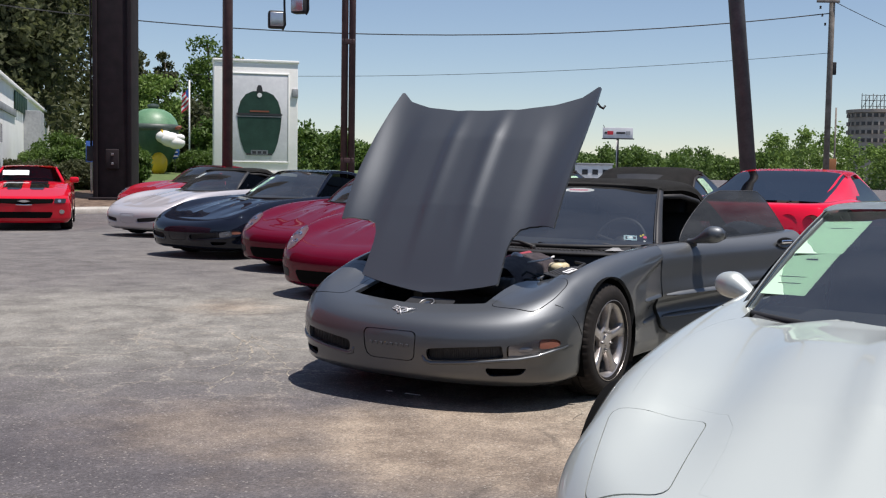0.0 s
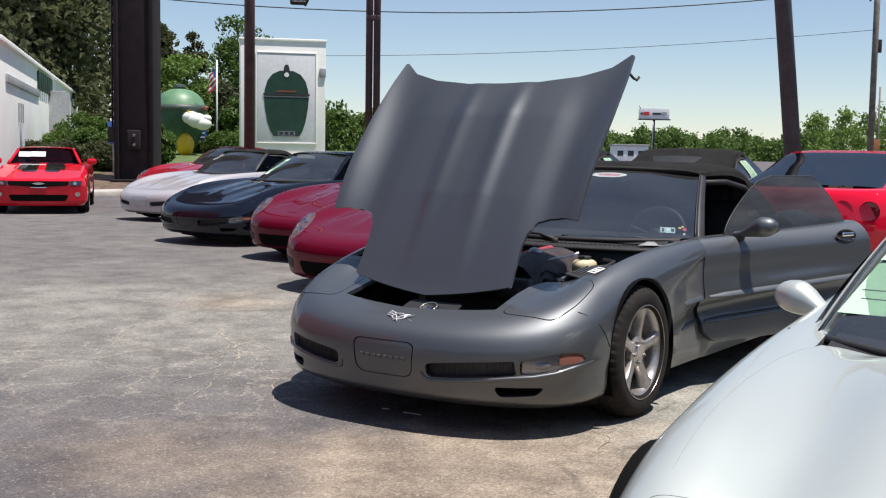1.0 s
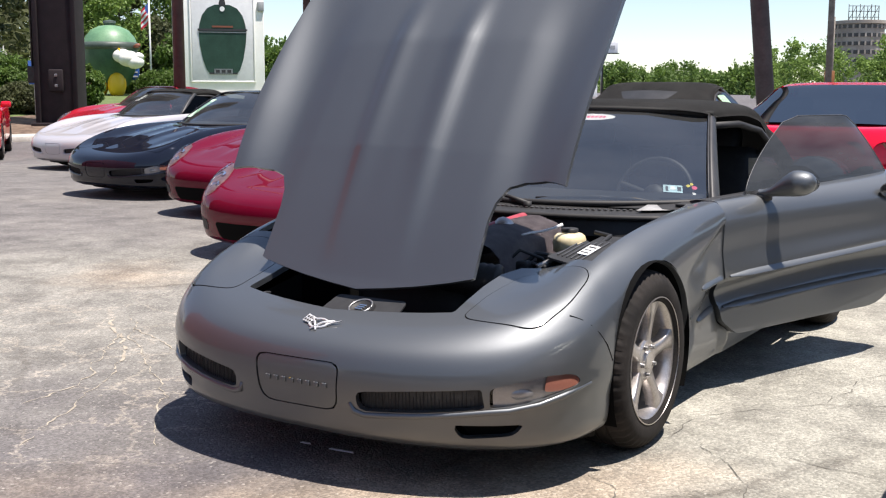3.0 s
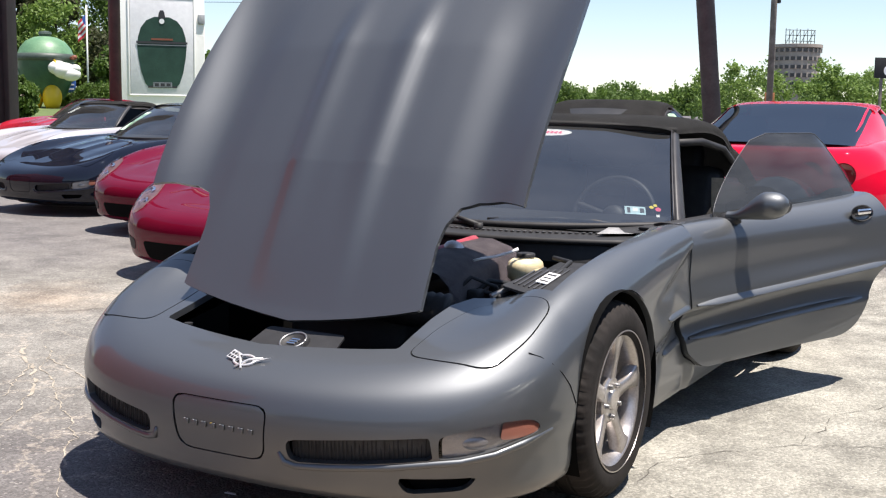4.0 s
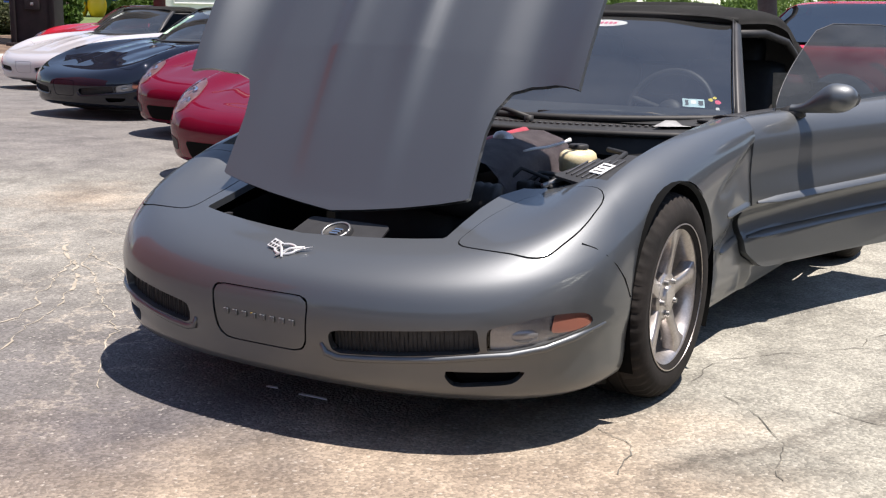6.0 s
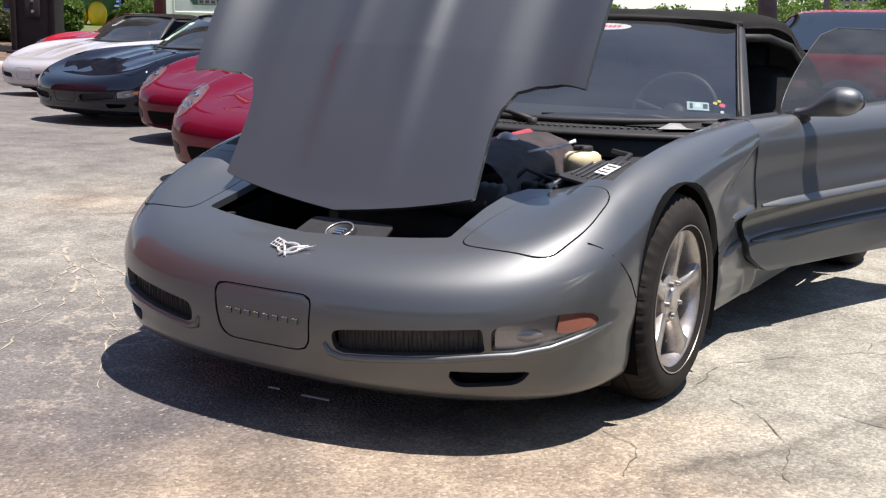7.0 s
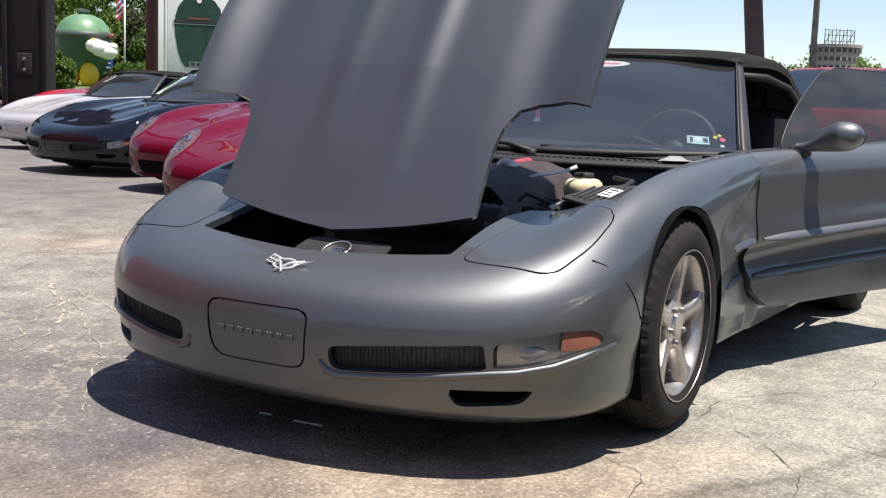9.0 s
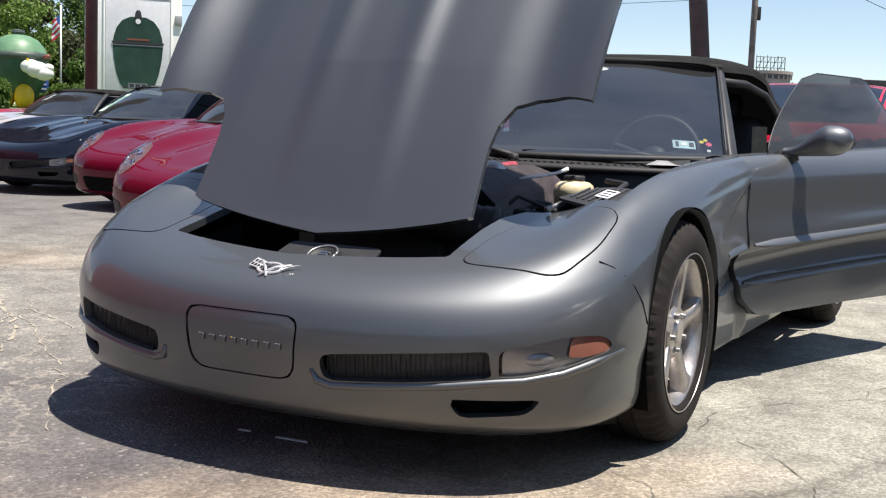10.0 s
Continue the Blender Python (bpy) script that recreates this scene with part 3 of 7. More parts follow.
LID_SQUARE = rounded([(0.520, -0.680, 0.045), (0.722, -0.712, 0.045), (0.785, -0.335, 0.045), (0.528, -0.268, 0.045)], 0.045)
LID = rounded([(0.494, -0.685, 0.05), (0.62, -0.690, 0.05), (0.756, -0.660, 0.06), (0.803, -0.50, 0.06), (0.798, -0.305, 0.07), (0.64, -0.260, 0.06), (0.528, -0.288, 0.05), (0.494, -0.50, 0.05)], 0.05)
CABIN = [(0, 0.49), (0.22, 0.50), (0.45, 0.54), (0.62, 0.61), (0.70, 0.70), (0.715, 1.03), (0.725, 1.6), (0.70, 2.3), (0.60, 2.55), (0, 2.6)]
CABIN = CABIN + [(-x, y) for x, y in CABIN[-2:0:-1]]
INTAKE = rounded([(0.255, 0.330, 0.030), (0.45, 0.350, 0.0), (0.655, 0.366, 0.012), (0.660, 0.300, 0.012), (0.46, 0.278, 0.0), (0.262, 0.264, 0.030)], 0.02)
SIGNAL = rounded([(0.674, 0.302, 0.008), (0.676, 0.366, 0.015), (0.74, 0.384, 0.03), (0.81, 0.400, 0.02), (0.862, 0.396, 0.02), (0.872, 0.358, 0.02), (0.80, 0.322, 0.03), (0.735, 0.304, 0.03)], 0.02)
DUCT = rounded([(0.562, 0.243, 0.015), (0.752, 0.243, 0.012), (0.727, 0.206, 0.03), (0.585, 0.196, 0.02)], 0.02)
BADGE_PLATE = rounded([(-0.158, 0.414, 0.04), (0.198, 0.416, 0.04), (0.182, 0.250, 0.05), (-0.142, 0.248, 0.05)], 0.03)
DOOR = rounded([(0.865, 0.315, 0.02), (0.795, 0.58, 0.3), (0.85, 0.95, 0.02), (2.30, 0.95, 0.02), (2.34, 0.62, 0.25), (2.12, 0.258, 0.18), (0.96, 0.248, 0.04)], 0.05, 7)


def arch(yc, zc, r):
    return [(yc + r * math.cos(a), zc + r * math.sin(a)) for a in np.linspace(math.radians(-8), math.radians(188), 40)] + [(yc - r, -0.2), (yc + r, -0.2)]


WHEELS = {}


def wheel_parts(radius, rim_r, width):
    """Meshes of a wheel that stands upright with its face towards +x."""
    key = (radius, rim_r, width)
    if key in WHEELS:
        return WHEELS[key]
    w = width / 2
    prof = [(rim_r - 0.012, -w + 0.01), (rim_r + 0.004, -w), (rim_r + 0.05, -w - 0.006), (radius - 0.03, -w + 0.004), (radius - 0.008, -w + 0.022), (radius, -w + 0.05),
            (radius, w - 0.05), (radius - 0.008, w - 0.022), (radius - 0.03, w - 0.004), (rim_r + 0.05, w + 0.006), (rim_r + 0.004, w), (rim_r - 0.012, w - 0.01)]
    # grooves round the tread
    flat = []
    for k, q in enumerate(prof):
        flat.append(q)
        if k == 5:
            for g in (-0.05, 0.0, 0.05):
                flat += [(radius, g - 0.006), (radius - 0.007, g - 0.004), (radius - 0.007, g + 0.004), (radius, g + 0.006)]
    tyre = lathe(flat, 144, axis="x")
    # cross grooves of the tread's shoulders
    for v in tyre.verts:
        r = math.hypot(v.co.y, v.co.z)
        k = round(math.atan2(v.co.z, v.co.y) / (2 * math.pi) * 144)
        if r > radius - 0.02 and abs(v.co.x) > w - 0.06 and (k + (1 if v.co.x > 0 else 0)) % 3 == 0:
            v.co.y *= (r - 0.011) / r
            v.co.z *= (r - 0.011) / r
    rim = lathe([(rim_r - 0.002, -w + 0.01), (rim_r - 0.02, -w + 0.03), (rim_r - 0.035, -0.02), (rim_r - 0.028, w - 0.05), (rim_r - 0.022, w - 0.022), (rim_r - 0.008, w - 0.012), (rim_r + 0.004, w - 0.004),
                 (rim_r + 0.007, w + 0.003), (rim_r + 0.003, w + 0.004)], 72, axis="x")
    spokes = []
    for k in range(5):
        a0 = 2 * math.pi * k / 5 + 0.2
        rows = []
        for t in np.linspace(0, 1, 9):
            r = 0.05 + (rim_r - 0.062) * t
            hw = 0.032 - 0.009 * math.sin(math.pi * min(1, t * 1.1)) + 0.014 * max(0, t - 0.75) / 0.25
            face = w - 0.035 + 0.018 * t
            row = []
            for c, d in ((-1, -0.040), (-0.98, -0.005), (-0.86, 0.0), (0, 0.001), (0.86, 0.0), (0.98, -0.005), (1, -0.040)):
                aa = a0 + c * hw / r
                row.append((face + d, r * math.cos(aa), r * math.sin(aa)))
            rows.append(row)
        spokes.append(("spoke", grid_mesh(rows), "alloy"))
    hub = lathe([(0.078, w - 0.06), (0.078, w - 0.037), (0.070, w - 0.031), (0.036, w - 0.031), (0.034, w - 0.024), (0.030, w - 0.021), (0.0, w - 0.020)], 40, axis="x")
    nuts = []
    for k in range(5):
        a = 2 * math.pi * k / 5 + 0.2 + math.pi / 5
        m = Matrix.Translation((w - 0.024, 0.055 * math.cos(a), 0.055 * math.sin(a))) @ Matrix.Rotation(math.pi / 2, 4, "Y")
        b = bmesh.new()
        bmesh.ops.create_cone(b, cap_ends=True, segments=6, radius1=0.010, radius2=0.008, depth=0.014, matrix=m)
        nuts.append(("lug_nut", b, "steel"))
    disc = lathe([(0.09, w - 0.10), (0.165, w - 0.10), (0.165, w - 0.125), (0.09, w - 0.125)], 48, axis="x")
    back = lathe([(0.0, -0.02), (rim_r - 0.03, -0.02)], 40, axis="x")
    out = []
    for name, bm, mat in (("tyre", tyre, "rubber"), ("rim", rim, "alloy"), *spokes, ("hub", hub, "alloy"), *nuts, ("brake_disc", disc, "steel"), ("inner_barrel", back, "void")):
        me = finish(name, bm, True, 0.45 if name in ("spoke", "hub") else 1.08)
        me.materials.append(M[mat])
        out.append((name, me))
    WHEELS[key] = out
    return out


def add_wheel(car, x, y, radius, rim_r, width, turn=0.0, label=""):
    pieces = wheel_parts(radius, rim_r, width)
    hub_ob = new("wheel", pieces[1][1])
    hub_ob.parent = car
    side = 0 if x > 0 else 180
    hub_ob.matrix_local = pose(x - math.copysign(width / 2, x), y, radius, 0, 0, side + turn)
    for name, me in (pieces[0], *pieces[2:]):
        o = new(name, me)
        o.parent = hub_ob
    return hub_ob


def strip(points, w, h, bm=None):
    """Low rounded bar along points, w high and h proud."""
    return tube(points, max(w, h) / 2, 8, True, bm)


def shield(q, s):
    """Windscreen: q from -1 to 1 across, s from 0 at its foot to 1 at its head."""
    x0, x1 = 0.752 * q, 0.555 * q
    y0, y1 = 0.665 + 0.355 * q * q, 1.43 + 0.10 * q * q
    z0, z1 = 0.805 + 0.01 * q * q, 1.200 - 0.022 * q * q
    b = math.sin(math.pi * s) * 0.022
    return (x0 + (x1 - x0) * s, y0 + (y1 - y0) * s - b * 0.6, z0 + (z1 - z0) * s + b)


def cabin(car, top, paint_name, door_gap):
    """Windscreen, pillars, roof or folding top, side glass, seats, dash."""
    rows = [[shield(q, s) for s in np.linspace(0, 1, 12)] for q in np.linspace(-1, 1, 25)]
    bm = grid_mesh(rows)
    glass_ob = part("windscreen", bm, "glass_shield", car, "tinted windscreen")
    glass_ob.visible_shadow = False
    seal = bmesh.new()
    tube([Vector(shield(q, 0.0)) + Vector((0, -0.012, -0.004)) for q in np.linspace(-1, 1, 25)], 0.014, 8, True, seal)
    part("windscreen_seal", seal, "trim", car)
    for q, nm in ((1, "windscreen_pillar"), (-1, "windscreen_pillar")):
        pts = []
        for s in np.linspace(-0.02, 1.0, 12):
            a, b = Vector(shield(q, s)), Vector(shield(q * 0.94, s))
            o = (a - b).normalized()
            pts.append([a - o * 0.010 + Vector((0, -0.008, 0.004)), a + o * 0.004 + Vector((0, -0.008, 0.006)), a + o * (0.006 + 0.012 * (1 - s)) + Vector((0, 0.020, 0)),
                        a + o * (0.005 + 0.012 * (1 - s)) + Vector((0, 0.045, -0.008)), a - o * 0.01 + Vector((0, 0.06, -0.02)), a - o * 0.035 + Vector((0, 0.03, -0.02))])
        part(nm, grid_mesh(pts, closed_v=True), paint_name if top != "soft" else "pillar", car)
        line = tube([Vector(shield(q * 0.985, s)) + Vector((0, -0.016, 0.008)) for s in np.linspace(0, 1, 12)], 0.0035, 6)
        part("pillar_trim", line, "pillar" if top == "soft" else "trim", car)
    if top == "soft":
        zc = Table((1.42, 1.203), (1.55, 1.232), (1.8, 1.252), (2.05, 1.240), (2.25, 1.18), (2.45, 1.07), (2.66, 0.92))
        ze = Table((1.42, 1.165), (1.8, 1.17), (2.0, 1.14), (2.12, 1.04), (2.24, 0.90), (2.66, 0.89))
        we = Table((1.42, 0.565), (1.8, 0.61), (2.1, 0.66), (2.3, 0.70), (2.66, 0.66))
        rows = []
        for y in np.linspace(1.42, 2.66, 26):
            row = []
            for q in np.linspace(-1, 1, 29):
                s = abs(q)
                f = s ** 3.2
                x = float(we(y)) * math.copysign(math.sin(s * math.pi / 2) ** 0.9, q)
                bow = 0.006 * math.sin((y - 1.42) * 12) * (1 - s)
                row.append((x, y + 0.09 * s * s * max(0.0, (1.75 - y) / 0.33) if y < 1.75 else y, float(zc(y)) + (float(ze(y)) - float(zc(y))) * f + bow))
            rows.append(row)
        bm = grid_mesh(rows)
        bmesh.ops.solidify(bm, geom=list(bm.faces), thickness=-0.018)
        part("folding_top", bm, "cloth_top", car, "black canvas folding top, raised")
        head = tube([Vector(shield(q, 1.0)) + Vector((0, -0.012, 0.004)) for q in np.linspace(-1.02, 1.02, 25)], 0.013, 10)
        part("header_rail", head, "cloth_top", car)
        rear = []
        for q in np.linspace(-1, 1, 13):
            rear.append([(0.40 * q * (1 - 0.1 * s), 2.33 + 0.28 * s - 0.02 * q * q, float(zc(2.33 + 0.28 * s)) + 0.012 - 0.02 * q * q) for s in np.linspace(0, 1, 6)])
        part("rear_window", grid_mesh(rear), "soft_pane", car, "dark rear window of the folding top")
        part("rear_bulkhead", box(0.90, 0.02, 0.20, 0.006, (0, 2.57, 0.85)), "seat", car)
        for q in (1, -1):
            rail = tube([(q * 0.555, 1.50, 1.125), (q * 0.60, 1.80, 1.128), (q * 0.64, 2.02, 1.09), (q * 0.68, 2.17, 0.98), (q * 0.705, 2.25, 0.88)], 0.018, 8)
            part("top_rail", rail, "trim", car)
    else:
        zc = Table((1.42, 1.203), (1.6, 1.226), (1.85, 1.23), (2.1, 1.205), (2.6, 1.07), (3.2, 0.905))
        ze = Table((1.42, 1.170), (1.7, 1.178), (2.1, 1.135), (2.6, 1.00), (3.2, 0.885))
        we = Table((1.42, 0.565), (1.8, 0.60), (2.2, 0.61), (2.7, 0.63), (3.2, 0.65))

        def over(y0, y1, w0, n=14, lift=0.0):
            return grid_mesh([[(float(we(y)) * w0 * math.copysign(math.sin(abs(q) * math.pi / 2) ** 0.9, q), y + (0.09 * q * q * max(0.0, (1.75 - y) / 0.33) if y < 1.75 else 0),
                                float(zc(y)) + lift + (float(ze(y)) - float(zc(y))) * abs(q) ** 3) for q in np.linspace(-1, 1, 21)] for y in np.linspace(y0, y1, n)])
        bm = over(1.42, 2.12, 1.0)
        bmesh.ops.solidify(bm, geom=list(bm.faces), thickness=-0.02)
        part("roof_panel", bm, paint_name, car)
        part("rear_hatch_glass", over(2.12, 3.20, 0.97, 18, 0.004), "glass_dark", car, "dark curved rear hatch glass")
        for q in (1, -1):
            rows = []
            for s in np.linspace(0, 1, 14):
                y = 2.0 + 1.25 * s
                w, zt = float(we(y)), float(ze(y))
                rows.append([(q * w * 0.90, y, float(zc(y)) - 0.02), (q * w, y, zt), (q * (w + 0.05), y + 0.02, zt - 0.07 * (1 - s)), (q * 0.74, y + 0.02 - 0.05 * (1 - s), 0.86)])
            part("rear_pillar", grid_mesh(rows), paint_name, car)
    # side glass
    for q in ((-1,) if door_gap else (1, -1)):
        rows = []
        for s in np.linspace(0, 1, 10):
            y0, y1 = 1.02 + 1.20 * s, 1.50 + 0.56 * s
            rows.append([(q * (0.755 - 0.17 * t + 0.02 * math.sin(math.pi * t)), y0 + (y1 - y0) * t, 0.845 + (1.135 - 0.03 * s - 0.845) * t) for t in np.linspace(0, 1, 6)])
        part("side_window", grid_mesh(rows), "glass_dark", car, "dark side window")
    # cowl
    rows = []
    for q in np.linspace(-1, 1, 29):
        x = 0.70 * q
        yb = 0.655 + 0.355 * q * q
        rows.append([(x, 0.47 + 0.16 * q * q, 0.66), (x, 0.475 + 0.17 * q * q, 0.755), (x, 0.50 + 0.19 * q * q, 0.770), (x, 0.56 + 0.24 * q * q, 0.775), (x, yb - 0.03, 0.785), (x, yb + 0.01, 0.80)])
    part("cowl_panel", grid_mesh(rows), "trim", car, "matt black cowl panel")
    part("cowl_seal", tube([(0.70 * q, 0.478 + 0.17 * q * q, 0.765) for q in np.linspace(-0.98, 0.98, 25)], 0.014, 8), "trim", car)
    # inside
    tub = grid_mesh([[(0.70 * a, y, z) for a in (-1, -0.97, 0, 0.97, 1)] for y, z in ((0.72, 0.76), (1.0, 0.72), (1.2, 0.30), (2.2, 0.30), (2.5, 0.72), (2.62, 0.86))])
    part("cabin_floor", tub, "void", car)
    for q in (1, -1):
        wall = grid_mesh([[(q * 0.705, y, z) for z in (0.28, 0.55, 0.80)] for y in (0.9, 1.6, 2.5)])
        if not (door_gap and q == 1):
            part("door_lining", wall, "seat", car)
        seat_bm = box(0.50, 0.50, 0.16, 0.06, (q * 0.37, 1.72, 0.42))
        part("seat_cushion", seat_bm, "seat", car)
        back_bm = box(0.50, 0.16, 0.62, 0.07, (0, 0, 0))
        bmesh.ops.transform(back_bm, matrix=Matrix.Translation((q * 0.37, 2.08, 0.70)) @ Matrix.Rotation(radians(-18), 4, "X"), verts=back_bm.verts)
        part("seat_backrest", back_bm, "seat", car)
        rest = box(0.27, 0.10, 0.17, 0.045, (0, 0, 0))
        bmesh.ops.transform(rest, matrix=Matrix.Translation((q * 0.37, 2.17, 1.02)) @ Matrix.Rotation(radians(-15), 4, "X"), verts=rest.verts)
        part("headrest", rest, "seat", car)
    dash = grid_mesh([[(x, y + 0.10 * (x / 0.7) ** 2, z) for x in np.linspace(-0.69, 0.69, 15)] for y, z in ((0.70, 0.79), (0.85, 0.815), (1.05, 0.83), (1.13, 0.815), (1.18, 0.76), (1.20, 0.55))])
    part("dashboard", dash, "trim", car, "matt black dashboard")
    sw = bmesh.new()
    ringpts = [(0.185 * math.cos(a), 0.185 * math.sin(a), 0) for a in np.linspace(0, 2 * math.pi, 41)[:-1]]
    tube(ringpts + ringpts[:2], 0.014, 8, False, sw)
    for a in (0.3, math.pi - 0.3, -math.pi / 2):
        tube([(0, 0, 0.0), (0.18 * math.cos(a), 0.18 * math.sin(a), 0)], 0.016, 6, True, sw)
    bmesh.ops.create_uvsphere(sw, u_segments=16, v_segments=8, radius=0.06, matrix=Matrix.Diagonal((1, 1, 0.5, 1)))
    bmesh.ops.transform(sw, matrix=Matrix.Translation((0.37, 1.28, 0.795)) @ Matrix.Rotation(radians(68), 4, "X"), verts=sw.verts)
    part("steering_wheel", sw, "seat", car, "black steering wheel")


def door_mirror(parent, q, paint_name, m=None):
    """Drop-shaped housing on a swept stalk; its glass faces the tail."""
    rows = []
    for t in np.linspace(0, 1, 26):
        x = 0.245 * t
        g_ = max(0.0, min(1.0, (t - 0.08) / 0.55))
        h = 0.017 + 0.040 * g_ * g_ * (3 - 2 * g_)
        cz = 0.008 + 0.012 * t + h
        d = 0.030 + 0.035 * g_
        if t > 0.62:
            h *= math.sqrt(max(0.0004, 1 - ((t - 0.62) / 0.38) ** 2.6))
            d *= math.sqrt(max(0.0004, 1 - ((t - 0.62) / 0.38) ** 2.4))
        row = []
        for a in np.linspace(0, 2 * math.pi, 25)[:-1]:
            c, s_ = math.cos(a), math.sin(a)
            back = 0.42 if c < 0 else 1.0
            row.append((q * x, -d * c * back + 0.02, cz + h * math.copysign(abs(s_) ** 0.85, s_)))
        rows.append(row)
    bm = grid_mesh(rows, closed_v=True)
    bm.verts.ensure_lookup_table()
    bm.faces.new(bm.verts[-24:])
    bmesh.ops.recalc_face_normals(bm, faces=bm.faces)
    house = part("door_mirror", bm, paint_name, parent)
    foot = tube([(q * -0.03, 0.02, -0.020), (q * 0.0, 0.02, 0.004), (q * 0.045, 0.02, 0.022)], [0.040, 0.034, 0.028], 14)
    part("mirror_foot", foot, "trim", house)
    pane = lathe([(0.0, 0.0), (1.0, 0.0)], 28)
    bmesh.ops.transform(pane, matrix=Matrix.Translation((q * 0.175, 0.048, 0.072)) @ Matrix.Rotation(radians(-90), 4, "X") @ Matrix.Diagonal((0.075, 0.044, 1, 1)), verts=pane.verts)
    part("mirror_glass", pane, "chrome", house)
    if m:
        house.matrix_local = m
    return house


def ledge(shell, line, out=0.020):
    """Moulding with a slanted top and an undercut, along (y, z) points of the left side."""
    rows = []
    smooth_x = np.poly1d(np.polyfit([q[0] for q in line], [surface_x(shell, *q) for q in line], 2))
    for k, (y, z) in enumerate(line):
        x = float(smooth_x(y))
        e = min(1.0, 0.35 + 2.0 * min(k, len(line) - 1 - k) / len(line) * 4)
        rows.append([(x - 0.006, y, z + 0.014 * e), (x + 0.10 * out * e, y, z + 0.012 * e), (x + 0.96 * out * e, y, z - 0.007 * e), (x + out * e, y, z - 0.010 * e), (x + 0.2 * out * e, y, z - 0.017 * e), (x - 0.030, y, z - 0.024 * e)])
    bm = grid_mesh(rows)
    bm.verts.ensure_lookup_table()
    bm.faces.new(bm.verts[:6]), bm.faces.new(bm.verts[-6:])
    bmesh.ops.recalc_face_normals(bm, faces=bm.faces)
    return bm


def open_door(car, full, paint_name):
    """The driver's door, swung out on its front edge, with its pane up."""
    hinge = Vector((0.872, 0.85, 0))
    swing = Matrix.Translation(hinge) @ Matrix.Rotation(radians(-DOOR_SWING), 4, "Z") @ Matrix.Translation(-hinge)
    skin = full.cut(DOOR, (1, 2), True, lambda c: c[:, 0] > 0.70)
    door = part("door", skin.mesh(thick=0.03), paint_name, car, "open driver's door")
    door.matrix_local = swing
    inner = full.cut([(y * 0.985 + 0.022, 0.30 + (z - 0.30) * 0.95) for y, z in DOOR], (1, 2), True, lambda c: c[:, 0] > 0.72)
    inner.co[:, 0] -= 0.055
    part("door_lining", inner.mesh(thick=0.03), "seat", door, "black door lining")
    rows = []
    for s in np.linspace(0, 1, 16):
        y0 = 1.10 + 1.18 * s
        yt = 1.56 + 0.62 * s
        rise = 0.335 - 0.05 * max(0.0, s - 0.85) / 0.15 - 0.03 * max(0.0, 0.2 - s) / 0.2
        rows.append([(0.775 - 0.145 * t ** 1.25, y0 + (yt - y0) * (t ** 1.45 if s < 0.5 else t ** 1.2), 0.84 + rise * t) for t in np.linspace(0, 1, 13)])
    gb = grid_mesh(rows)
    pane = part("door_glass", gb, "glass_door", door, "smoked door glass, raised")
    pane.visible_shadow = False
    edge = [rows[0][k] for k in range(13)] + [r[-1] for r in rows[1:]] + [rows[-1][k] for k in range(11, -1, -1)]
    part("glass_edge", tube(edge, 0.0025, 6), "engine", door)
    # handle recess
    cup = lathe([(0.0, -0.012), (0.035, -0.011), (0.050, -0.002), (0.054, 0.004), (0.058, 0.003)], 28)
    bmesh.ops.transform(cup, matrix=Matrix.Translation((0.900, 2.08, 0.818)) @ Matrix.Rotation(radians(78), 4, "Y") @ Matrix.Diagonal((0.66, 1.75, 1, 1)), verts=cup.verts)
    part("handle_cup", cup, "trim", door)
    part("handle_pull", box(0.018, 0.115, 0.026, 0.008, (0.905, 2.09, 0.825)), "chrome", door, "chrome door handle")
    lock = lathe([(0.011, -0.004), (0.011, 0.003), (0.0, 0.004)], 16)
    bmesh.ops.transform(lock, matrix=Matrix.Translation((0.904, 2.16, 0.820)) @ Matrix.Rotation(radians(80), 4, "Y"), verts=lock.verts)
    part("door_lock", lock, "chrome", door)
    for za, zb, ya, yb, nm in ((0.520, 0.582, 0.845, 2.29, "upper_moulding"), (0.376, 0.418, 0.875, 2.16, "lower_moulding")):
        line = [(y, za + (zb - za) * (y - ya) / (yb - ya)) for y in np.linspace(ya, yb, 26)]
        part(nm, ledge(full, line), paint_name, door)
    door_mirror(door, 1, paint_name, pose(0.822, 1.128, 0.824, 0, 0, 19.5))
    sill = box(0.10, 1.30, 0.10, 0.03, (0.79, 1.62, 0.24))
    part("door_sill", sill, paint_name, car)
    part("sill_plate", box(0.12, 1.25, 0.02, 0.006, (0.74, 1.62, 0.30)), "trim", car)
    part("belt_strap", grid_mesh([[(0.60, 2.02 - 0.03 * t, 0.70 + 0.25 * t), (0.66, 2.05 - 0.03 * t, 0.70 + 0.25 * t)] for t in np.linspace(0, 1, 5)]), "tan", car)
    part("latch_pillar", box(0.10, 0.06, 0.50, 0.02, (0.76, 2.33, 0.55)), "void", car)


def surface_x(shell, y, z):
    c = shell.co[shell.co[:, 0] > 0.6]
    d = (c[:, 1] - y) ** 2 + (c[:, 2] - z) ** 2
    i = np.argsort(d)[:4]
    w = 1 / (d[i] + 1e-6)
    return float((c[i, 0] * w).sum() / w.sum())


DOOR_SWING = 19.0


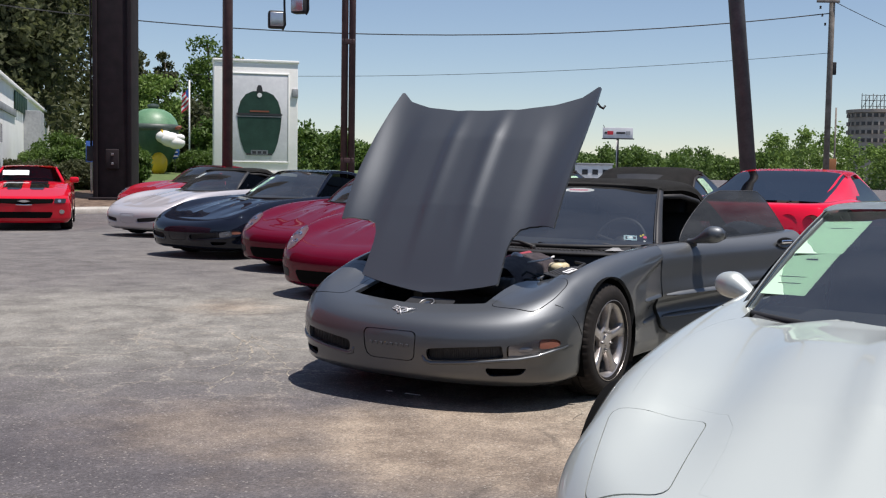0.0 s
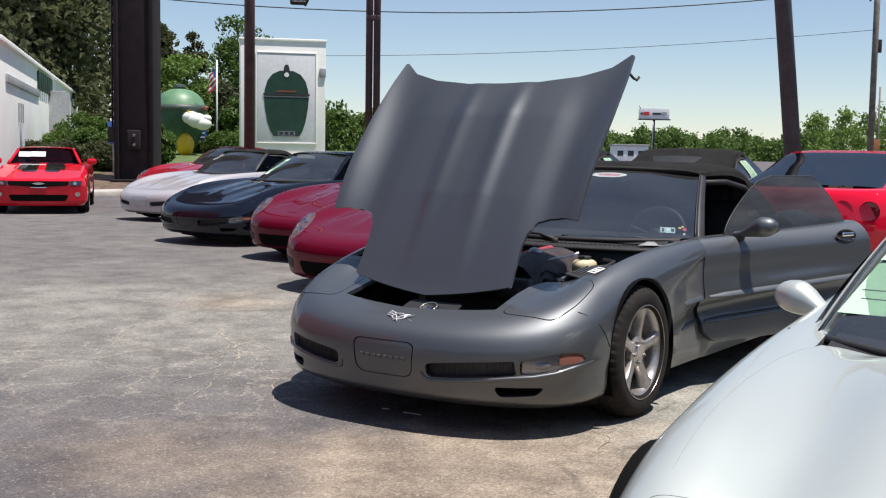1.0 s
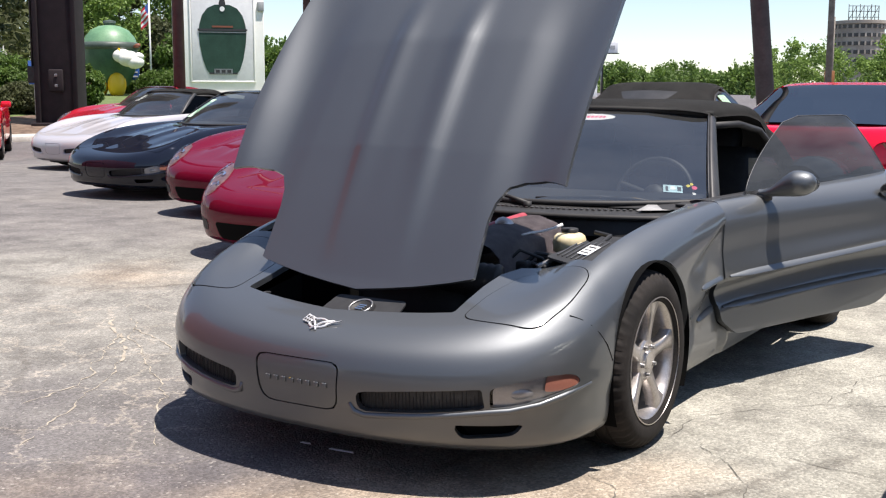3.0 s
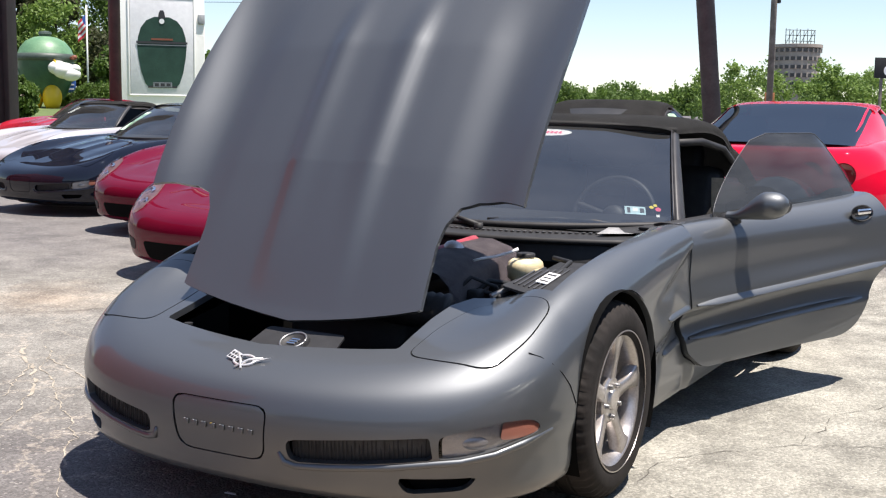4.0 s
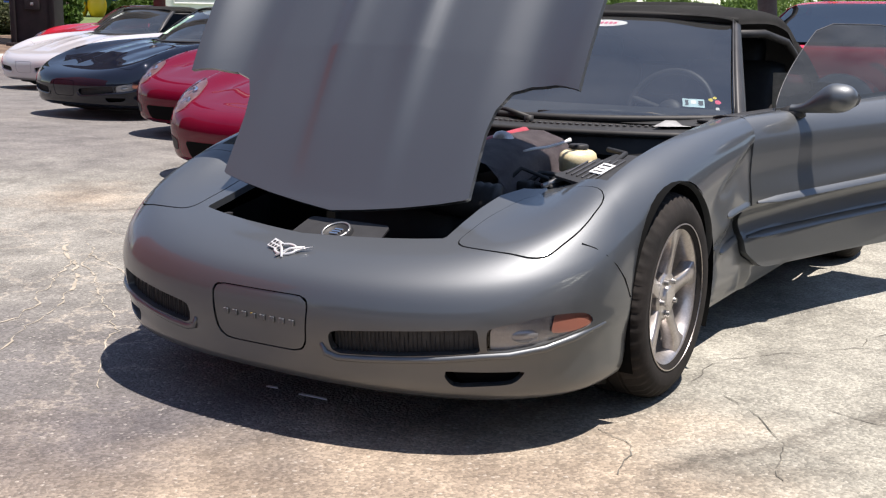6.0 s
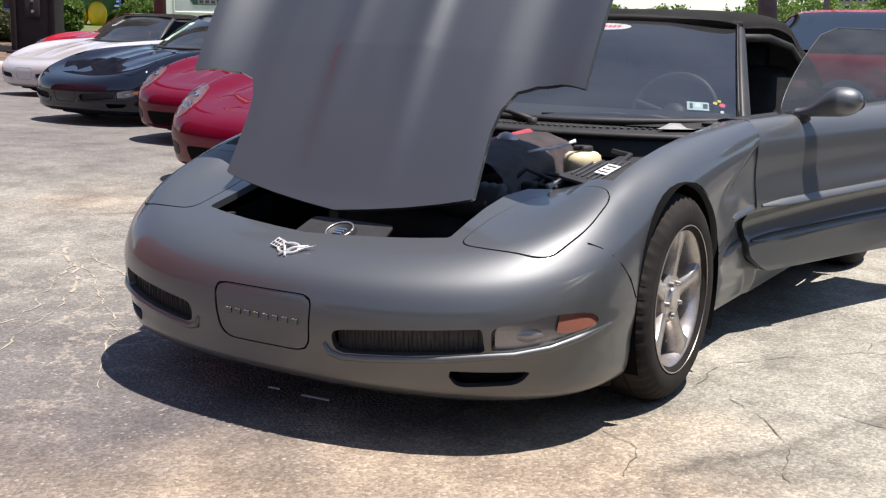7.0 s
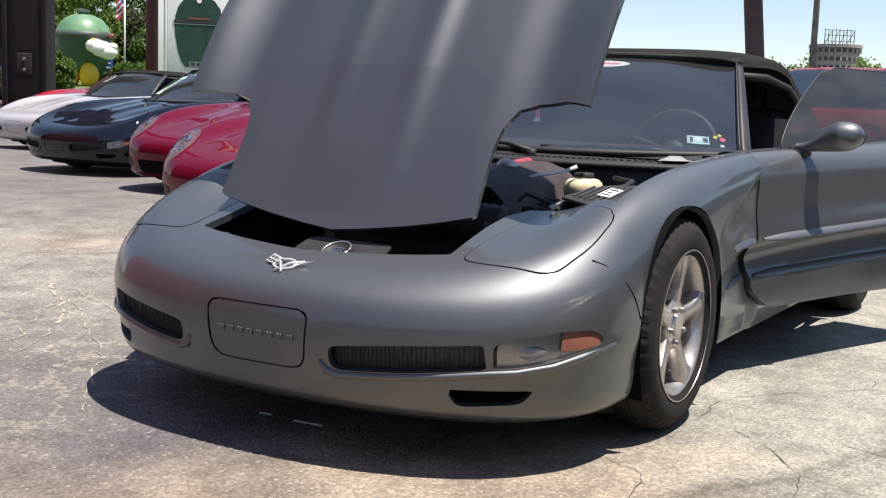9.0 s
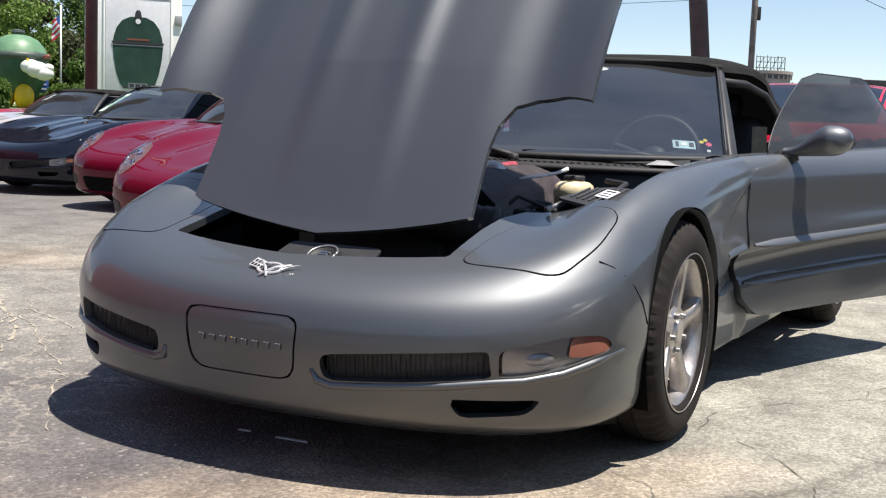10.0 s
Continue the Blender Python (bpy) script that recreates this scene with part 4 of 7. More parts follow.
def low_sports_car(name, m, paint_name, label, top="soft", front="early", open_car=False, plate_word=True, wheel_turn=0.0, group="parked sports cars", lid_mat=None, detail=True, lid_shape=LID, dome=0.0):
    car = thing(name, m, label, "car", group)
    full = body_shell("early", 15 if open_car else 7, dome, 0.020 if open_car else 0.0)
    side = lambda c: np.abs(c[:, 0]) > 0.55
    left = lambda c: c[:, 0] > 0.55
    nose = lambda c: c[:, 1] < -0.3
    sh = full
    for yc, zc, r in ((0.0, 0.328, 0.358), (2.654, 0.34, 0.395)):
        sh = sh.cut(arch(yc, zc, r), (1, 2), where=side)
    sh = sh.cut(CABIN, (0, 1), where=lambda c: c[:, 2] > 0.6)
    sh = sh.cut(HOOD, (0, 1), where=lambda c: c[:, 2] > 0.45)
    if front == "early":
        for p in (lid_shape, mirror_poly(lid_shape)):
            sh = sh.cut(p, (0, 1), where=lambda c: c[:, 2] > 0.42)
        for p in (INTAKE, mirror_poly(INTAKE), SIGNAL, mirror_poly(SIGNAL), DUCT, mirror_poly(DUCT), BADGE_PLATE):
            sh = sh.cut(p, (0, 2), where=nose, snap=0.02)
    if open_car:
        sh = sh.cut(DOOR, (1, 2), where=lambda c: c[:, 0] > 0.66)
    part("body", sh.mesh(rim=0.022), paint_name, car)
    if open_car:
        open_door(car, body_shell("early", 15, dome), paint_name)
    # hood
    grow = lambda poly, d, c0: [(c0[0] + (x - c0[0]) * (1 - d), c0[1] + (y - c0[1]) * (1 - d)) for x, y in poly]
    hood_skin = full.cut(grow(HOOD_RAISED if open_car else HOOD, 0.006 if open_car else 0.0006, (0, 0)), (0, 1), True, lambda c: c[:, 2] > 0.45)
    hood = part("hood", hood_skin.mesh(thick=0.016 if open_car else 0.008), paint_name, car, "raised front-hinged hood" if open_car else "")
    if open_car:
        c, s = math.cos(HOOD_OPEN), math.sin(HOOD_OPEN)
        hood.matrix_local = Matrix.Translation(HOOD_TO) @ Matrix.Rotation(HOOD_OPEN, 4, "X") @ Matrix.Translation(-Vector(HOOD_FROM))
        hook = tube([(0.715, 0.60, 0.775), (0.728, 0.595, 0.745), (0.740, 0.60, 0.725), (0.748, 0.62, 0.730)], 0.007, 8)
        part("hood_latch", hook, "trim", hood, "small black latch hook")
    if front == "early":
        for p, cx in ((lid_shape, 0.635), (mirror_poly(lid_shape), -0.635)):
            lid = full.cut(grow(p, 0.02, (cx, -0.47)), (0, 1), True, lambda c: c[:, 2] > 0.42)
            lid.co[:, 2] += 0.001
            part("headlamp_cover", lid.mesh(rim=0.02), lid_mat or paint_name, car, "closed flush headlamp cover")
            under = full.cut(p, (0, 1), True, lambda c: c[:, 2] > 0.42)
            under.co[:, 2] -= 0.016
            part("headlamp_gap", under.mesh(), "void", car)
        for q in (1, -1):
            mp = (lambda p: p) if q > 0 else mirror_poly
            for poly, depth, mat, nm, lb in ((INTAKE, 0.03, "mesh", "bumper_intake", "black mesh air intake"), (DUCT, 0.05, "void", "brake_duct", ""), (SIGNAL, 0.02, "lamp_grey", "lamp_reflector", "ribbed grey lamp bowl")):
                s = full.cut(mp(poly), (0, 2), True, nose)
                s.co[:, 1] += depth
                ob = part(nm, s.mesh(), mat, car, lb)
            s = full.cut(mp(SIGNAL), (0, 2), True, nose, 0.02)
            s.co[:, 1] += 0.003
            lens = part("signal_lens", s.mesh(), "glass_clear", car, "clear turn signal lens with amber end")
            lens.visible_shadow = False
            amber = [(0.800, 0.345), (0.806, 0.402), (0.862, 0.398), (0.872, 0.362), (0.840, 0.346)]
            s = full.cut(mp(rounded(amber, 0.012)), (0, 2), True, nose, 0.02)
            s.co[:, 1] += 0.010
            part("amber_lens", s.mesh(), "amber", lens)
            for lx, lz, lr in ((0.745, 0.343, 0.026),):
                bulb = lathe([(0.0, 0.012), (0.4 * lr, 0.010), (0.8 * lr, 0.002), (lr, -0.008)], 20)
                bmesh.ops.transform(bulb, matrix=Matrix.Translation((q * lx, surface_y(full, q * lx, lz) + 0.016, lz)) @ Matrix.Rotation(radians(90), 4, "X") @ Matrix.Rotation(radians(38 * q), 4, "Y") @ Matrix.Diagonal((1.6, 0.75, 0.35, 1)), verts=bulb.verts)
                part("lamp_bowl", bulb, "lamp_grey", car)
            # bright ledge below the opening
            pts = []
            for x, z in ((0.232, 0.290), (0.245, 0.262), (0.28, 0.252), (0.36, 0.258), (0.46, 0.267), (0.56, 0.276), (0.66, 0.288), (0.72, 0.292), (0.79, 0.306), (0.84, 0.328), (0.882, 0.352)):
                yy = surface_y(full, q * x, z)
                pts.append((q * x, yy + 0.001, z))
            part("bumper_ledge", tube(pts, [0.006] + [0.0105] * (len(pts) - 2) + [0.005], 10), paint_name, car)
            if detail:
                bars = bmesh.new()
                for k in range(34):
                    x = 0.265 + 0.38 * k / 33
                    zl = 0.262 + (x - 0.27) * 0.1
                    yy = surface_y(full, q * x, 0.29) + 0.022
                    tube([(q * x, yy, zl - 0.004), (q * x, yy, zl + 0.068)], 0.0018, 4, False, bars)
                tagged(part("intake_mesh", bars, "trim", car), kind="stuff")
        s = full.cut(grow(BADGE_PLATE, 0.04, (0.02, 0.332)), (0, 2), True, nose, 0.02)
        s.co[:, 1] += 0.002
        part("bumper_panel", s.mesh(rim=0.02), paint_name, car, "plain panel in the middle of the bumper")
        s = full.cut(BADGE_PLATE, (0, 2), True, nose)
        s.co[:, 1] += 0.018
        part("panel_gap", s.mesh(), "void", car)
    else:
        for q in (1, -1):
            mp = (lambda p: p) if q > 0 else mirror_poly
            lamp = rounded([(0.575, -0.80), (0.685, -0.79), (0.80, -0.50), (0.80, -0.30), (0.715, -0.36), (0.615, -0.60)], 0.05)
            bowl = full.cut(grow(mp(lamp), 0.04, (q * 0.7, -0.55)), (0, 1), True, lambda c: c[:, 2] > 0.42)
            bowl.co[:, 2] += 0.002
            part("headlamp_shell", bowl.mesh(), "lamp_inner", car, "silvered headlamp shell")
            over = full.cut(grow(mp(lamp), 0.05, (q * 0.7, -0.55)), (0, 1), True, lambda c: c[:, 2] > 0.42)
            over.co[:, 2] += 0.016
            over.co[:, 1] -= 0.004
            cover = part("headlamp_lens", over.mesh(rim=0.012), "lens_clear", car, "clear headlamp lens")
            cover.visible_shadow = False
            for k, (lx, ly, lr) in enumerate(((0.655, -0.68, 0.034), (0.725, -0.53, 0.040))):
                zz = surface_z(full, q * lx, ly)
                b = lathe([(0.0, -0.004), (0.55 * lr, -0.002), (0.85 * lr, 0.004), (lr, 0.011), (1.12 * lr, 0.010), (1.16 * lr, -0.004)], 24)
                bmesh.ops.transform(b, matrix=Matrix.Translation((q * lx, ly, zz + 0.001)) @ Matrix.Rotation(radians(34), 4, "X") @ Matrix.Rotation(radians(18 * q), 4, "Y"), verts=b.verts)
                part("headlamp_bowl", b, "chrome", car)
        mouth = full.cut(rounded([(-0.50, 0.30), (0.50, 0.30), (0.44, 0.175), (-0.44, 0.175)], 0.05), (0, 2), True, nose)
        mouth.co[:, 1] -= 0.003
        part("front_grille", mouth.mesh(), "void", car, "wide black grille opening")
        for q in (1, -1):
            f = full.cut(rounded([(q * 0.60, 0.30), (q * 0.80, 0.33), (q * 0.80, 0.24), (q * 0.62, 0.22)][::q], 0.03), (0, 2), True, nose)
            f.co[:, 1] -= 0.003
            part("fog_lamp", f.mesh(), "trim", car)
    # seams, wells, underside
    for q in (1, -1):
        for yc, r, zc in ((0.0, 0.358, 0.328), (2.654, 0.395, 0.34)):
            a = np.linspace(math.radians(-28), math.radians(208), 28)
            # liner and backing carry the arch's deep shade as near-black colour
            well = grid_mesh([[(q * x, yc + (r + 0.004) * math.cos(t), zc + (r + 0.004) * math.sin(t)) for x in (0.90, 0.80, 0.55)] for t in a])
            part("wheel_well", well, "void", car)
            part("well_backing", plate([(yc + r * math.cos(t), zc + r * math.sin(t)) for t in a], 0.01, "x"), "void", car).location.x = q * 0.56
    half = [(x * 0.985, y + 0.012) for x, y, z in ring(*NOSE_FOOT)[:40:3]]
    u = plate([(-x, y) for x, y in half[:0:-1]] + half + [(0.53, 0.30), (0.80, 0.42), (0.80, 2.2), (0.52, 2.4), (0.52, 3.2), (-0.52, 3.2), (-0.52, 2.4), (-0.80, 2.2), (-0.80, 0.42), (-0.53, 0.30)], 0.02)
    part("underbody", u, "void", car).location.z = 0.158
    dam = grid_mesh([[(x, -0.70 + 0.42 * (abs(x) / 0.80) ** 3, z) for z in (0.10, 0.20)] for x in np.linspace(-0.80, 0.80, 21)])
    bmesh.ops.solidify(dam, geom=list(dam.faces), thickness=0.01)
    part("air_dam", dam, "trim", car, "black rubber air dam under the nose")
    # wheels
    for x in (0.905, -0.905):
        add_wheel(car, x, 0.0, 0.326, 0.226, 0.245, wheel_turn)
        add_wheel(car, math.copysign(0.925, x), 2.654, 0.338, 0.236, 0.275)
    cabin(car, top, paint_name, open_car)
    for q in ((-1,) if open_car else (1, -1)):
        door_mirror(car, q, paint_name, pose(q * 0.755, 1.405, 0.792, 0, 0, 18 * q))
        # door seams and handle
        zz = [(q * 0.889, 0.93, 0.26), (q * 0.893, 0.915, 0.50), (q * 0.897, 0.92, 0.66), (q * 0.87, 0.94, 0.78), (q * 0.81, 0.95, 0.835)]
        part("door_seam", tube(zz, 0.004, 6), "void", car)
        hnd = box(0.02, 0.13, 0.05, 0.009, (q * 0.905, 2.14, 0.75))
        part("door_handle", hnd, "trim", car)
    # tail lamps
    for x in (-0.62, -0.40, 0.40, 0.62):
        b = lathe([(0.0, 0.0), (0.075, 0.0), (0.085, 0.012), (0.088, 0.03)], 28, axis="z")
        bmesh.ops.transform(b, matrix=Matrix.Translation((x, 3.545 - 0.06 * abs(x), 0.70)) @ Matrix.Rotation(radians(-90), 4, "X"), verts=b.verts)
        part("tail_lamp", b, "tail", car, "round dark red tail lamp")
    return car, full


def surface_y(shell, x, z):
    """Where the nose's skin lies along y at (x, z)."""
    c = shell.co[(shell.co[:, 1] < -0.2)]
    d = (c[:, 0] - x) ** 2 + (c[:, 2] - z) ** 2 + (c[:, 2] > 0.5) * 1.0
    i = np.argsort(d)[:4]
    w = 1 / (d[i] + 1e-6)
    return float((c[i, 1] * w).sum() / w.sum())


def surface_z(shell, x, y):
    c = shell.co[shell.co[:, 2] > 0.42]
    d = (c[:, 0] - x) ** 2 + (c[:, 1] - y) ** 2
    i = np.argsort(d)[:4]
    w = 1 / (d[i] + 1e-6)
    return float((c[i, 2] * w).sum() / w.sum())


M["tail"] = material("dark_red_lens", (0.22, 0.01, 0.015), 0.12, 0, 1.0)
M["lens_clear"] = glass("lamp_cover", (0.86, 0.82, 0.84))
M["lamp_inner"] = grained("lamp_shell", (0.24, 0.15, 0.16), (0.38, 0.27, 0.28), 0.3, 30, 0.05, 0.001, 0.6)
HOOD_OPEN = radians(46.2)
HOOD_FROM = (0, -0.65, 0.595)
HOOD_TO = (-0.026, -0.545, 0.672)

grey, grey_skin = low_sports_car("sports_car", pose(0, 0, 0), "grey", "dark grey metallic convertible with its hood and driver's door open", "soft", "early", True)


def engine_bay(car, full):
    """What shows below the raised hood."""
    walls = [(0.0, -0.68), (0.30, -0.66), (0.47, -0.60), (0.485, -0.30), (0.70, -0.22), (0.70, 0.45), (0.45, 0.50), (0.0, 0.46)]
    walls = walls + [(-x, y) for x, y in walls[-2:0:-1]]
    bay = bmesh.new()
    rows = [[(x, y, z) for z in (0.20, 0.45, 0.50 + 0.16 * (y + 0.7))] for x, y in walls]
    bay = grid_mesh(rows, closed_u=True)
    # walls and floor close the bay, its darkness painted in as near-black
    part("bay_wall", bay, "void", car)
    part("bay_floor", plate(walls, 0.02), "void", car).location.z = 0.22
    # shoulder trays beside the engine
    for q in (1, -1):
        tray = box(0.25, 0.66, 0.05, 0.015, (q * 0.635, 0.06, 0.655))
        bmesh.ops.rotate(tray, cent=(q * 0.63, 0.06, 0.655), matrix=Matrix.Rotation(radians(6), 3, "X"), verts=tray.verts)
        part("bay_shelf", tray, "trim", car)
        for k in range(3):
            part("shelf_rib", tube([(q * (0.56 + 0.05 * k), -0.22, 0.665), (q * (0.555 + 0.045 * k), 0.02, 0.70), (q * (0.55 + 0.04 * k), 0.16, 0.71)], 0.010, 8), "trim", car)
    part("pipe", tube([(0.545, -0.24, 0.672), (0.585, -0.10, 0.700), (0.60, 0.02, 0.712)], 0.009, 8), "steel", car)
    part("pipe", tube([(0.615, -0.18, 0.69), (0.64, 0.06, 0.715), (0.62, 0.22, 0.735), (0.54, 0.26, 0.74)], 0.009, 8), "trim", car)
    cover = part("shelf_panel", plate(rounded([(-0.09, -0.16), (0.062, -0.19), (0.066, 0.20), (-0.01, 0.17), (-0.05, 0.10)], 0.02), 0.008), "trim", car, "black ribbed plastic shelf panel")
    cover.matrix_local = pose(0.645, -0.05, 0.702, 6, 8, 4)
    for k in range(6):
        part("panel_rib", box(0.005, 0.18 + 0.022 * k, 0.007, 0.002, (-0.062 + 0.018 * k, -0.03 + 0.009 * k, 0.010)), "engine", cover)
    lab = plate([(0.0, 0.0), (0.040, 0.0), (0.040, 0.13), (0.0, 0.13)], 0.003)
    ob = part("caution_label", lab, "white_paper", car, "white label with dark bars")
    ob.matrix_local = pose(0.640, -0.115, 0.709, 6, 8, 4)
    for k, (w, h) in enumerate(((0.030, 0.012), (0.026, 0.010), (0.030, 0.016))):
        b = part("label_bar", plate([(0, 0), (w, 0), (w, h), (0, h)], 0.001), "ink", ob)
        b.location = (0.005, 0.018 + 0.038 * k, 0.0035)
    # engine with two long covers
    part("engine_block", box(0.50, 0.62, 0.30, 0.05, (0.0, 0.05, 0.48)), "trim", car)
    for q in (1, -1):
        rows = []
        for y in np.linspace(-0.16, 0.40, 9):
            e = 0.012 * math.sin(math.pi * (y + 0.16) / 0.56)
            rows.append([(q * x, y, z + e + 0.07 * (y + 0.16)) for x, z in ((0.10, 0.66), (0.115, 0.715), (0.15, 0.735), (0.22, 0.735), (0.30, 0.71), (0.345, 0.67), (0.355, 0.60))])
        cov = grid_mesh(rows)
        bmesh.ops.solidify(cov, geom=list(cov.faces), thickness=0.006)
        c = part("engine_cover", cov, "cover_red", car, "dusty grey engine cover with red edge")
        part("red_strip", tube([(q * 0.160, -0.14, 0.722), (q * 0.160, 0.12, 0.752), (q * 0.160, 0.37, 0.766)], 0.020, 10), "rail_red", c)
        for y in (-0.05, 0.12, 0.29):
            part("coil", box(0.05, 0.055, 0.05, 0.012, (q * 0.39, y, 0.63)), "trim", car)
            part("plug_lead", tube([(q * 0.39, y, 0.65), (q * 0.43, y + 0.03, 0.64), (q * 0.44, y + 0.04, 0.56)], 0.008, 8), "trim", car)
    manifold = box(0.19, 0.56, 0.14, 0.04, (0, 0.10, 0.67))
    part("intake_manifold", manifold, "trim", car)
    # corrugated intake hose and throttle
    hose = bmesh.new()
    pts, rad = [], []
    for k in range(33):
        t = k / 32
        pts.append((0.10 + 0.32 * t ** 1.4, -0.20 - 0.06 * math.sin(math.pi * t) - 0.08 * t, 0.63 - 0.02 * t))
        rad.append(0.056 + (0.007 if k % 2 else 0.0))
    tube(pts, rad, 16, True, hose)
    part("intake_hose", hose, "trim", car, "ribbed black air hose")
    for k in range(4):
        part("wire_loom", tube([(0.30 + 0.04 * k, -0.14 + 0.1 * k, 0.60), (0.36 + 0.03 * k, -0.03 + 0.08 * k, 0.69 - 0.02 * k), (0.44, 0.0 + 0.10 * k, 0.66), (0.47, 0.05 + 0.1 * k, 0.58)], 0.007 + 0.002 * (k % 2), 7), "trim", car)
    dome = lathe([(0.0, 0.055), (0.020, 0.052), (0.036, 0.040), (0.044, 0.018), (0.046, 0.0), (0.038, -0.01)], 28)
    part("pulley_cap", dome, "alloy", car, "dull silver cap beside the engine cover").matrix_local = pose(0.19, 0.14, 0.735, -20, 12, 0)
    # brake fluid reservoir
    res = lathe([(0.0, 0.0), (0.050, 0.0), (0.062, 0.008), (0.064, 0.05), (0.060, 0.066), (0.048, 0.076), (0.030, 0.080), (0.028, 0.085)], 32)
    bmesh.ops.transform(res, matrix=Matrix.Diagonal((1.0, 1.15, 1, 1)), verts=res.verts)
    r = part("fluid_reservoir", res, "cream", car, "yellowed fluid reservoir with low dark cap")
    r.location = (0.440, 0.235, 0.655)
    cap = lathe([(0.0, 0.098), (0.030, 0.098), (0.034, 0.095), (0.034, 0.084), (0.028, 0.082)], 28)
    part("reservoir_cap", cap, "trim", r)
    part("reservoir_band", lathe([(0.0655, 0.034), (0.068, 0.038), (0.068, 0.044), (0.0655, 0.048)], 32), "cream", r)
    part("dipstick", tube([(0.345, 0.01, 0.742), (0.365, 0.04, 0.748), (0.395, 0.085, 0.752), (0.425, 0.125, 0.763), (0.45, 0.15, 0.776)], [0.004, 0.005, 0.005, 0.005, 0.007], 8), "white_paper", car, "thin white dipstick tube")
    for k in range(30):
        q = -0.2 + 1.0 * k / 29
        part("cowl_slot", box(0.013, 0.020, 0.003, 0, (0.70 * q, 0.60 + 0.27 * q * q, 0.784)), "steel", car)
    # wipers
    for x0, x1 in ((0.60, 0.05), (0.05, -0.46)):
        a = Vector((x0, 0.66 + 0.38 * (x0 / 0.7) ** 2 - 0.05, 0.795))
        b = Vector((x1, 0.665 + 0.355 * (x1 / 0.7) ** 2 + 0.02, 0.818))
        mid = a.lerp(b, 0.5) + Vector((0, -0.012, 0.016))
        w = part("wiper_arm", tube([a, a.lerp(mid, 0.5) + Vector((0, 0, 0.012)), mid], [0.014, 0.009, 0.006], 8), "trim", car)
        part("wiper_blade", tube([mid.lerp(a, 0.6) + Vector((0, 0.02, 0)), mid + Vector((0, 0.008, 0.004)), b], [0.006, 0.009, 0.005], 8), "trim", w)
        part("wiper_pivot", tube([a - Vector((0, 0, 0.025)), a + Vector((0, 0, 0.012))], 0.018, 12), "trim", w)
    # plates at the rear corners of the cowl
    rows = [[(x, 0.60 + 0.34 * (x / 0.7) ** 2 + d, 0.800 + 0.012 * d / 0.1) for d in (-0.105, -0.02, 0.07)] for x in np.linspace(0.53, 0.755, 8)]
    part("cowl_corner", grid_mesh(rows), "pale_plastic", car)
    part("cowl_notch", box(0.07, 0.12, 0.012, 0.004, (0.685, 0.885, 0.806)), "trim", car)
    # radiator shroud, badge, hood pins
    part("radiator_shroud", box(0.90, 0.10, 0.10, 0.03, (0, -0.60, 0.44)), "trim", car)
    sh = plate(rounded([(-0.17, -0.075), (0.17, -0.075), (0.15, 0.075), (-0.15, 0.075)], 0.02), 0.006)
    s = part("shroud_cover", sh, "trim", car)
    s.matrix_local = pose(0.035, -0.60, 0.515, 24, 0, 0)
    disc = lathe([(0.0, 0.012), (0.034, 0.012), (0.037, 0.016), (0.050, 0.016), (0.053, 0.006)], 36)
    d = part("round_badge", disc, "trim", s, "round silver and black badge")
    d.location = (0.0, 0.0, 0.0)
    part("badge_ring", tube([(0.043 * math.cos(a), 0.043 * math.sin(a), 0.018) for a in np.linspace(0, 2 * math.pi, 33)], 0.004, 6), "steel", d)
    for k in (-1, 0, 1):
        part("badge_bar", box(0.030, 0.006, 0.004, 0, (0.003 * k, 0.011 * k, 0.015)), "chrome", d)
    for x in (-0.40, 0.44):
        pin = tube([(x, -0.60, 0.44), (x, -0.605, 0.535)], 0.006, 8)
        p_ob = part("hood_pin", pin, "steel", car)
        part("pin_stop", lathe([(0.0, 0.0), (0.014, 0.0), (0.014, 0.006), (0.0, 0.006)], 14), "trim", p_ob).location = (x, -0.605, 0.535)


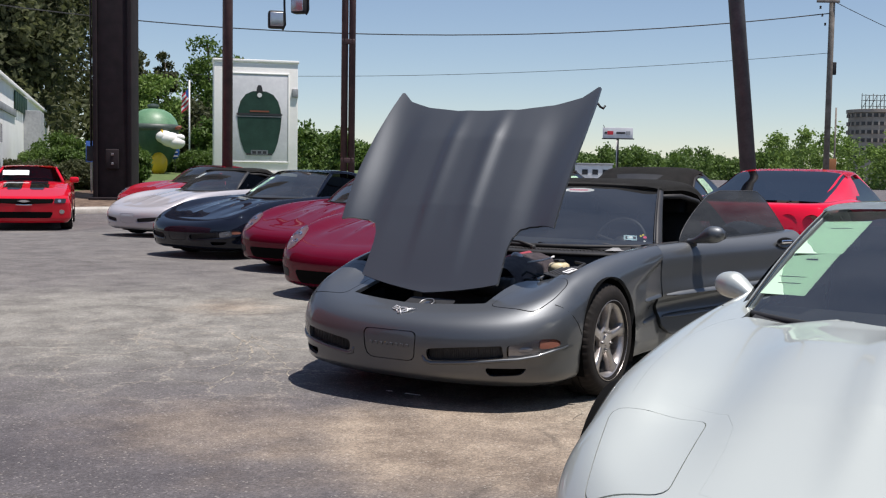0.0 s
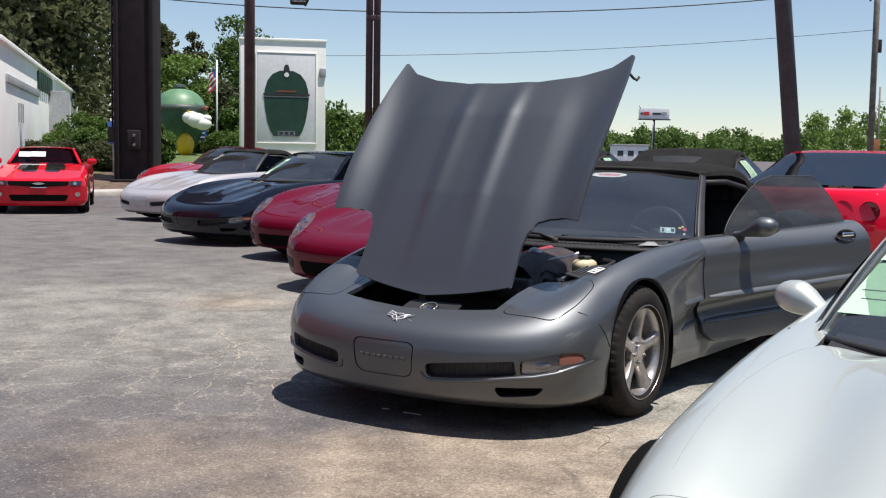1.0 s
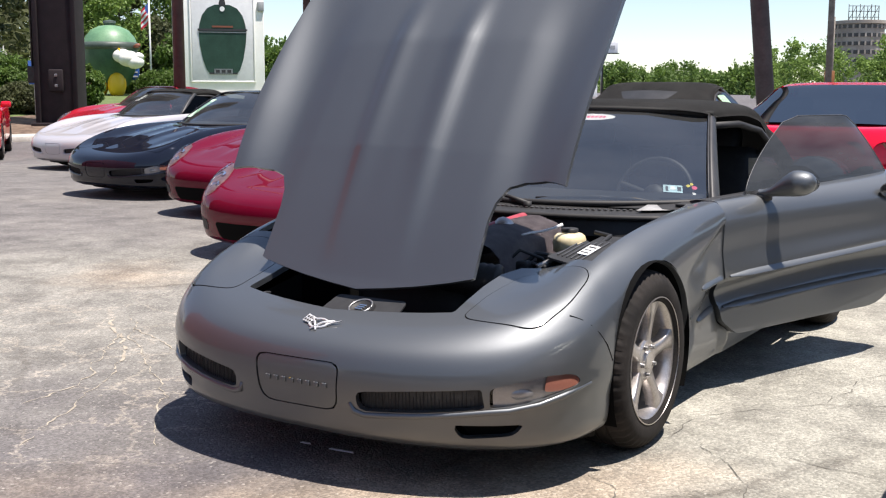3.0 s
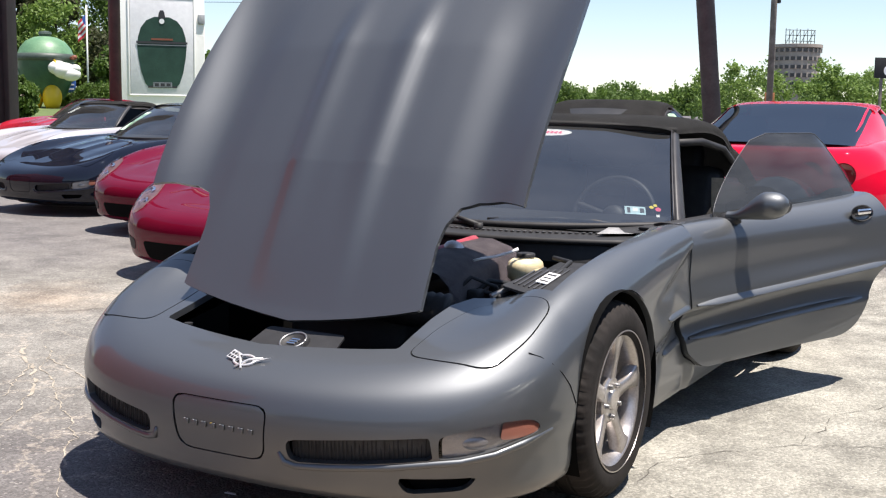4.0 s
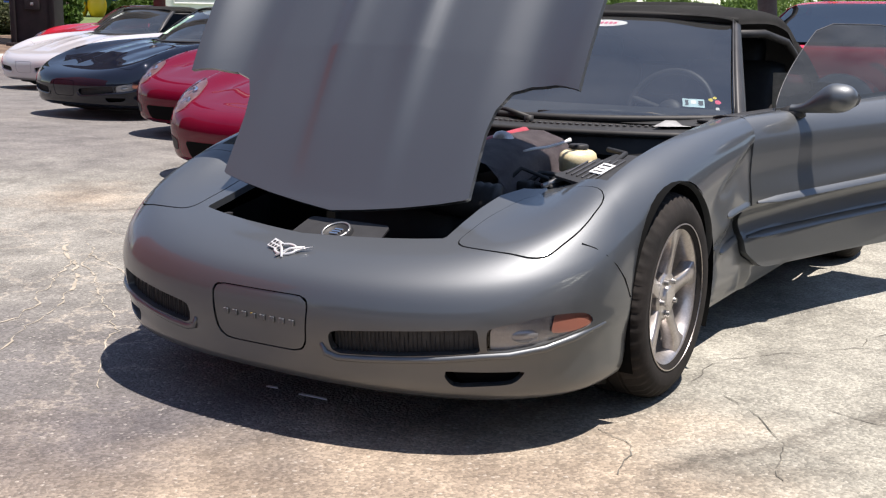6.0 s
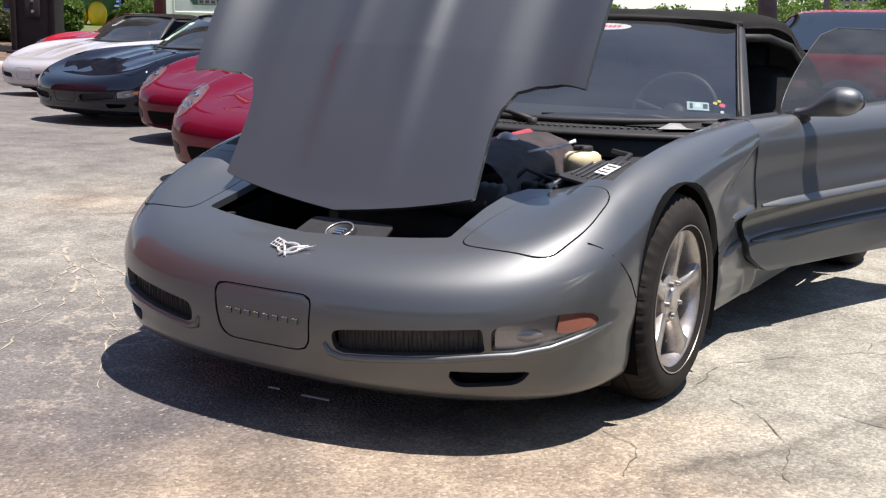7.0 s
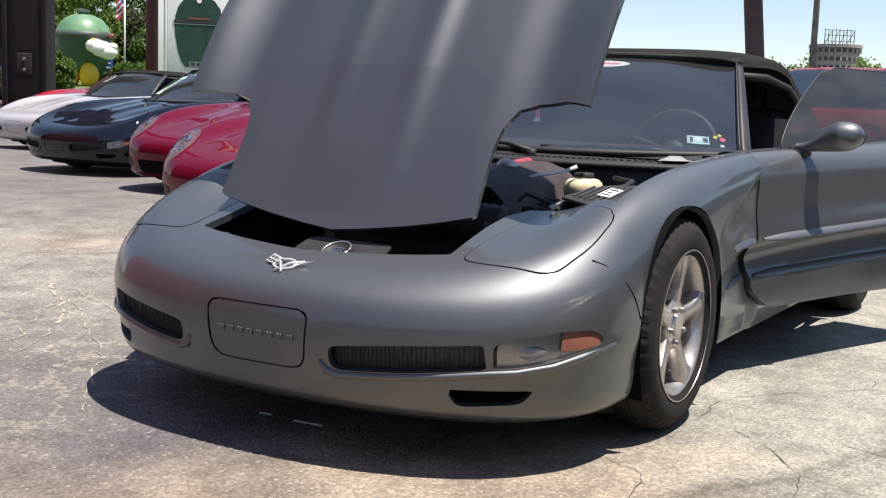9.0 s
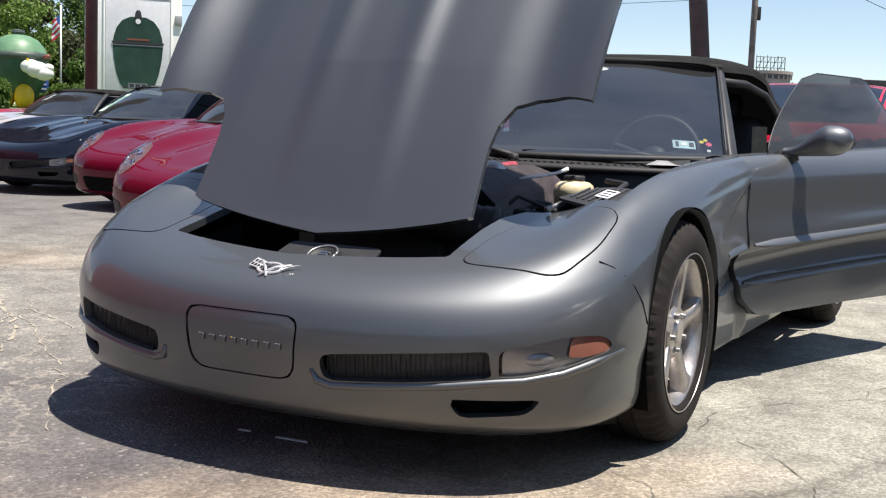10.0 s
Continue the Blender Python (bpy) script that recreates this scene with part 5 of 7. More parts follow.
def nose_badge(car, full):
    """Bright crossed-flag shaped badge, plain raised bars on the bumper panel."""
    z = surface_z(full, 0, -0.845)
    bm = bmesh.new()
    tube([(0.046 * math.cos(a), 0.028 * math.sin(a), 0.002) for a in np.linspace(0, 2 * math.pi, 33)], 0.0055, 8, False, bm)
    b = part("nose_badge", bm, "badge_metal", car, "small bright badge of ring and crossed flags")
    b.matrix_local = pose(0.030, -0.838, z + 0.006, 28, 0, 0) @ Matrix.Scale(0.80, 4)
    part("flag_staff", tube([(0.014, -0.046, 0.004), (-0.018, 0.0, 0.006), (-0.052, 0.034, 0.005)], 0.005, 6), "badge_metal", b)
    part("flag_staff", tube([(-0.014, -0.046, 0.006), (0.022, 0.0, 0.008), (0.074, 0.020, 0.006)], 0.005, 6), "badge_metal", b)
    flag = part("chequered_flag", plate([(-0.088, 0.004), (-0.030, -0.012), (-0.022, 0.026), (-0.080, 0.048)], 0.006), "badge_metal", b)
    for i in range(4):
        for j in range(2):
            part("flag_check", box(0.009, 0.010, 0.002, 0, (-0.076 + 0.015 * i + 0.006 * (j % 2), 0.012 + 0.017 * j - 0.005 * i, 0.0075)), "ink", flag)
    part("plain_flag", plate([(0.034, 0.006), (0.104, 0.030), (0.066, 0.008), (0.046, -0.012)], 0.006), "badge_metal", b)
    for k in range(8):
        x = -0.098 + 0.034 * k
        y = surface_y(full, x, 0.335) - 0.001
        bar_ob = part("letter_bar", box(0.019, 0.005, 0.017, 0.002, (x, y, 0.335)), "grey", car)
        # small metal bit set on each letter for its glint
        part("letter_glint", box(0.006, 0.006, 0.003, 0.001, (x - 0.004, y - 0.001, 0.3425)), "brass" if k == 3 else "steel", bar_ob)


M["badge_metal"] = grained("bright_badge_metal", (0.72, 0.70, 0.68), (0.85, 0.84, 0.82), 0.3, 60, 0.05, 0.001, 0.55)
M["brass"] = material("dull_gold", (0.45, 0.33, 0.10), 0.4, 0.8)
engine_bay(grey, grey_skin)
nose_badge(grey, grey_skin)


def side_moulding(car, full):
    """Ridges that run across the front fender into the door."""
    for y0, y1, z0, z1 in ((0.55, 0.80, 0.505, 0.519), (0.62, 0.84, 0.358, 0.375)):
        part("fender_moulding", ledge(full, [(y, z0 + (z1 - z0) * (y - y0) / (y1 - y0)) for y in np.linspace(y0, y1, 15)], 0.011), "grey", car)
    seam = [(surface_x(full, y, z) + 0.001, y, z) for y, z in ((-0.53, 0.572), (-0.50, 0.557), (-0.47, 0.534), (-0.435, 0.502), (-0.40, 0.46), (-0.365, 0.40))]
    part("bumper_seam", tube(seam, 0.0018, 5), "void", car)


side_moulding(grey, grey_skin)


def screen_stickers(car, items):
    """Flat papers on the inside of the windscreen: (material, q, s, width, height, roundness, bars, label)."""
    for mat, q, s, w, h, rnd, bars, lab in items:
        a = Vector(shield(q, s))
        u = (Vector(shield(q + 0.01, s)) - a).normalized()
        v = (Vector(shield(q, s + 0.01)) - a).normalized()
        nrm = u.cross(v).normalized()
        if rnd == "oval":
            poly = [(w / 2 * math.cos(t), h / 2 * math.sin(t)) for t in np.linspace(0, 2 * math.pi, 29)[:-1]]
        else:
            poly = [(-w / 2, -h / 2), (w / 2, -h / 2), (w / 2, h / 2), (-w / 2, h / 2)]
        mm = Matrix.Translation(a - nrm * 0.006 if nrm.z > 0 else a + nrm * 0.006) @ Matrix((u, v, nrm)).transposed().to_4x4()
        ob = part("screen_sticker", plate(poly, 0.001), mat, car, lab, smooth=False)
        ob.matrix_local = mm
        for bm_mat, x, y, bw, bh in bars:
            b = part("sticker_bar", box(bw, bh, 0.001, 0, (x, y, 0.0018)), bm_mat, ob, smooth=False)


screen_stickers(grey, [
    ("white_paper", 0.02, 0.90, 0.24, 0.075, "oval", [("pink", -0.062 + 0.021 * k, 0.0, 0.013, 0.022) for k in range(7)], "white oval sticker with pink bars"),
    ("pale_blue", 0.805, 0.125, 0.085, 0.048, "", [("ink", -0.026, 0.0, 0.012, 0.030), ("white_paper", 0.0, 0.004, 0.022, 0.022), ("ink", 0.028, 0.0, 0.018, 0.026)], "pale blue registration sticker with dark bars"),
    ("yellow", 0.880, 0.150, 0.018, 0.018, "oval", [], "small yellow round sticker"),
    ("yellow", 0.897, 0.165, 0.016, 0.016, "oval", [], "small yellow round sticker"),
    ("pink", 0.912, 0.130, 0.024, 0.024, "oval", [], "small pink round sticker"),
    ("white_paper", 0.912, 0.075, 0.014, 0.014, "", [], "small white square sticker"),
])

# ---- the other cars ----
silver, silver_skin = low_sports_car("sports_car", pose(3.07, -2.68, -0.045, 0, 0, 4.8), "silver", "silver coupe with green price papers in its windscreen", "hard", lid_shape=LID_SQUARE, dome=0.045)
screen_stickers(silver, [
    ("paper", -0.83, 0.35, 0.20, 0.26, "", [("ink", 0.0, 0.09, 0.05, 0.008), ("ink", -0.02, -0.02, 0.12, 0.002), ("ink", -0.01, -0.06, 0.10, 0.002)], "pale green price paper behind the windscreen"),
    ("paper", -0.79, 0.71, 0.20, 0.26, "", [("ink", 0.0, 0.07, 0.09, 0.002)], "pale green paper behind the windscreen"),
])


# Lane axes: d metres ahead of the lane's near end, s metres to the right of its middle.
def lane(d, s):
    return (3.6 - 0.545 * d + 0.839 * s, -5.94 + 0.839 * d + 0.545 * s)


LAWN_RISE = Table((28.4, 0.0), (29.3, 0.09), (31.5, 0.33), (36, 0.66), (42, 0.92), (48, 1.08), (56, 1.22), (70, 1.25))


def lot_height(x, y):
    """Flat lot, a little higher along the row of cars, with a lawn that rises behind it."""
    d, s = -0.545 * (x - 3.6) + 0.839 * (y + 5.94), 0.839 * (x - 3.6) + 0.545 * (y + 5.94)
    ease = lambda v: min(1.0, max(0.0, v)) ** 2 * (3 - 2 * min(1.0, max(0.0, v)))
    row = 0.05 * ease((d - 8.5) / 2.5) * ease((22.5 - d) / 2.0) * ease(-s / 1.0)
    row -= 0.09 * ease((d - 20) / 2.5) * ease((28.6 - d) / 2.0) * ease((-s - 6.9) / 1.0)
    row += 0.13 * ease((d - 23) / 2) * ease((29.2 - d) / 1.0) * ease((s + 7.6) / 0.7) * ease((-2 - s) / 2)
    back = 0.14 * ease((y - 3.75 + min(x, 0.0)) / 0.95) * ease((x + 8) / 2)
    dip = -0.045 * ease((x - 1.9) / 0.7) * ease((3.0 - y) / 1.5)
    return row + back + dip + float(LAWN_RISE(d)) * ease((2 - s) / 6)


def stand(x, y, yaw):
    return pose(x, y, lot_height(x, y), 0, 0, yaw)


red_a, red_skin = low_sports_car("sports_car", stand(-2.98, 3.19, 3), "maroon", "deep red coupe with clear headlamps, beside a grey convertible", "hard", "late")
red_b, _ = low_sports_car("sports_car", stand(-5.26, 5.03, 2), "maroon", "deep red coupe with a low front lip", "hard", "late")
black, _ = low_sports_car("sports_car", stand(-7.74, 5.87, -4), "black", "glossy black coupe beside a deep red one", "hard")
white, _ = low_sports_car("sports_car", stand(-11.84, 8.54, -1), "white", "pale silver convertible with a black folding top", "soft")
far_red, _ = low_sports_car("sports_car", stand(-16.7, 12.95, 0), "deep_orange", "dull red coupe half hidden behind a pale convertible", "hard", "late")
rear_red, _ = low_sports_car("sports_car", stand(0.06, 8.38, 180.5), "red", "bright red coupe parked with its tail to the lane", "hard")
rear_soft, _ = low_sports_car("sports_car", stand(-2.42, 10.3, 181), "red", "bright red convertible with a black folding top", "soft")
rear_dark, _ = low_sports_car("sports_car", stand(-5.25, 12.2, 181), "black", "black convertible with a black folding top", "soft")
for car_ob in (rear_soft, rear_dark):
    rows = [[(-(0.755 - 0.17 * t + 0.02 * math.sin(math.pi * t)) - 0.008, y + 0.16 * t, 0.845 + 0.28 * t) for t in np.linspace(0.08, 0.93, 6)] for y in np.linspace(1.45, 1.72, 4)]
    pp = grid_mesh(rows)
    bmesh.ops.solidify(pp, geom=list(pp.faces), thickness=0.002)
    part("window_paper", pp, "paper", car_ob, "pale green price paper in the side window")


screen_stickers(black, [("paper", -0.78, 0.45, 0.16, 0.42, "", [], "pale paper behind the windscreen")])
screen_stickers(white, [("white_paper", -0.78, 0.70, 0.16, 0.20, "", [], "white paper behind the windscreen")])


def muscle_car(m):
    """Tall-nosed red coupe with two black stripes."""
    car = thing("muscle_car", m, "orange-red coupe with two black hood stripes, papers in its windscreen", "car", "parked cars")
    T = Table
    key = [ring(*r, nf=24, ns=50, nr=10) for r in (
        (-0.86, 0.35, 3.2, 3.75, 0.4, T((-0.5, 0.86), (3.4, 0.86)), T((-0.9, 0.17), (3.8, 0.2))),
        (-0.93, 0.36, 3.2, 3.85, 0.4, T((-0.5, 0.93), (0, 0.95), (1.4, 0.93), (2.8, 0.955), (3.4, 0.93)), T((-0.95, 0.24), (0, 0.28), (3.8, 0.4))),
        (-0.95, 0.36, 3.2, 3.88, 0.4, T((-0.5, 0.94), (0, 0.957), (1.4, 0.94), (2.8, 0.96), (3.4, 0.94)), T((-0.95, 0.42), (0, 0.46), (3.8, 0.6))),
        (-0.97, 0.34, 3.4, 3.88, 0.4, T((-0.5, 0.92), (0, 0.95), (1.4, 0.93), (2.8, 0.96), (3.4, 0.93)), T((-0.97, 0.58), (0, 0.66), (3.8, 0.8))),
        (-0.95, 0.32, 3.4, 3.86, 0.4, T((-0.5, 0.88), (0, 0.92), (1.4, 0.91), (2.8, 0.93), (3.4, 0.9)), T((-0.95, 0.68), (0, 0.82), (1.2, 0.92), (2.8, 0.98), (3.8, 0.98))),
        (-0.90, 0.30, 3.2, 3.80, 0.35, T((-0.5, 0.80), (0, 0.84), (1.4, 0.84), (2.8, 0.84), (3.4, 0.82)), T((-0.9, 0.72), (0, 0.88), (1.0, 0.99), (2.8, 1.03), (3.8, 1.03))),
        (-0.70, 0.25, 2.6, 3.60, 0.3, T((-0.5, 0.5), (0, 0.52), (3.4, 0.5)), T((-0.7, 0.765), (0, 0.91), (0.9, 1.02), (3.8, 1.05))),
        (-0.45, 0.2, 2.0, 3.40, 0.2, T((-0.5, 0.0), (3.4, 0.0)), T((-0.5, 0.81), (0, 0.915), (0.9, 1.03), (3.8, 1.05))))]
    key = np.array(key)
    t = np.linspace(0, len(key) - 1, 40)
    i = np.minimum(t.astype(int), len(key) - 2)
    f = (t - i)[:, None, None]
    half = key[i] * (1 - f) + key[i + 1] * f
    full = mirrored(half)
    sh = full
    for yc in (0.0, 2.85):
        sh = sh.cut(arch(yc, 0.36, 0.40), (1, 2), where=lambda c: np.abs(c[:, 0]) > 0.6)
    part("body", sh.mesh(rim=0.02), "orange", car)
    nose = lambda c: c[:, 1] < -0.3

    def face(poly, depth, mat, name, label=""):
        s = full.cut(poly, (0, 2), True, nose)
        s.co[:, 1] -= depth
        return part(name, s.mesh(rim=0.01), mat, car, label)
    face(rounded([(-0.60, 0.675), (0.60, 0.675), (0.57, 0.585), (0.0, 0.555), (-0.57, 0.585)], 0.03), 0.004, "void", "grille", "black upper grille")
    face(rounded([(-0.58, 0.40), (0.58, 0.40), (0.52, 0.27), (-0.52, 0.27)], 0.03), 0.004, "void", "lower_grille", "black lower grille")
    for s in (1, -1):
        face(rounded([(s * 0.605, 0.685), (s * 0.84, 0.68), (s * 0.82, 0.585), (s * 0.59, 0.58)][::s], 0.03), 0.005, "dark_window", "headlamp", "dark headlamp with a bright ring")
        face([(s * (0.70 + 0.036 * math.cos(u)), 0.632 + 0.036 * math.sin(u)) for u in np.linspace(0, 2 * math.pi, 17)[:-1]], 0.008, "lens", "lamp_ring")
        face(rounded([(s * 0.70, 0.45), (s * 0.80, 0.45), (s * 0.80, 0.36), (s * 0.70, 0.36)][::s], 0.045), 0.006, "lens", "fog_lamp", "round fog lamp")
        st = full.cut([(s * 0.08, -0.20), (s * 0.12, -0.33), (s * 0.34, -0.30), (s * 0.42, -0.12), (s * 0.44, 0.75), (s * 0.08, 0.75)][::s], (0, 1), True, lambda c: c[:, 2] > 0.7)
        st.co[:, 2] += 0.004
        part("hood_stripe", st.mesh(), "stripe", car, "black hood stripe")
        house = box(0.20, 0.13, 0.13, 0.05, (s * 0.98, 0.98, 1.06), 3)
        part("door_mirror", house, "orange", car)
        add_wheel(car, s * 0.945, 0.0, 0.36, 0.26, 0.245)
        add_wheel(car, s * 0.955, 2.85, 0.36, 0.26, 0.275)
        for yc in (0.0, 2.85):
            aa = np.linspace(math.radians(-25), math.radians(205), 20)
            part("wheel_well", grid_mesh([[(s * x, yc + 0.402 * math.cos(u), 0.36 + 0.402 * math.sin(u)) for x in (0.93, 0.55)] for u in aa]), "void", car)
    part("badge", plate([(-0.13, 0.0), (-0.03, 0.025), (0.03, 0.025), (0.13, 0.0), (0.03, -0.025), (-0.03, -0.025)], 0.012, "y"), "chrome", car, "plain bright bow shaped badge").location = (0, -0.985, 0.625)
    part("nose_strip", tube([(0.16 * k, -0.975 + 0.01 * abs(k), 0.545 + 0.004 * abs(k)) for k in (-1, -0.5, 0, 0.5, 1)], 0.012, 8), "chrome", car)
    # glasshouse
    ws = lambda q_, s_: (q_ * (0.74 - 0.17 * s_), 0.78 + 0.16 * q_ * q_ + s_ * (0.72 - 0.06 * q_ * q_), 1.005 + s_ * (0.345 - 0.03 * q_ * q_))
    part("windscreen", grid_mesh([[ws(a_, b_) for b_ in np.linspace(0, 1, 6)] for a_ in np.linspace(-1, 1, 13)]), "glass_dark", car)
    roof = grid_mesh([[(a_ * (0.60 - 0.03 * abs(y - 2)), y + 0.10 * a_ * a_ * max(0, 1.9 - y), z - 0.03 * a_ ** 4) for a_ in np.linspace(-1, 1, 13)] for y, z in ((1.49, 1.355), (1.8, 1.376), (2.3, 1.36), (2.8, 1.25), (3.3, 1.06))])
    bmesh.ops.solidify(roof, geom=list(roof.faces), thickness=-0.02)
    part("roof_panel", roof, "orange", car)
    for s in (1, -1):
        part("windscreen_pillar", tube([ws(s * 1.0, u) for u in np.linspace(0, 1, 6)], 0.035, 8), "orange", car)
        part("side_window", grid_mesh([[(s * (0.80 - 0.20 * u), 1.0 + 1.7 * v + (0.5 - 1.0 * v) * u, 0.96 + 0.37 * u) for u in np.linspace(0, 1, 4)] for v in np.linspace(0, 1, 6)]), "glass_dark", car)
        part("rear_pillar", grid_mesh([[(s * (0.82 - 0.22 * u), 2.5 + 0.7 * v - 0.3 * u, 0.97 + (0.36 - 0.2 * v) * u) for u in np.linspace(0, 1, 4)] for v in np.linspace(0, 1, 4)]), "orange", car)
        a_, u_ = Vector(ws(-0.42 + 0.2 * s, 0.55)), Vector((0, 0, 0))
        pp = part("screen_paper", plate([(-0.15, -0.10), (0.15, -0.10), (0.15, 0.10), (-0.15, 0.10)], 0.002, "y"), "white_paper", car, "white paper in the windscreen")
        pp.matrix_local = Matrix.Translation(a_ + Vector((0, -0.02, 0.015))) @ Matrix.Rotation(radians(-58), 4, "X")
    part("dashboard", box(1.3, 0.4, 0.1, 0.03, (0, 1.2, 0.93)), "void", car)
    part("underbody", box(1.5, 3.6, 0.05, 0, (0, 1.4, 0.19)), "void", car)
    return car


cx, cy = lane(24.4, -9.06)
muscle_car(stand(cx, cy, 50.5))

# ---- ground ----
axis = np.unique(np.concatenate([np.linspace(-900, -80, 12), np.linspace(-80, -36, 12), np.linspace(-36, 30, 133), np.linspace(30, 80, 12), np.linspace(80, 900, 12)]))
gb = grid_mesh([[(x, y, lot_height(x, y)) for y in axis] for x in axis])
tagged(part("ground", gb, "lot"), "worn grey asphalt lot with tan stains", "ground", kind="structure")


def on_ground(d, s):
    x, y = lane(d, s)
    return Vector((x, y, lot_height(x, y)))


TURN = math.degrees(math.atan2(0.545, 0.839))      # the lane's turn from the world's axes


def lane_pose(d, s, z=0.0, yaw=0.0):
    p_ = on_ground(d, s)
    return pose(p_.x, p_.y, p_.z + z, 0, 0, TURN + yaw)


# raised lawn behind the lot, with its kerb
rows = []
for s in np.linspace(-60, 1.5, 60):
    row = []
    for d in (29.0, 29.6, 31, 33, 35, 37, 39, 42, 46, 52, 60, 75, 100):
        p_ = on_ground(d + 0.5 * math.sin(s * 0.6), s)
        row.append((p_.x, p_.y, p_.z + 0.05))
    rows.append(row)
tagged(part("lawn", grid_mesh(rows), "grass"), "sloping lawn behind the lot", "lawn", kind="structure")
rows = []
for s in np.linspace(-24, -8.3, 26):
    row = []
    for d in (29.05, 29.7, 30.6, 31.8, 33.4 + 0.5 * math.sin(s * 1.7)):
        p_ = on_ground(d + 0.5 * math.sin(s * 0.6), s)
        row.append((p_.x, p_.y, p_.z + 0.062))
    rows.append(row)
tagged(part("mulch_bed", grid_mesh(rows), "mulch"), "strip of brown mulch along the kerb", "ground", kind="structure")
rows = []
for s in np.linspace(-60, 1.5, 60):
    d = 29.0 + 0.5 * math.sin(s * 0.6)
    row = []
    for dd, z in ((-0.34, -0.02), (-0.34, 0.11), (-0.30, 0.14), (-0.02, 0.14), (0.02, 0.06)):
        p_ = on_ground(d + dd, s)
        row.append((p_.x, p_.y, p_.z + z))
    rows.append(row)
tagged(part("kerb", grid_mesh(rows), "kerb"), "pale concrete kerb along the lawn", "kerb", kind="structure")


# ---- pylons, poles and signs ----
def steel_column():
    c = thing("sign_column", lane_pose(31.6, -9.22), "very dark brown steel sign column with flanges", "column")
    part("web", box(0.86, 0.60, 14, 0.03, (0, 0, 7)), "column", c)
    for x in (-0.48, 0.48):
        part("flange", box(0.12, 0.75, 14, 0.02, (x, 0, 7)), "column", c)
    part("foot_plate", box(1.25, 1.0, 0.10, 0.02, (0, 0, 0.04)), "column", c)
    part("junction_box", box(0.36, 0.10, 0.55, 0.03, (0.0, -0.35, 1.15)), "column", c)
    for z in (1.02, 1.28):
        part("box_knob", box(0.07, 0.03, 0.07, 0.01, (0.02, -0.41, z)), "steel", c)
    part("meter_box", box(0.28, 0.22, 0.42, 0.03, (-0.66, 0.0, 1.3)), "trim", c)
    for k, x in enumerate((-0.62, -0.70)):
        part("conduit", tube([(x, 0.02, 1.4), (x, 0.02, 6 + k), (x, 0.02, 14)], 0.03, 8), "trim", c)


steel_column()


def light_pole(name, d, s, w, h, mat, label, lean=0.0):
    c = thing(name, lane_pose(d, s) @ Matrix.Rotation(radians(lean), 4, "Y"), label, "pole")
    part("shaft", tube([(0, 0, 0), (0, 0, h * 0.5), (0, 0, h)], [w / 2, w / 2 * 0.96, w / 2 * 0.9], 18), mat, c)
    part("base_flange", lathe([(0.0, 0.0), (w * 0.95, 0.0), (w * 0.95, 0.03), (w * 0.6, 0.05), (w * 0.52, 0.14)], 20), mat, c)
    return c


light_pole("sign_pole", 28.0, -5.41, 0.26, 11, "pole_brown", "red-brown steel pole rising beside the sign")
twin = thing("twin_pole", lane_pose(26.0, -2.26), "pair of red-brown steel poles side by side", "pole")
for x in (-0.085, 0.085):
    part("shaft", tube([(x, 0, 0), (x, 0, 11)], 0.078, 14), "pole_brown", twin)
for z in (1.5, 4.2, 7.0):
    part("tie_plate", box(0.30, 0.05, 0.12, 0.01, (0, -0.05, z)), "pole_brown", twin)
bar = thing("floodlight_bar", lane_pose(26.0, -3.63), "brown cross bar between two poles", "bar")
part("rail", box(2.70, 0.10, 0.12, 0.02, (0, 0, 5.35)), "pole_brown", bar)


def floodlight(s, z, roll):
    f = thing("floodlight", lane_pose(26.0, s, z, roll), "small grey floodlight hanging from a bar", "floodlight", "floodlights")
    part("housing", box(0.36, 0.26, 0.40, 0.06, (0, 0, 0)), "trim", f)
    part("lamp_glass", box(0.29, 0.02, 0.31, 0.01, (0, -0.135, 0.0)), "lens", f)
    part("bracket", tube([(0.15, 0.02, -0.22), (0.21, 0.02, -0.1), (0.19, 0.02, 0.35), (0.19, 0.02, 5.32 - z)], 0.025, 8), "trim", f)


floodlight(-3.92, 4.55, 15)
floodlight(-3.38, 4.92, -20)
light_pole("lamp_pole", 20.5, 5.61, 0.29, 10, "pole_grey", "weathered steel pole leaning a little", -6.0)
util = light_pole("utility_pole", 45.0, 15.1, 0.24, 11.5, "wood", "weathered timber utility pole with wires")
part("transformer_arm", box(0.9, 0.08, 0.10, 0.01, (-0.2, -0.12, 8.2)), "wood", util)
for x, z in ((-0.42, 7.6), (-0.30, 7.25), (-0.5, 7.9)):
    part("insulator", lathe([(0.0, 0), (0.05, 0.02), (0.03, 0.06), (0.05, 0.10), (0.0, 0.13)], 10), "trim", util).location = (x, -0.14, z)
part("service_box", box(0.16, 0.14, 0.5, 0.02, (0.16, 0, 5.6)), "trim", util)
light_pole("antenna_mast", 60.0, 20.55, 0.10, 5.0, "wood", "thin dark mast beyond a utility pole")
board = thing("roadside_board", lane_pose(58.0, 19.7), "small orange roadside board on a post", "sign")
part("board", box(0.50, 0.04, 0.75, 0.01, (0, -0.06, 1.9)), "dull_orange", board)
part("post", box(0.07, 0.07, 2.2, 0.01, (0, 0, 1.1)), "wood", board)


def wire(name, pts, r):
    ob = part(name, tube(pts, r, 5, False), "trim")
    return tagged(ob, "thin dark overhead wire sagging across the sky", "wire", "overhead wires")


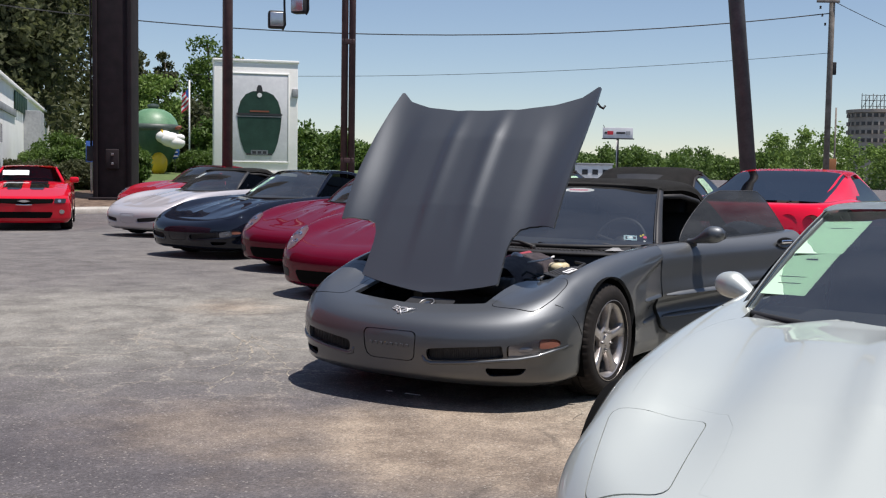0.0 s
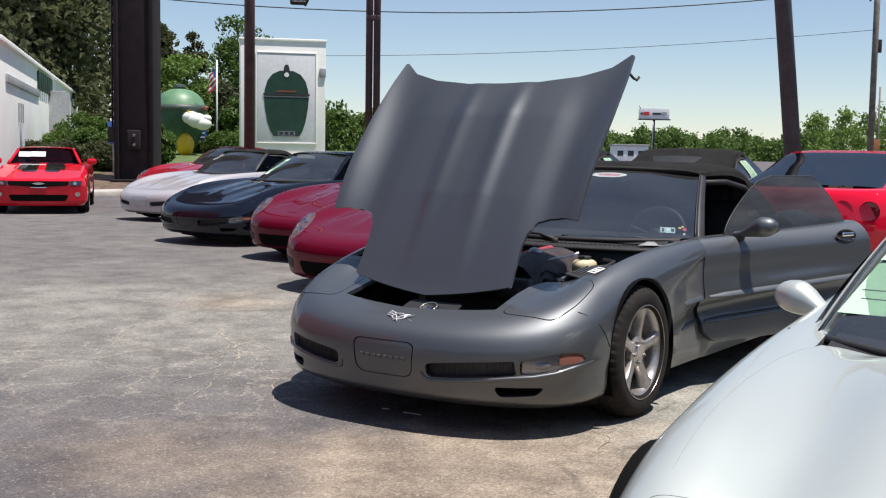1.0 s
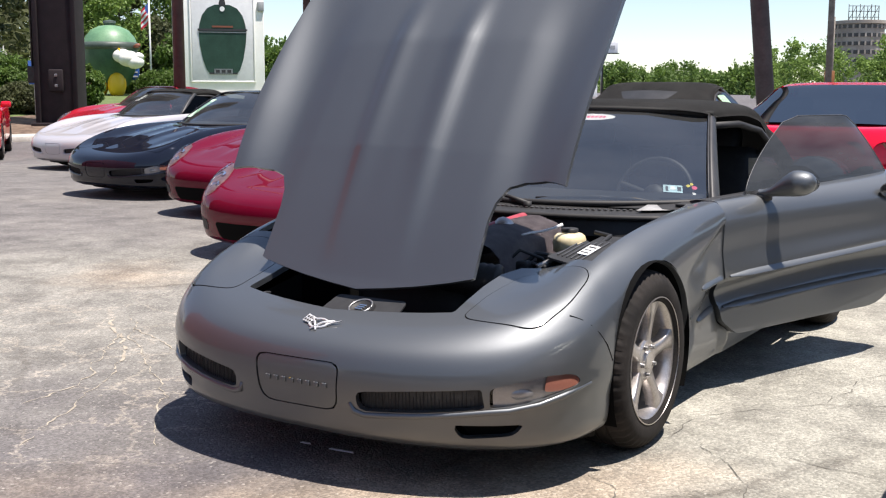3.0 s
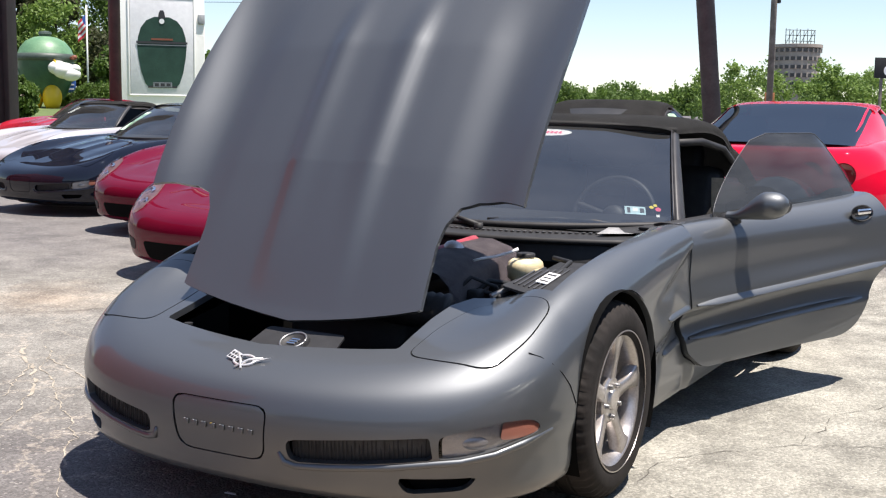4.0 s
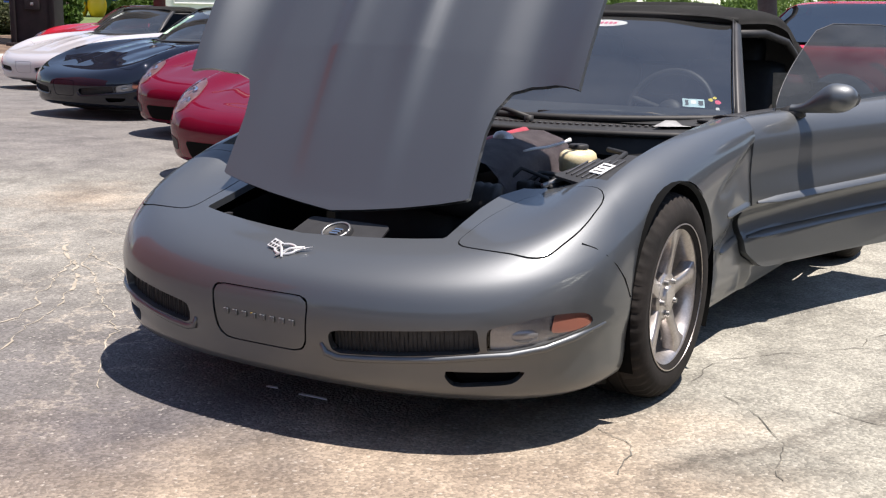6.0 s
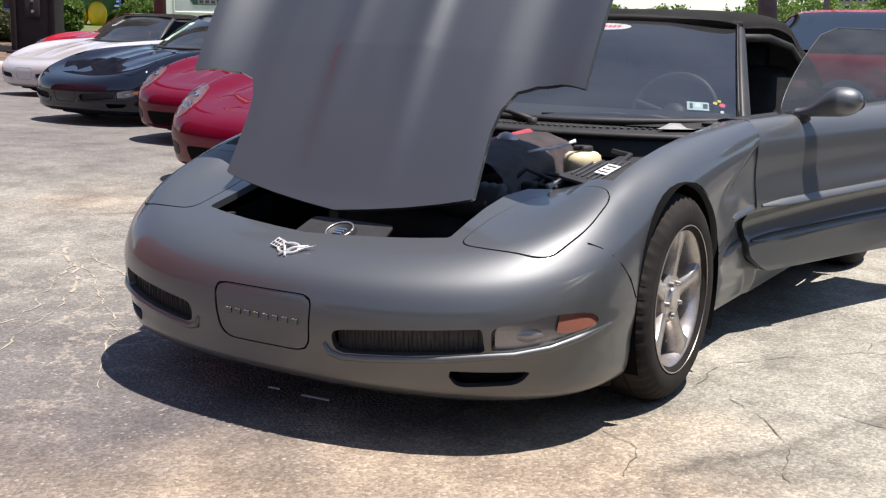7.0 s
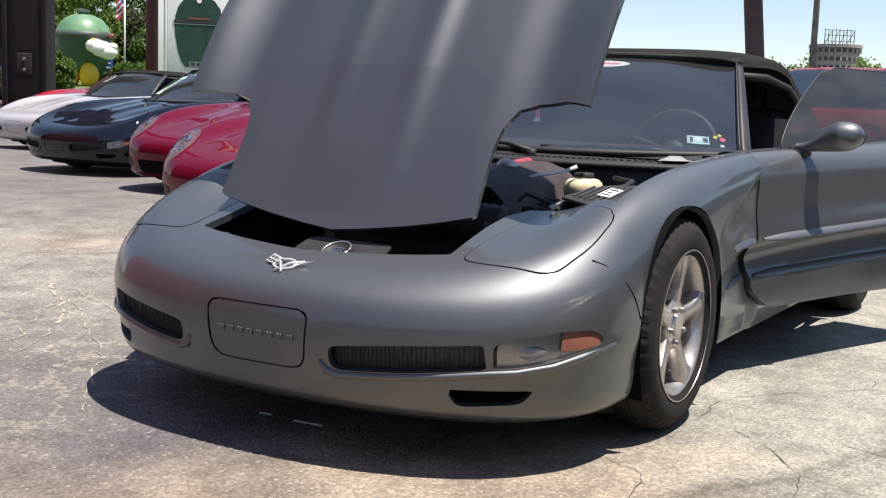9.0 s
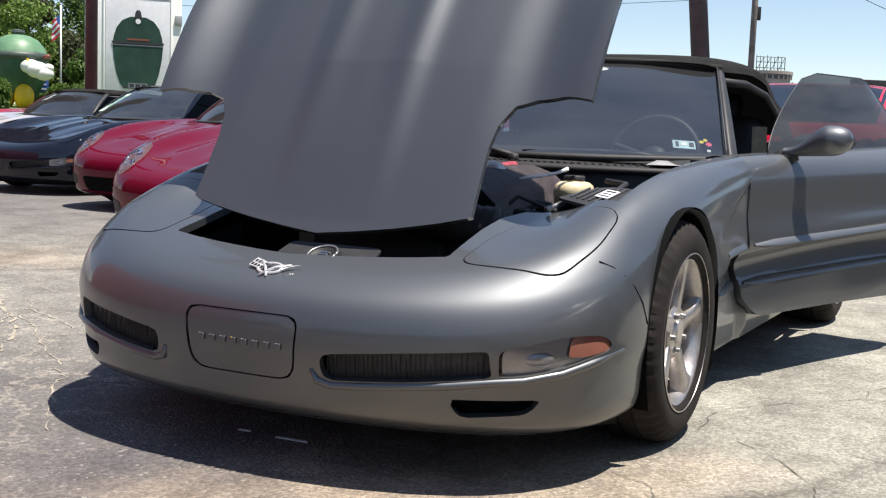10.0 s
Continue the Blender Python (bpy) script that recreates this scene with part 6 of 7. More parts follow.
def hang(a, b, sag, n=28):
    return [tuple(Vector(a).lerp(Vector(b), t) - Vector((0, 0, 4 * sag * t * (1 - t)))) for t in np.linspace(0, 1, n)]


top = on_ground(45, 15.0)
near_end, far_end = on_ground(45, -30), on_ground(60, -40)
wire("wire", hang((near_end.x, near_end.y, 9.6), (top.x, top.y, 7.75), 1.9), 0.022)
wire("wire", hang((far_end.x, far_end.y, 8.2), (top.x, top.y, 6.2), 1.6), 0.010)
wire("wire", hang((top.x, top.y, 8.3), tuple(on_ground(60, 40) + Vector((0, 0, 5.5))), 1.2), 0.014)


def pylon_sign():
    """White box sign with a printed poster of a green kettle-shaped grill."""
    c = thing("pylon_sign", lane_pose(42.0, -7.1, -0.08, 14), "white pylon with a poster of a green egg-shaped grill", "sign")
    part("case", box(3.05, 0.9, 4.35, 0.03, (0, 0, 2.18)), "stucco", c)
    part("cap", box(3.13, 0.98, 0.10, 0.02, (0, 0, 4.38)), "stucco", c)
    part("plinth", box(3.3, 1.1, 0.35, 0.03, (0, 0, 0.17)), "kerb", c)
    po = part("poster", box(2.05, 0.03, 3.15, 0.005, (0.12, -0.47, 2.30)), "poster", c, "pale poster sheet")
    for x in (-0.95, 1.18):
        part("poster_edge", box(0.05, 0.05, 3.22, 0.01, (x, -0.475, 2.30)), "stucco", c)
    for z in (0.70, 3.92):
        part("poster_edge", box(2.18, 0.05, 0.05, 0.01, (0.12, -0.475, z)), "stucco", c)
    prof = [(0.44, 0.95), (0.56, 1.10), (0.68, 1.45), (0.77, 1.95), (0.80, 2.32), (0.79, 2.42), (0.77, 2.62), (0.68, 2.92), (0.50, 3.16), (0.24, 3.28)]
    out = [(0.12 + x, z) for x, z in prof] + [(0.12 - x, z) for x, z in prof[::-1]]
    g_ = part("printed_grill", plate(out, 0.012, "y"), "green_print", po, "printed dark green grill body")
    g_.location = (0, -0.50, 0)
    for z, w, h, mt in ((2.44, 1.66, 0.07, "ink"), (2.36, 1.62, 0.03, "steel"), (0.98, 0.95, 0.06, "ink")):
        part("printed_band", box(w, 0.012, h, 0, (0.12, -0.508, z)), mt, po)
    part("printed_handle", box(0.70, 0.012, 0.06, 0, (0.12, -0.516, 2.55)), "red_wood", po)
    part("printed_cap", plate([(0.0, 3.24), (0.24, 3.24), (0.21, 3.42), (0.17, 3.50), (0.07, 3.50), (0.03, 3.42)], 0.012, "y"), "ink", po).location = (0, -0.508, 0)
    part("printed_dial", lathe([(0.0, 0.0), (0.085, 0.0)], 20), "white_paper", po).matrix_local = pose(0.12, -0.516, 3.14, 90, 0, 0)
    part("printed_vent", box(0.62, 0.012, 0.17, 0, (0.12, -0.516, 1.05)), "steel", po)
    for k in range(3):
        part("vent_bar", box(0.13, 0.012, 0.10, 0, (-0.07 + 0.19 * k, -0.522, 1.05)), "ink", po)
    part("side_box", box(0.22, 0.2, 0.32, 0.02, (1.42, -0.42, 3.25)), "grey_wall", c)


M["red_wood"] = material("red_brown_print", (0.22, 0.07, 0.04), 0.5)
pylon_sign()


def egg_balloon():
    """Plain inflated egg with a banded lid."""
    c = thing("egg_balloon", lane_pose(45.0, -11.65), "large green inflated egg with a pale green lid and yellow feet", "balloon")
    prof = [(0.0, 0.22), (0.42, 0.24), (0.66, 0.45), (0.88, 0.95), (0.98, 1.45), (0.99, 1.72)]
    part("shell", lathe(prof, 32), "egg_green", c)
    part("band", lathe([(0.97, 1.70), (1.06, 1.74), (1.08, 1.83), (1.05, 1.95), (0.95, 1.98)], 32), "grey_green", c)
    part("lid", lathe([(0.97, 1.95), (0.88, 2.18), (0.68, 2.42), (0.40, 2.56), (0.18, 2.60)], 32), "egg_lid", c)
    part("chimney_cap", lathe([(0.19, 2.57), (0.21, 2.66), (0.24, 2.68), (0.22, 2.76), (0.0, 2.80)], 20), "grey_green", c)
    for sx, mt in ((0.35, "balloon_yellow"), (-0.3, "balloon_yellow")):
        f = bmesh.new()
        bmesh.ops.create_uvsphere(f, u_segments=20, v_segments=12, radius=0.38, matrix=Matrix.Translation((sx, -0.55, 0.42)) @ Matrix.Diagonal((0.85, 1.2, 1.3, 1)))
        part("foot", f, mt, c)
    for i, (x, y, z, r) in enumerate(((0.66, -0.86, 1.46, 0.30), (0.90, -0.92, 1.36, 0.34), (1.14, -0.95, 1.24, 0.29), (1.28, -0.95, 1.44, 0.17))):
        f = bmesh.new()
        bmesh.ops.create_uvsphere(f, u_segments=18, v_segments=12, radius=r, matrix=Matrix.Translation((x, y, z)) @ Matrix.Diagonal((1.15, 1.0, 0.85, 1)))
        part("side_lobe", f, "balloon_white", c)
    f = lathe([(0.24, -0.05), (0.30, 0.0), (0.24, 0.05)], 20)
    part("lobe_band", f, "balloon_yellow", c).matrix_local = pose(0.62, -0.84, 1.48, 0, 70, 20)
    f = bmesh.new()
    bmesh.ops.create_uvsphere(f, u_segments=16, v_segments=10, radius=0.2, matrix=Matrix.Translation((-1.0, -0.3, 1.25)))
    part("side_lobe", f, "balloon_white", c)
    part("knob", tube([(0.98, -0.4, 1.82), (1.12, -0.5, 1.84), (1.22, -0.55, 1.86)], [0.05, 0.08, 0.07], 10), "red_wood", c)


M["grey_green"] = grained("grey_green_vinyl", (0.045, 0.065, 0.055), (0.08, 0.105, 0.09), 0.5, 2, 0.1)
egg_balloon()

fp = light_pole("flagpole", 48.0, -10.9, 0.07, 3.9, "stucco", "white flagpole with a limp striped flag")
for k in range(7):
    rows = [[(-0.02 - 0.30 * u, -0.05 + 0.05 * math.sin(6 * u + k), 3.55 - 0.11 * k - 0.11 * v - 0.30 * u) for v in (0, 1)] for u in np.linspace(0, 1, 6)]
    part("flag_stripe", grid_mesh(rows), "red_print" if k % 2 == 0 else "white_paper", fp)
part("flag_canton", grid_mesh([[(-0.02 - 0.13 * u, -0.075 + 0.02 * u, 3.56 - 0.40 * v - 0.13 * u) for v in (0, 1)] for u in np.linspace(0, 1, 4)]), "blue_sign", fp)

for d, s, h in ((33.0, -10.35, 1.35), (46.0, -11.0, 1.0)):
    bs = thing("small_sign", lane_pose(d, s), "small blue and white sign on a short post", "sign", "small blue signs")
    part("post", box(0.05, 0.05, h, 0.008, (0, 0, h / 2)), "steel", bs)
    part("board", box(0.30, 0.03, 0.62, 0.006, (0, -0.03, h - 0.1)), "blue_sign", bs)
    for k in range(3):
        part("sign_bar", box(0.18, 0.008, 0.05, 0, (0, -0.05, h - 0.28 + 0.16 * k)), "white_paper", bs)

def roadside_sign():
    """Dark board on two posts, with a white rounded shape."""
    c = thing("roadside_sign", pose(-5.85, 56.2, 0, 0, 0, TURN), "dark board with white rounded shapes on two posts", "sign")
    part("board", box(2.6, 0.10, 1.0, 0.02, (0, 0, 3.55)), "trim", c)
    for x in (-0.9, 0.9):
        part("post", box(0.12, 0.12, 3.2, 0.01, (x, 0.09, 1.6)), "wood", c)
    for x, r in ((-0.62, 0.25), (-0.25, 0.30), (0.15, 0.30)):
        part("white_shape", lathe([(0.0, 0.02), (r, 0.02), (r, 0.0)], 24), "white_paper", c).matrix_local = pose(x, -0.055, 3.42, 90, 0, 0)


roadside_sign()


def sun_slivers():
    """Two pale slivers on the asphalt under the nose, in place of sun through gaps."""
    for x, w in ((-0.19, 0.045), (-0.025, 0.105)):
        # white plate imitates a spot of sunlight
        s = part("sun_sliver", plate([(-w / 2, -0.006), (w / 2, -0.004), (w / 2 - 0.008, 0.006), (-w / 2 + 0.004, 0.005)], 0.003, "z"), "white_paper")
        s.matrix_world = pose(x, -0.645, 0.0, 0, 0, 3)
        tagged(s, "pale sliver standing for a sun spot on shaded asphalt", "litter", "slivers of litter")


sun_slivers()

# ---- buildings ----
def showroom():
    c = thing("showroom", lane_pose(31.5, -12.5, -0.2, 16.5), "long white flat-roofed building with a grey pier", "building")
    part("wall", box(9, 34, 3.75, 0.02, (-4.6, 14.0, 1.87)), "stucco", c)
    part("parapet", box(9.2, 34.2, 0.14, 0.02, (-4.6, 14.0, 3.80)), "stucco", c)
    part("pier", box(0.7, 2.4, 3.2, 0.02, (0.15, 12.5, 1.6)), "grey_wall", c)
    part("band", box(0.06, 9.0, 0.22, 0.01, (-0.07, 2.8, 2.9)), "grey_wall", c)
    for k in range(7):
        part("letter_bar", box(0.05, 0.55, 0.62, 0.01, (-0.05, 7.2 + 0.8 * k, 3.35)), "green_print", c)
    for k in range(3):
        part("wall_slot", box(0.03, 0.10, 0.55, 0, (-0.08, 1.2 + 0.55 * k, 2.1)), "grey_wall", c)


showroom()


def tower():
    c = thing("round_tower", lane_pose(400, 150.0, 7.0), "distant round concrete tower with a sign frame on its roof", "building")
    part("core", lathe([(0.0, -7.0), (8.2, -7.0), (8.2, 17.5), (0.0, 17.5)], 40), "block", c)
    for k in range(6):
        part("window_band", lathe([(8.3, 1.2 + 2.9 * k), (8.45, 1.25 + 2.9 * k), (8.45, 2.4 + 2.9 * k), (8.3, 2.45 + 2.9 * k)], 40), "dark_window", c)
        for j in range(26):
            a = 2 * math.pi * j / 26
            if math.sin(a) < 0.3:
                part("pier", box(0.55, 0.4, 1.4, 0, (8.5 * math.cos(a), 8.5 * math.sin(a), 1.82 + 2.9 * k)), "block", c)
    part("crown", lathe([(8.2, 17.2), (9.0, 17.3), (9.0, 18.4), (8.2, 18.5), (0, 18.5)], 40), "block", c)
    for k in range(9):
        part("frame_post", tube([(-5.2 + 1.3 * k, -3, 18.4), (-5.2 + 1.3 * k, -3, 24.0 - 0.3 * (k % 3))], 0.13, 6), "trim", c)
    for z in (19.6, 21.6, 23.4):
        part("frame_rail", tube([(-5.4, -3, z), (5.4, -3, z)], 0.11, 6), "trim", c)
    for k in range(4):
        part("frame_brace", tube([(-5.2 + 2.6 * k, -3, 18.5), (-2.6 + 2.6 * k, -3, 23.4)], 0.10, 6), "trim", c)


tower()


def billboard():
    c = thing("billboard", lane_pose(250, 37.7, 3.4), "distant roadside billboard on a single post", "billboard")
    part("post", tube([(0, 0, -3.4), (0, 0, 6.0)], 0.28, 10), "trim", c)
    part("panel", box(6.6, 0.5, 2.3, 0.03, (0, 0, 7.1)), "poster", c)
    part("catwalk", box(7.0, 1.0, 0.22, 0.02, (0, -0.5, 5.8)), "trim", c)
    for x, w, mt in ((-1.7, 1.3, "red_print"), (-2.7, 0.5, "ink"), (0.6, 1.9, "ink"), (2.2, 1.0, "grey_wall")):
        part("printed_bar", box(w, 0.05, 0.8 if mt != "ink" else 0.45, 0, (x, -0.29, 7.1)), mt, c)
    part("lamp_arm", tube([(-3.0, -0.4, 8.2), (-3.4, -1.2, 8.7)], 0.08, 6), "trim", c)


billboard()
light_pole("street_lamp", 240.0, 36.0, 0.22, 8.6, "steel", "thin grey street lamp far off")
shed = thing("far_shed", lane_pose(200, 26.0), "small white building far off", "building")
part("wall", box(6, 5, 3.0, 0.03, (0, 0, 1.5)), "stucco", shed)
part("roof", box(6.4, 5.4, 0.3, 0.03, (0, 0, 3.1)), "grey_wall", shed)
for k in range(3):
    part("window", box(1.0, 0.05, 0.9, 0, (-1.8 + 1.8 * k, -2.52, 1.7)), "dark_window", shed)

# ---- plants ----
def leaf_mesh(name, clumps, per, size, spread, seed, flat=0.6):
    """Many small bent leaves round the given clump centres."""
    rng = np.random.default_rng(seed)
    cs = np.repeat(np.array(clumps, float), per, 0)
    n_ = len(cs)
    pos = cs[:, :3] + rng.normal(0, 1, (n_, 3)) * cs[:, 3:4] * spread * (1, 1, 0.8)
    u_ = rng.normal(0, 1, (n_, 3))
    u_ /= np.linalg.norm(u_, axis=1)[:, None]
    v_ = np.cross(u_, rng.normal(0, 1, (n_, 3)))
    v_ /= np.linalg.norm(v_, axis=1)[:, None]
    w_ = np.cross(u_, v_)
    L = size * rng.uniform(0.6, 1.4, (n_, 1))
    quad = np.stack([pos - u_ * L * 0.5, pos + v_ * L * flat * 0.5 + w_ * L * 0.12, pos + u_ * L * 0.5, pos - v_ * L * flat * 0.5 + w_ * L * 0.12], 1)
    me = bpy.data.meshes.new(name)
    me.from_pydata(quad.reshape(-1, 3).tolist(), [], np.arange(4 * n_).reshape(-1, 4).tolist())
    return me


def crown_clumps(rng, h, w, base, count, kind):
    out = []
    for k in range(count):
        if kind == "pine":
            t = rng.uniform(0, 1)
            z = base + (h - base) * t
            r = w * (1 - t) ** 0.7 * rng.uniform(0.35, 1.0) + 0.15
            a = rng.uniform(0, 2 * math.pi)
            out.append((r * math.cos(a), r * math.sin(a), z - 0.15 * r, 0.34 * w * (1.1 - 0.6 * t)))
        else:
            q = rng.normal(0, 1, 3)
            q = q / np.linalg.norm(q) * rng.uniform(0.55, 1.0)
            out.append((q[0] * w * rng.uniform(0.8, 1.1), q[1] * w, base + (h - base) * (0.5 + 0.5 * q[2]), 0.30 * w))
    return out


def tree(name, d, s, h, w, base, mat, label, seed, kind="round", per=70, count=55, size=0.26):
    rng = np.random.default_rng(seed)
    c = thing(name, lane_pose(d, s, -0.1, seed * 37), label, "tree", "trees behind the lot")
    part("trunk", tube([(0, 0, 0), (0.06 * w, 0.03 * w, h * 0.35), (0.02 * w, -0.04 * w, h * 0.7), (0, 0, h * 0.93)], [0.045 * h * 0.5, 0.016 * h, 0.009 * h, 0.003 * h], 9), "bark", c)
    cl = crown_clumps(rng, h, w, base, count, kind)
    for k in range(0, min(len(cl), 24), 3):
        x, y, z, r = cl[k]
        part("limb", tube([(0.02, 0, max(base * 0.7, z - 0.35 * w)), (x * 0.5, y * 0.5, z - 0.12 * w), (x * 0.9, y * 0.9, z)], [0.010 * h, 0.006 * h, 0.002 * h], 6), "bark", c)
    me = leaf_mesh("crown", cl, per, size, 0.55, seed)
    part("crown", me, mat, c)
    return c


k = 0
for d, s, h, w in ((58, -30.0, 17, 3.6), (64, -27.0, 18, 3.8), (56, -23.6, 16, 3.4), (62, -23.4, 17, 3.6), (55, -20.6, 14, 2.8), (66, -18.6, 7.2, 1.9), (60, -34.0, 17, 3.8), (70, -24.5, 19, 4.2), (72, -31.0, 19, 4.0)):
    k += 1
    tree("pine_tree", d, s, h, w, 2.2, "leaf_dark", "tall dark pine with drooping needle clumps", k, "pine", 120, 84, 0.42)
for d, s, h, w, base_z, mt, kind in ((58, -14.8, 5.5, 1.25, 0.6, "leaf_light", "round"), (66, -16.4, 6.7, 1.35, 1.0, "leaf_dark", "pine"), (64, -13.5, 7.6, 1.55, 0.8, "leaf", "round"), (66, -11.9, 7.0, 1.1, 1.0, "leaf", "round"),
                                     (60, -13.3, 3.6, 1.25, 0.2, "leaf_dark", "round"), (62, -16.9, 4.6, 1.4, 0.4, "leaf", "round"), (70, -15.0, 4.8, 1.7, 0.4, "leaf_dark", "round"), (68, -12.6, 4.4, 1.6, 0.3, "leaf", "round"), (58, -12.0, 2.6, 1.0, 0.1, "leaf", "round")):
    k += 1
    tree("pine_tree" if kind == "pine" else "leafy_tree", d, s, h, w, base_z, mt, "dark young pine among leafy trees" if kind == "pine" else "green leafy tree in full leaf", k, kind, 80, 60, 0.22)


def bush(d, s, h, w, mat, seed, label):
    rng = np.random.default_rng(seed)
    c = thing("bush", lane_pose(d, s, 0.0, seed * 20), label, "bush", "clipped bushes")
    cl = []
    for j in range(110):
        q = rng.normal(0, 1, 3)
        q = q / np.linalg.norm(q) * rng.uniform(0.74, 0.93)
        cl.append((q[0] * w * 0.9, q[1] * w * 0.9, h * (0.5 + 0.48 * q[2]), 0.20 * w))
    part("stem", tube([(0, 0, -0.1), (0, 0.05, h * 0.4), (0.1, 0, h * 0.75)], [0.09, 0.06, 0.02], 8), "bark", c)
    for j in range(0, 18, 3):
        part("branch", tube([(0, 0, h * 0.25), (cl[j][0] * 0.5, cl[j][1] * 0.5, cl[j][2] * 0.75), cl[j][:3]], [0.04, 0.025, 0.008], 6), "bark", c)
    part("leaves", leaf_mesh("leaves", cl, 110, 0.10, 0.5, seed), mat, c)


bush(36, -12.25, 1.66, 1.12, "leaf", 51, "large round clipped green bush")
bush(37.5, -11.2, 1.35, 0.8, "leaf", 52, "round clipped green bush")
for j, (d, s) in enumerate(((34.6, -13.4), (34.4, -12.3), (34.5, -11.3), (34.3, -10.4))):
    bush(d, s, 0.85, 0.75, "leaf_dark", 70 + j, "low dark hedge bush beside brown mulch")
bush(37, -10.15, 1.30, 0.55, "leaf", 53, "dark green clipped bush beside a column")
for j, (d, s, h, w) in enumerate(((46, -10.3, 0.9, 0.7), (46, -9.4, 1.0, 0.8), (47, -11.4, 0.8, 0.7), (40, -14.6, 0.9, 0.8), (47, -8.6, 0.9, 0.7))):
    bush(d, s, h, w, "leaf", 60 + j, "low green hedge bush on the lawn")

# far woods: belts of crowns
rng = np.random.default_rng(7)


def wood_belt(label, mat, count, d_range, s_range, top, clump, per, leaf, seed):
    """Crowns of uneven height; top(u) gives the height along the belt, u from 0 to 1."""
    cl = []
    for j in range(count):
        d, u = rng.uniform(*d_range), rng.uniform(0, 1)
        s = (s_range[0] + (s_range[1] - s_range[0]) * u) * d
        x, y = lane(d, s)
        h, w = top(u) * rng.uniform(0.70, 1.05), clump * rng.uniform(1.2, 2.2)
        for q in range(16):
            a, z = rng.uniform(0, 2 * math.pi), rng.uniform(0.05, 1.0)
            r = w * math.sqrt(max(0.05, 1 - z ** 2.2)) * rng.uniform(0.5, 1.0)
            cl.append((x + r * math.cos(a), y + r * math.sin(a), h * z - 0.3 * clump, clump * 0.6))
    tagged(part("woods", leaf_mesh("woods", cl, per, leaf, 0.6, seed), mat), label, "woods", kind="stuff")


wood_belt("belt of bright green roadside trees", "leaf_light", 110, (130, 170), (0.285, 0.75), lambda u: 7.0 + 0.6 * math.sin(u * 21) + 0.9 * (u > 0.15), 1.1, 40, 0.42, 8)
wood_belt("distant line of green trees on the horizon", "leaf", 260, (330, 440), (-0.10, 0.30), lambda u: 9.6 + 1.4 * math.sin(u * 40 + 1), 2.2, 22, 1.1, 9)
wood_belt("dark green trees beyond the sign", "leaf", 60, (100, 130), (-0.17, -0.062), lambda u: 5.6 - 2.6 * max(0.0, u - 0.62) / 0.38 + 0.5 * math.sin(u * 30), 0.8, 36, 0.42, 10)
# trees all round, out of sight of the lane
cl = []
for j in range(300):
    a = rng.uniform(0, 2 * math.pi)
    r = rng.uniform(60, 90)
    x, y = 3.6 + r * math.cos(a), -5.94 + r * math.sin(a)
    if -0.545 * (x - 3.6) + 0.839 * (y + 5.94) > -5:
        continue
    h = rng.uniform(6, 12)
    for q in range(12):
        cl.append((x + rng.normal(0, 2.5), y + rng.normal(0, 2.5), rng.uniform(0.8, h), 1.4))
wood = part("woods", leaf_mesh("woods", cl, 20, 1.2, 0.6, 11), "leaf")
tagged(wood, "trees along the street behind the lot", "woods", kind="stuff")
# added wall out of view, dark in what the cars reflect
back = part("reflection_wall_south", box(70, 0.4, 4.0, 0.02, (0, 0, 2.0)), "dark_wall")
back.matrix_world = lane_pose(-16, 0, 0)
tagged(back, "added dark grey wall, unseen but for reflections", "wall", kind="structure")
# unseen wall added to give the grey nose and hood a red reflection
west = part("reflection_wall_west", box(16, 0.4, 8.8, 0.02, (0, 0, 4.4)), "brown_wall")
west.matrix_world = pose(-12.9, -5.3, 0, 0, 0, -55)
tagged(west, "added red-brown wall, unseen but for its red reflection", "wall", kind="structure")
# unseen wall added to darken what the open door reflects
we_ = part("reflection_wall_east", box(0.4, 40, 3.2, 0.02, (9.2, 10.0, 1.6)), "dark_wall")
tagged(we_, "added dark grey wall, unseen but for reflections", "wall", kind="structure")


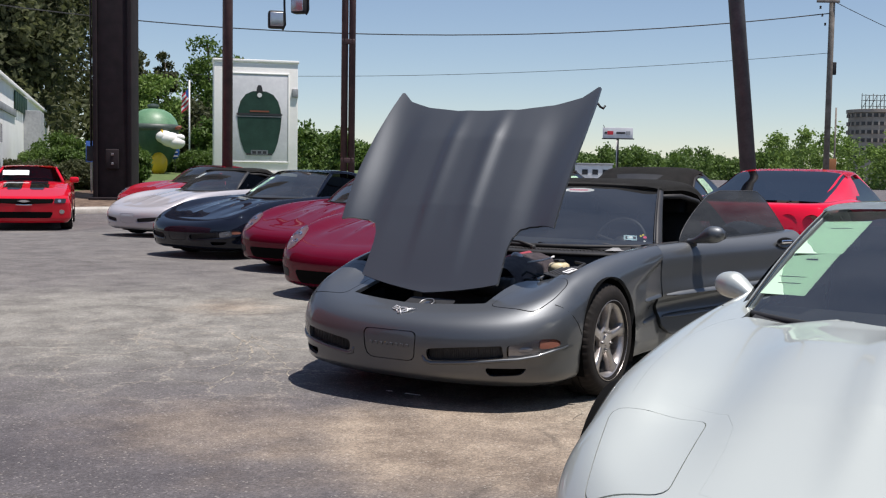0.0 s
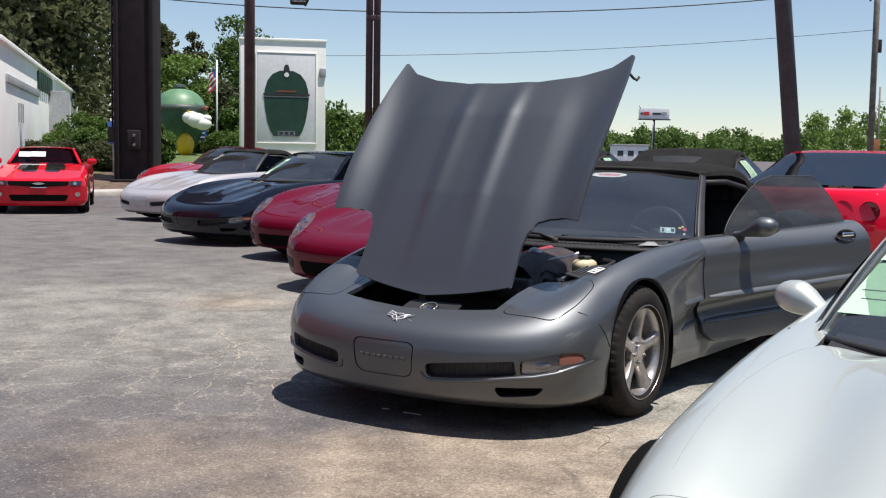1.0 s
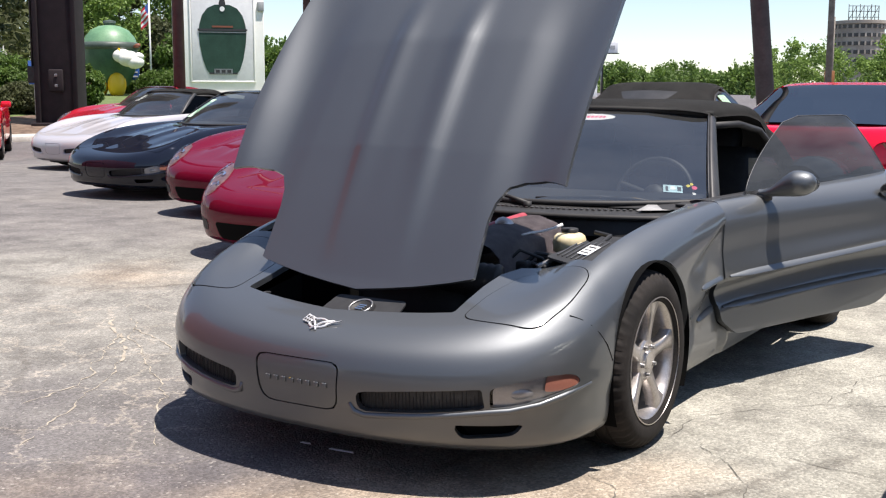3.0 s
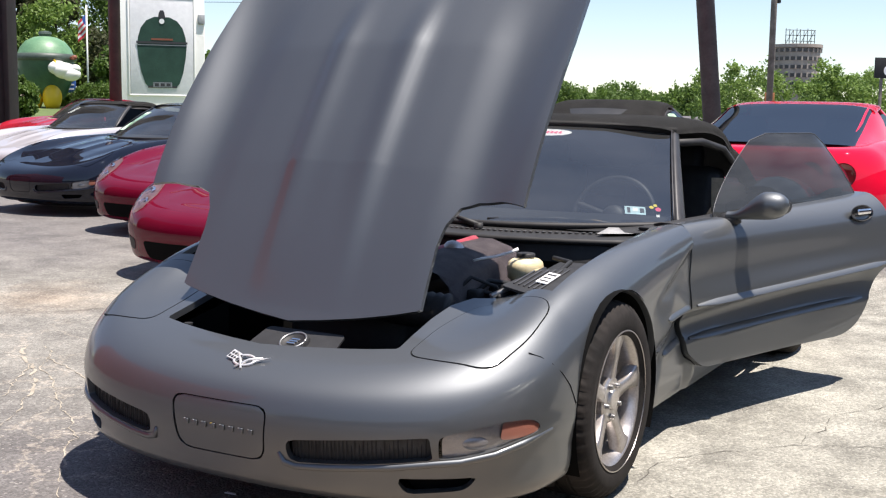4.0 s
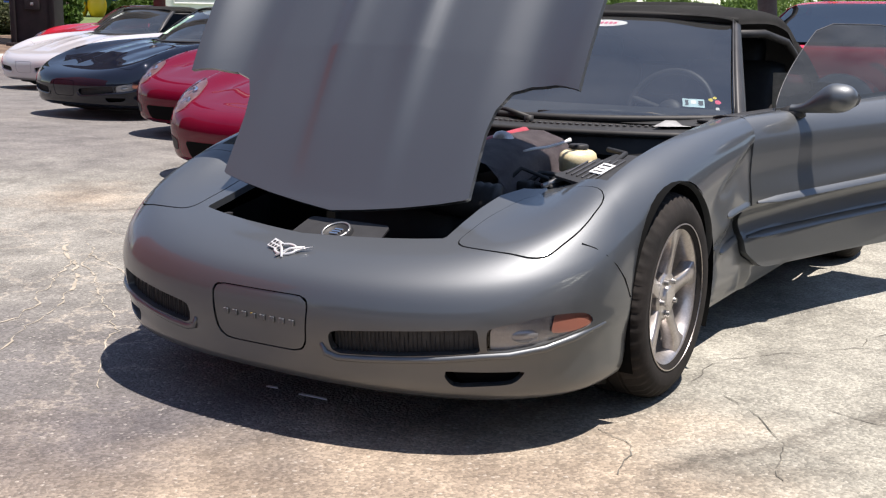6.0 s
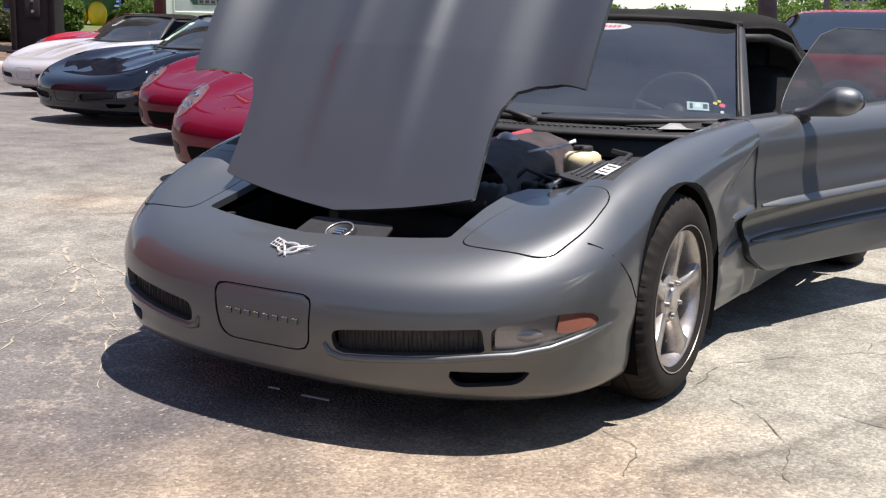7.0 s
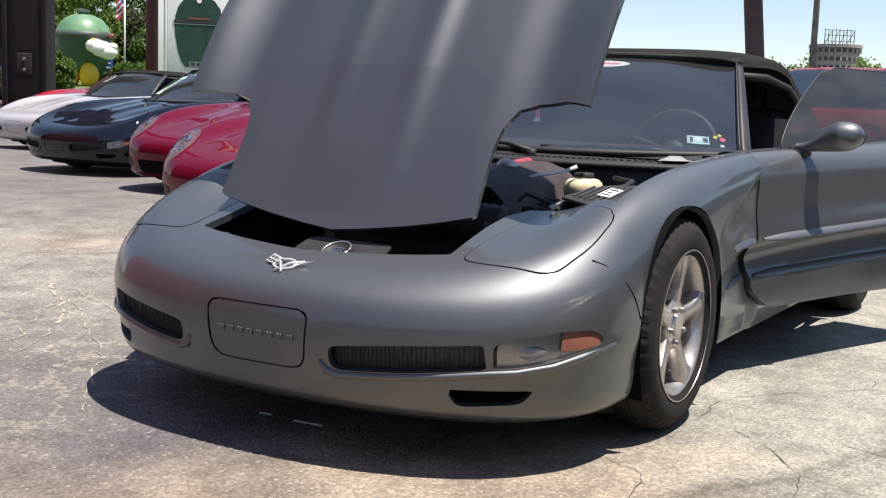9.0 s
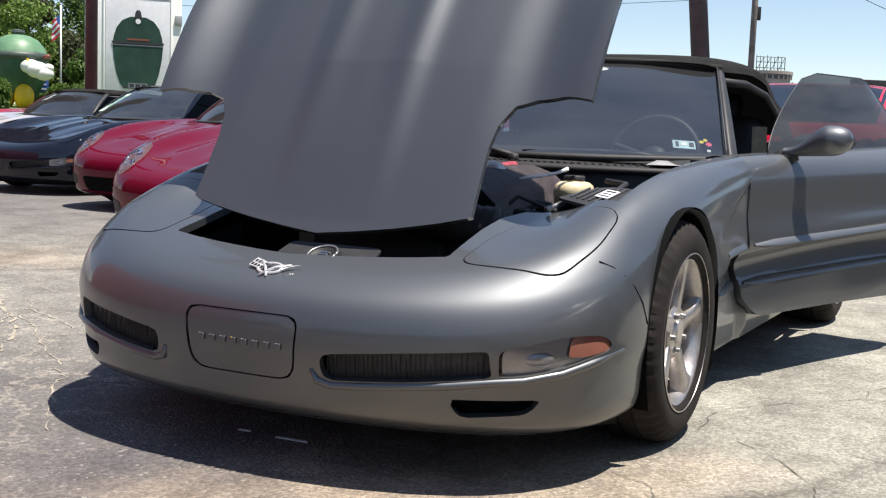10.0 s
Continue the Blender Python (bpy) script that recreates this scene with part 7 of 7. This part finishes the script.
# ---- cracks in the asphalt ----
def crack_lines(lines, seed):
    """Ragged ribbons just proud of the ground."""
    rng = np.random.default_rng(seed)
    bm = bmesh.new()
    for pts, width in lines:
        pts = np.array(pts, float)
        run = np.concatenate([[0], np.cumsum(np.hypot(*np.diff(pts, axis=0).T))])
        s = np.arange(0, run[-1], 0.035)
        c = np.stack([np.interp(s, run, pts[:, 0]), np.interp(s, run, pts[:, 1])], 1)
        wander = np.cumsum(rng.normal(0, 0.010, c.shape), 0)
        c += wander - np.linspace(0, 1, len(c))[:, None] * wander[-1]
        last = None
        for k, (x, y) in enumerate(c):
            t = c[min(k + 1, len(c) - 1)] - c[max(k - 1, 0)]
            t = t / (np.hypot(*t) + 1e-9)
            w = width * rng.uniform(0.15, 1.0) * (0.0 if rng.uniform() < 0.16 else 1.0)
            a, b = bm.verts.new((x - t[1] * w, y + t[0] * w, 0.003)), bm.verts.new((x + t[1] * w, y - t[0] * w, 0.003))
            if last:
                bm.faces.new((last[0], last[1], b, a))
            last = (a, b)
    bmesh.ops.recalc_face_normals(bm, faces=bm.faces)
    return bm


M["crack_fill"] = grained("tan_grit", (0.30, 0.265, 0.21), (0.42, 0.375, 0.305), 0.95, 9, 0.5, 0.003)
M["crack_dark"] = grained("dark_crack", (0.10, 0.095, 0.08), (0.17, 0.16, 0.14), 0.95, 9, 0.5, 0.003)
tagged(part("crack", crack_lines([
    ([(-4.6, 2.4), (-3.62, 1.49), (-3.2, 1.19), (-2.81, 0.84), (-2.21, 0.25), (-1.72, -0.17)], 0.013),
    ([(-2.8, 0.84), (-2.24, 0.45), (-1.77, 0.01), (-1.37, -0.27), (-1.04, -0.52), (-0.62, -0.98)], 0.005),
    ([(-2.21, 0.25), (-1.92, -0.1), (-1.6, -0.44), (-1.5, -0.9)], 0.006),
    ([(-2.24, 0.45), (-2.02, 0.38), (-1.7, 0.19), (-1.5, 0.25)], 0.005),
    ([(-3.2, 1.19), (-3.4, 0.6), (-3.1, 0.1), (-2.6, -0.4)], 0.005),
    ([(-1.72, -0.17), (-1.3, -0.75), (-1.0, -1.3)], 0.005)], 3), "crack_fill"), "tan grit filling cracks in the asphalt", "crack", kind="stuff")
tagged(part("crack", crack_lines([
    ([(1.05, 0.12), (1.12, 0.03), (1.2, -0.07), (1.26, -0.15), (1.33, -0.27), (1.4, -0.5)], 0.0026),
    ([(0.93, 0.15), (0.95, 0.37), (1.0, 0.54), (1.3, 0.9), (1.7, 1.1)], 0.0026),
    ([(0.84, -0.41), (0.93, -0.46), (0.98, -0.52), (1.02, -0.7)], 0.0026),
    ([(1.3, 0.18), (1.4, 0.13), (1.47, 0.1), (1.7, 0.1)], 0.003),
    ([(1.3, 0.9), (1.35, 1.5), (1.7, 2.0)], 0.0026)], 5), "crack_dark"), "fine dark cracks in the pale asphalt", "crack", kind="stuff")
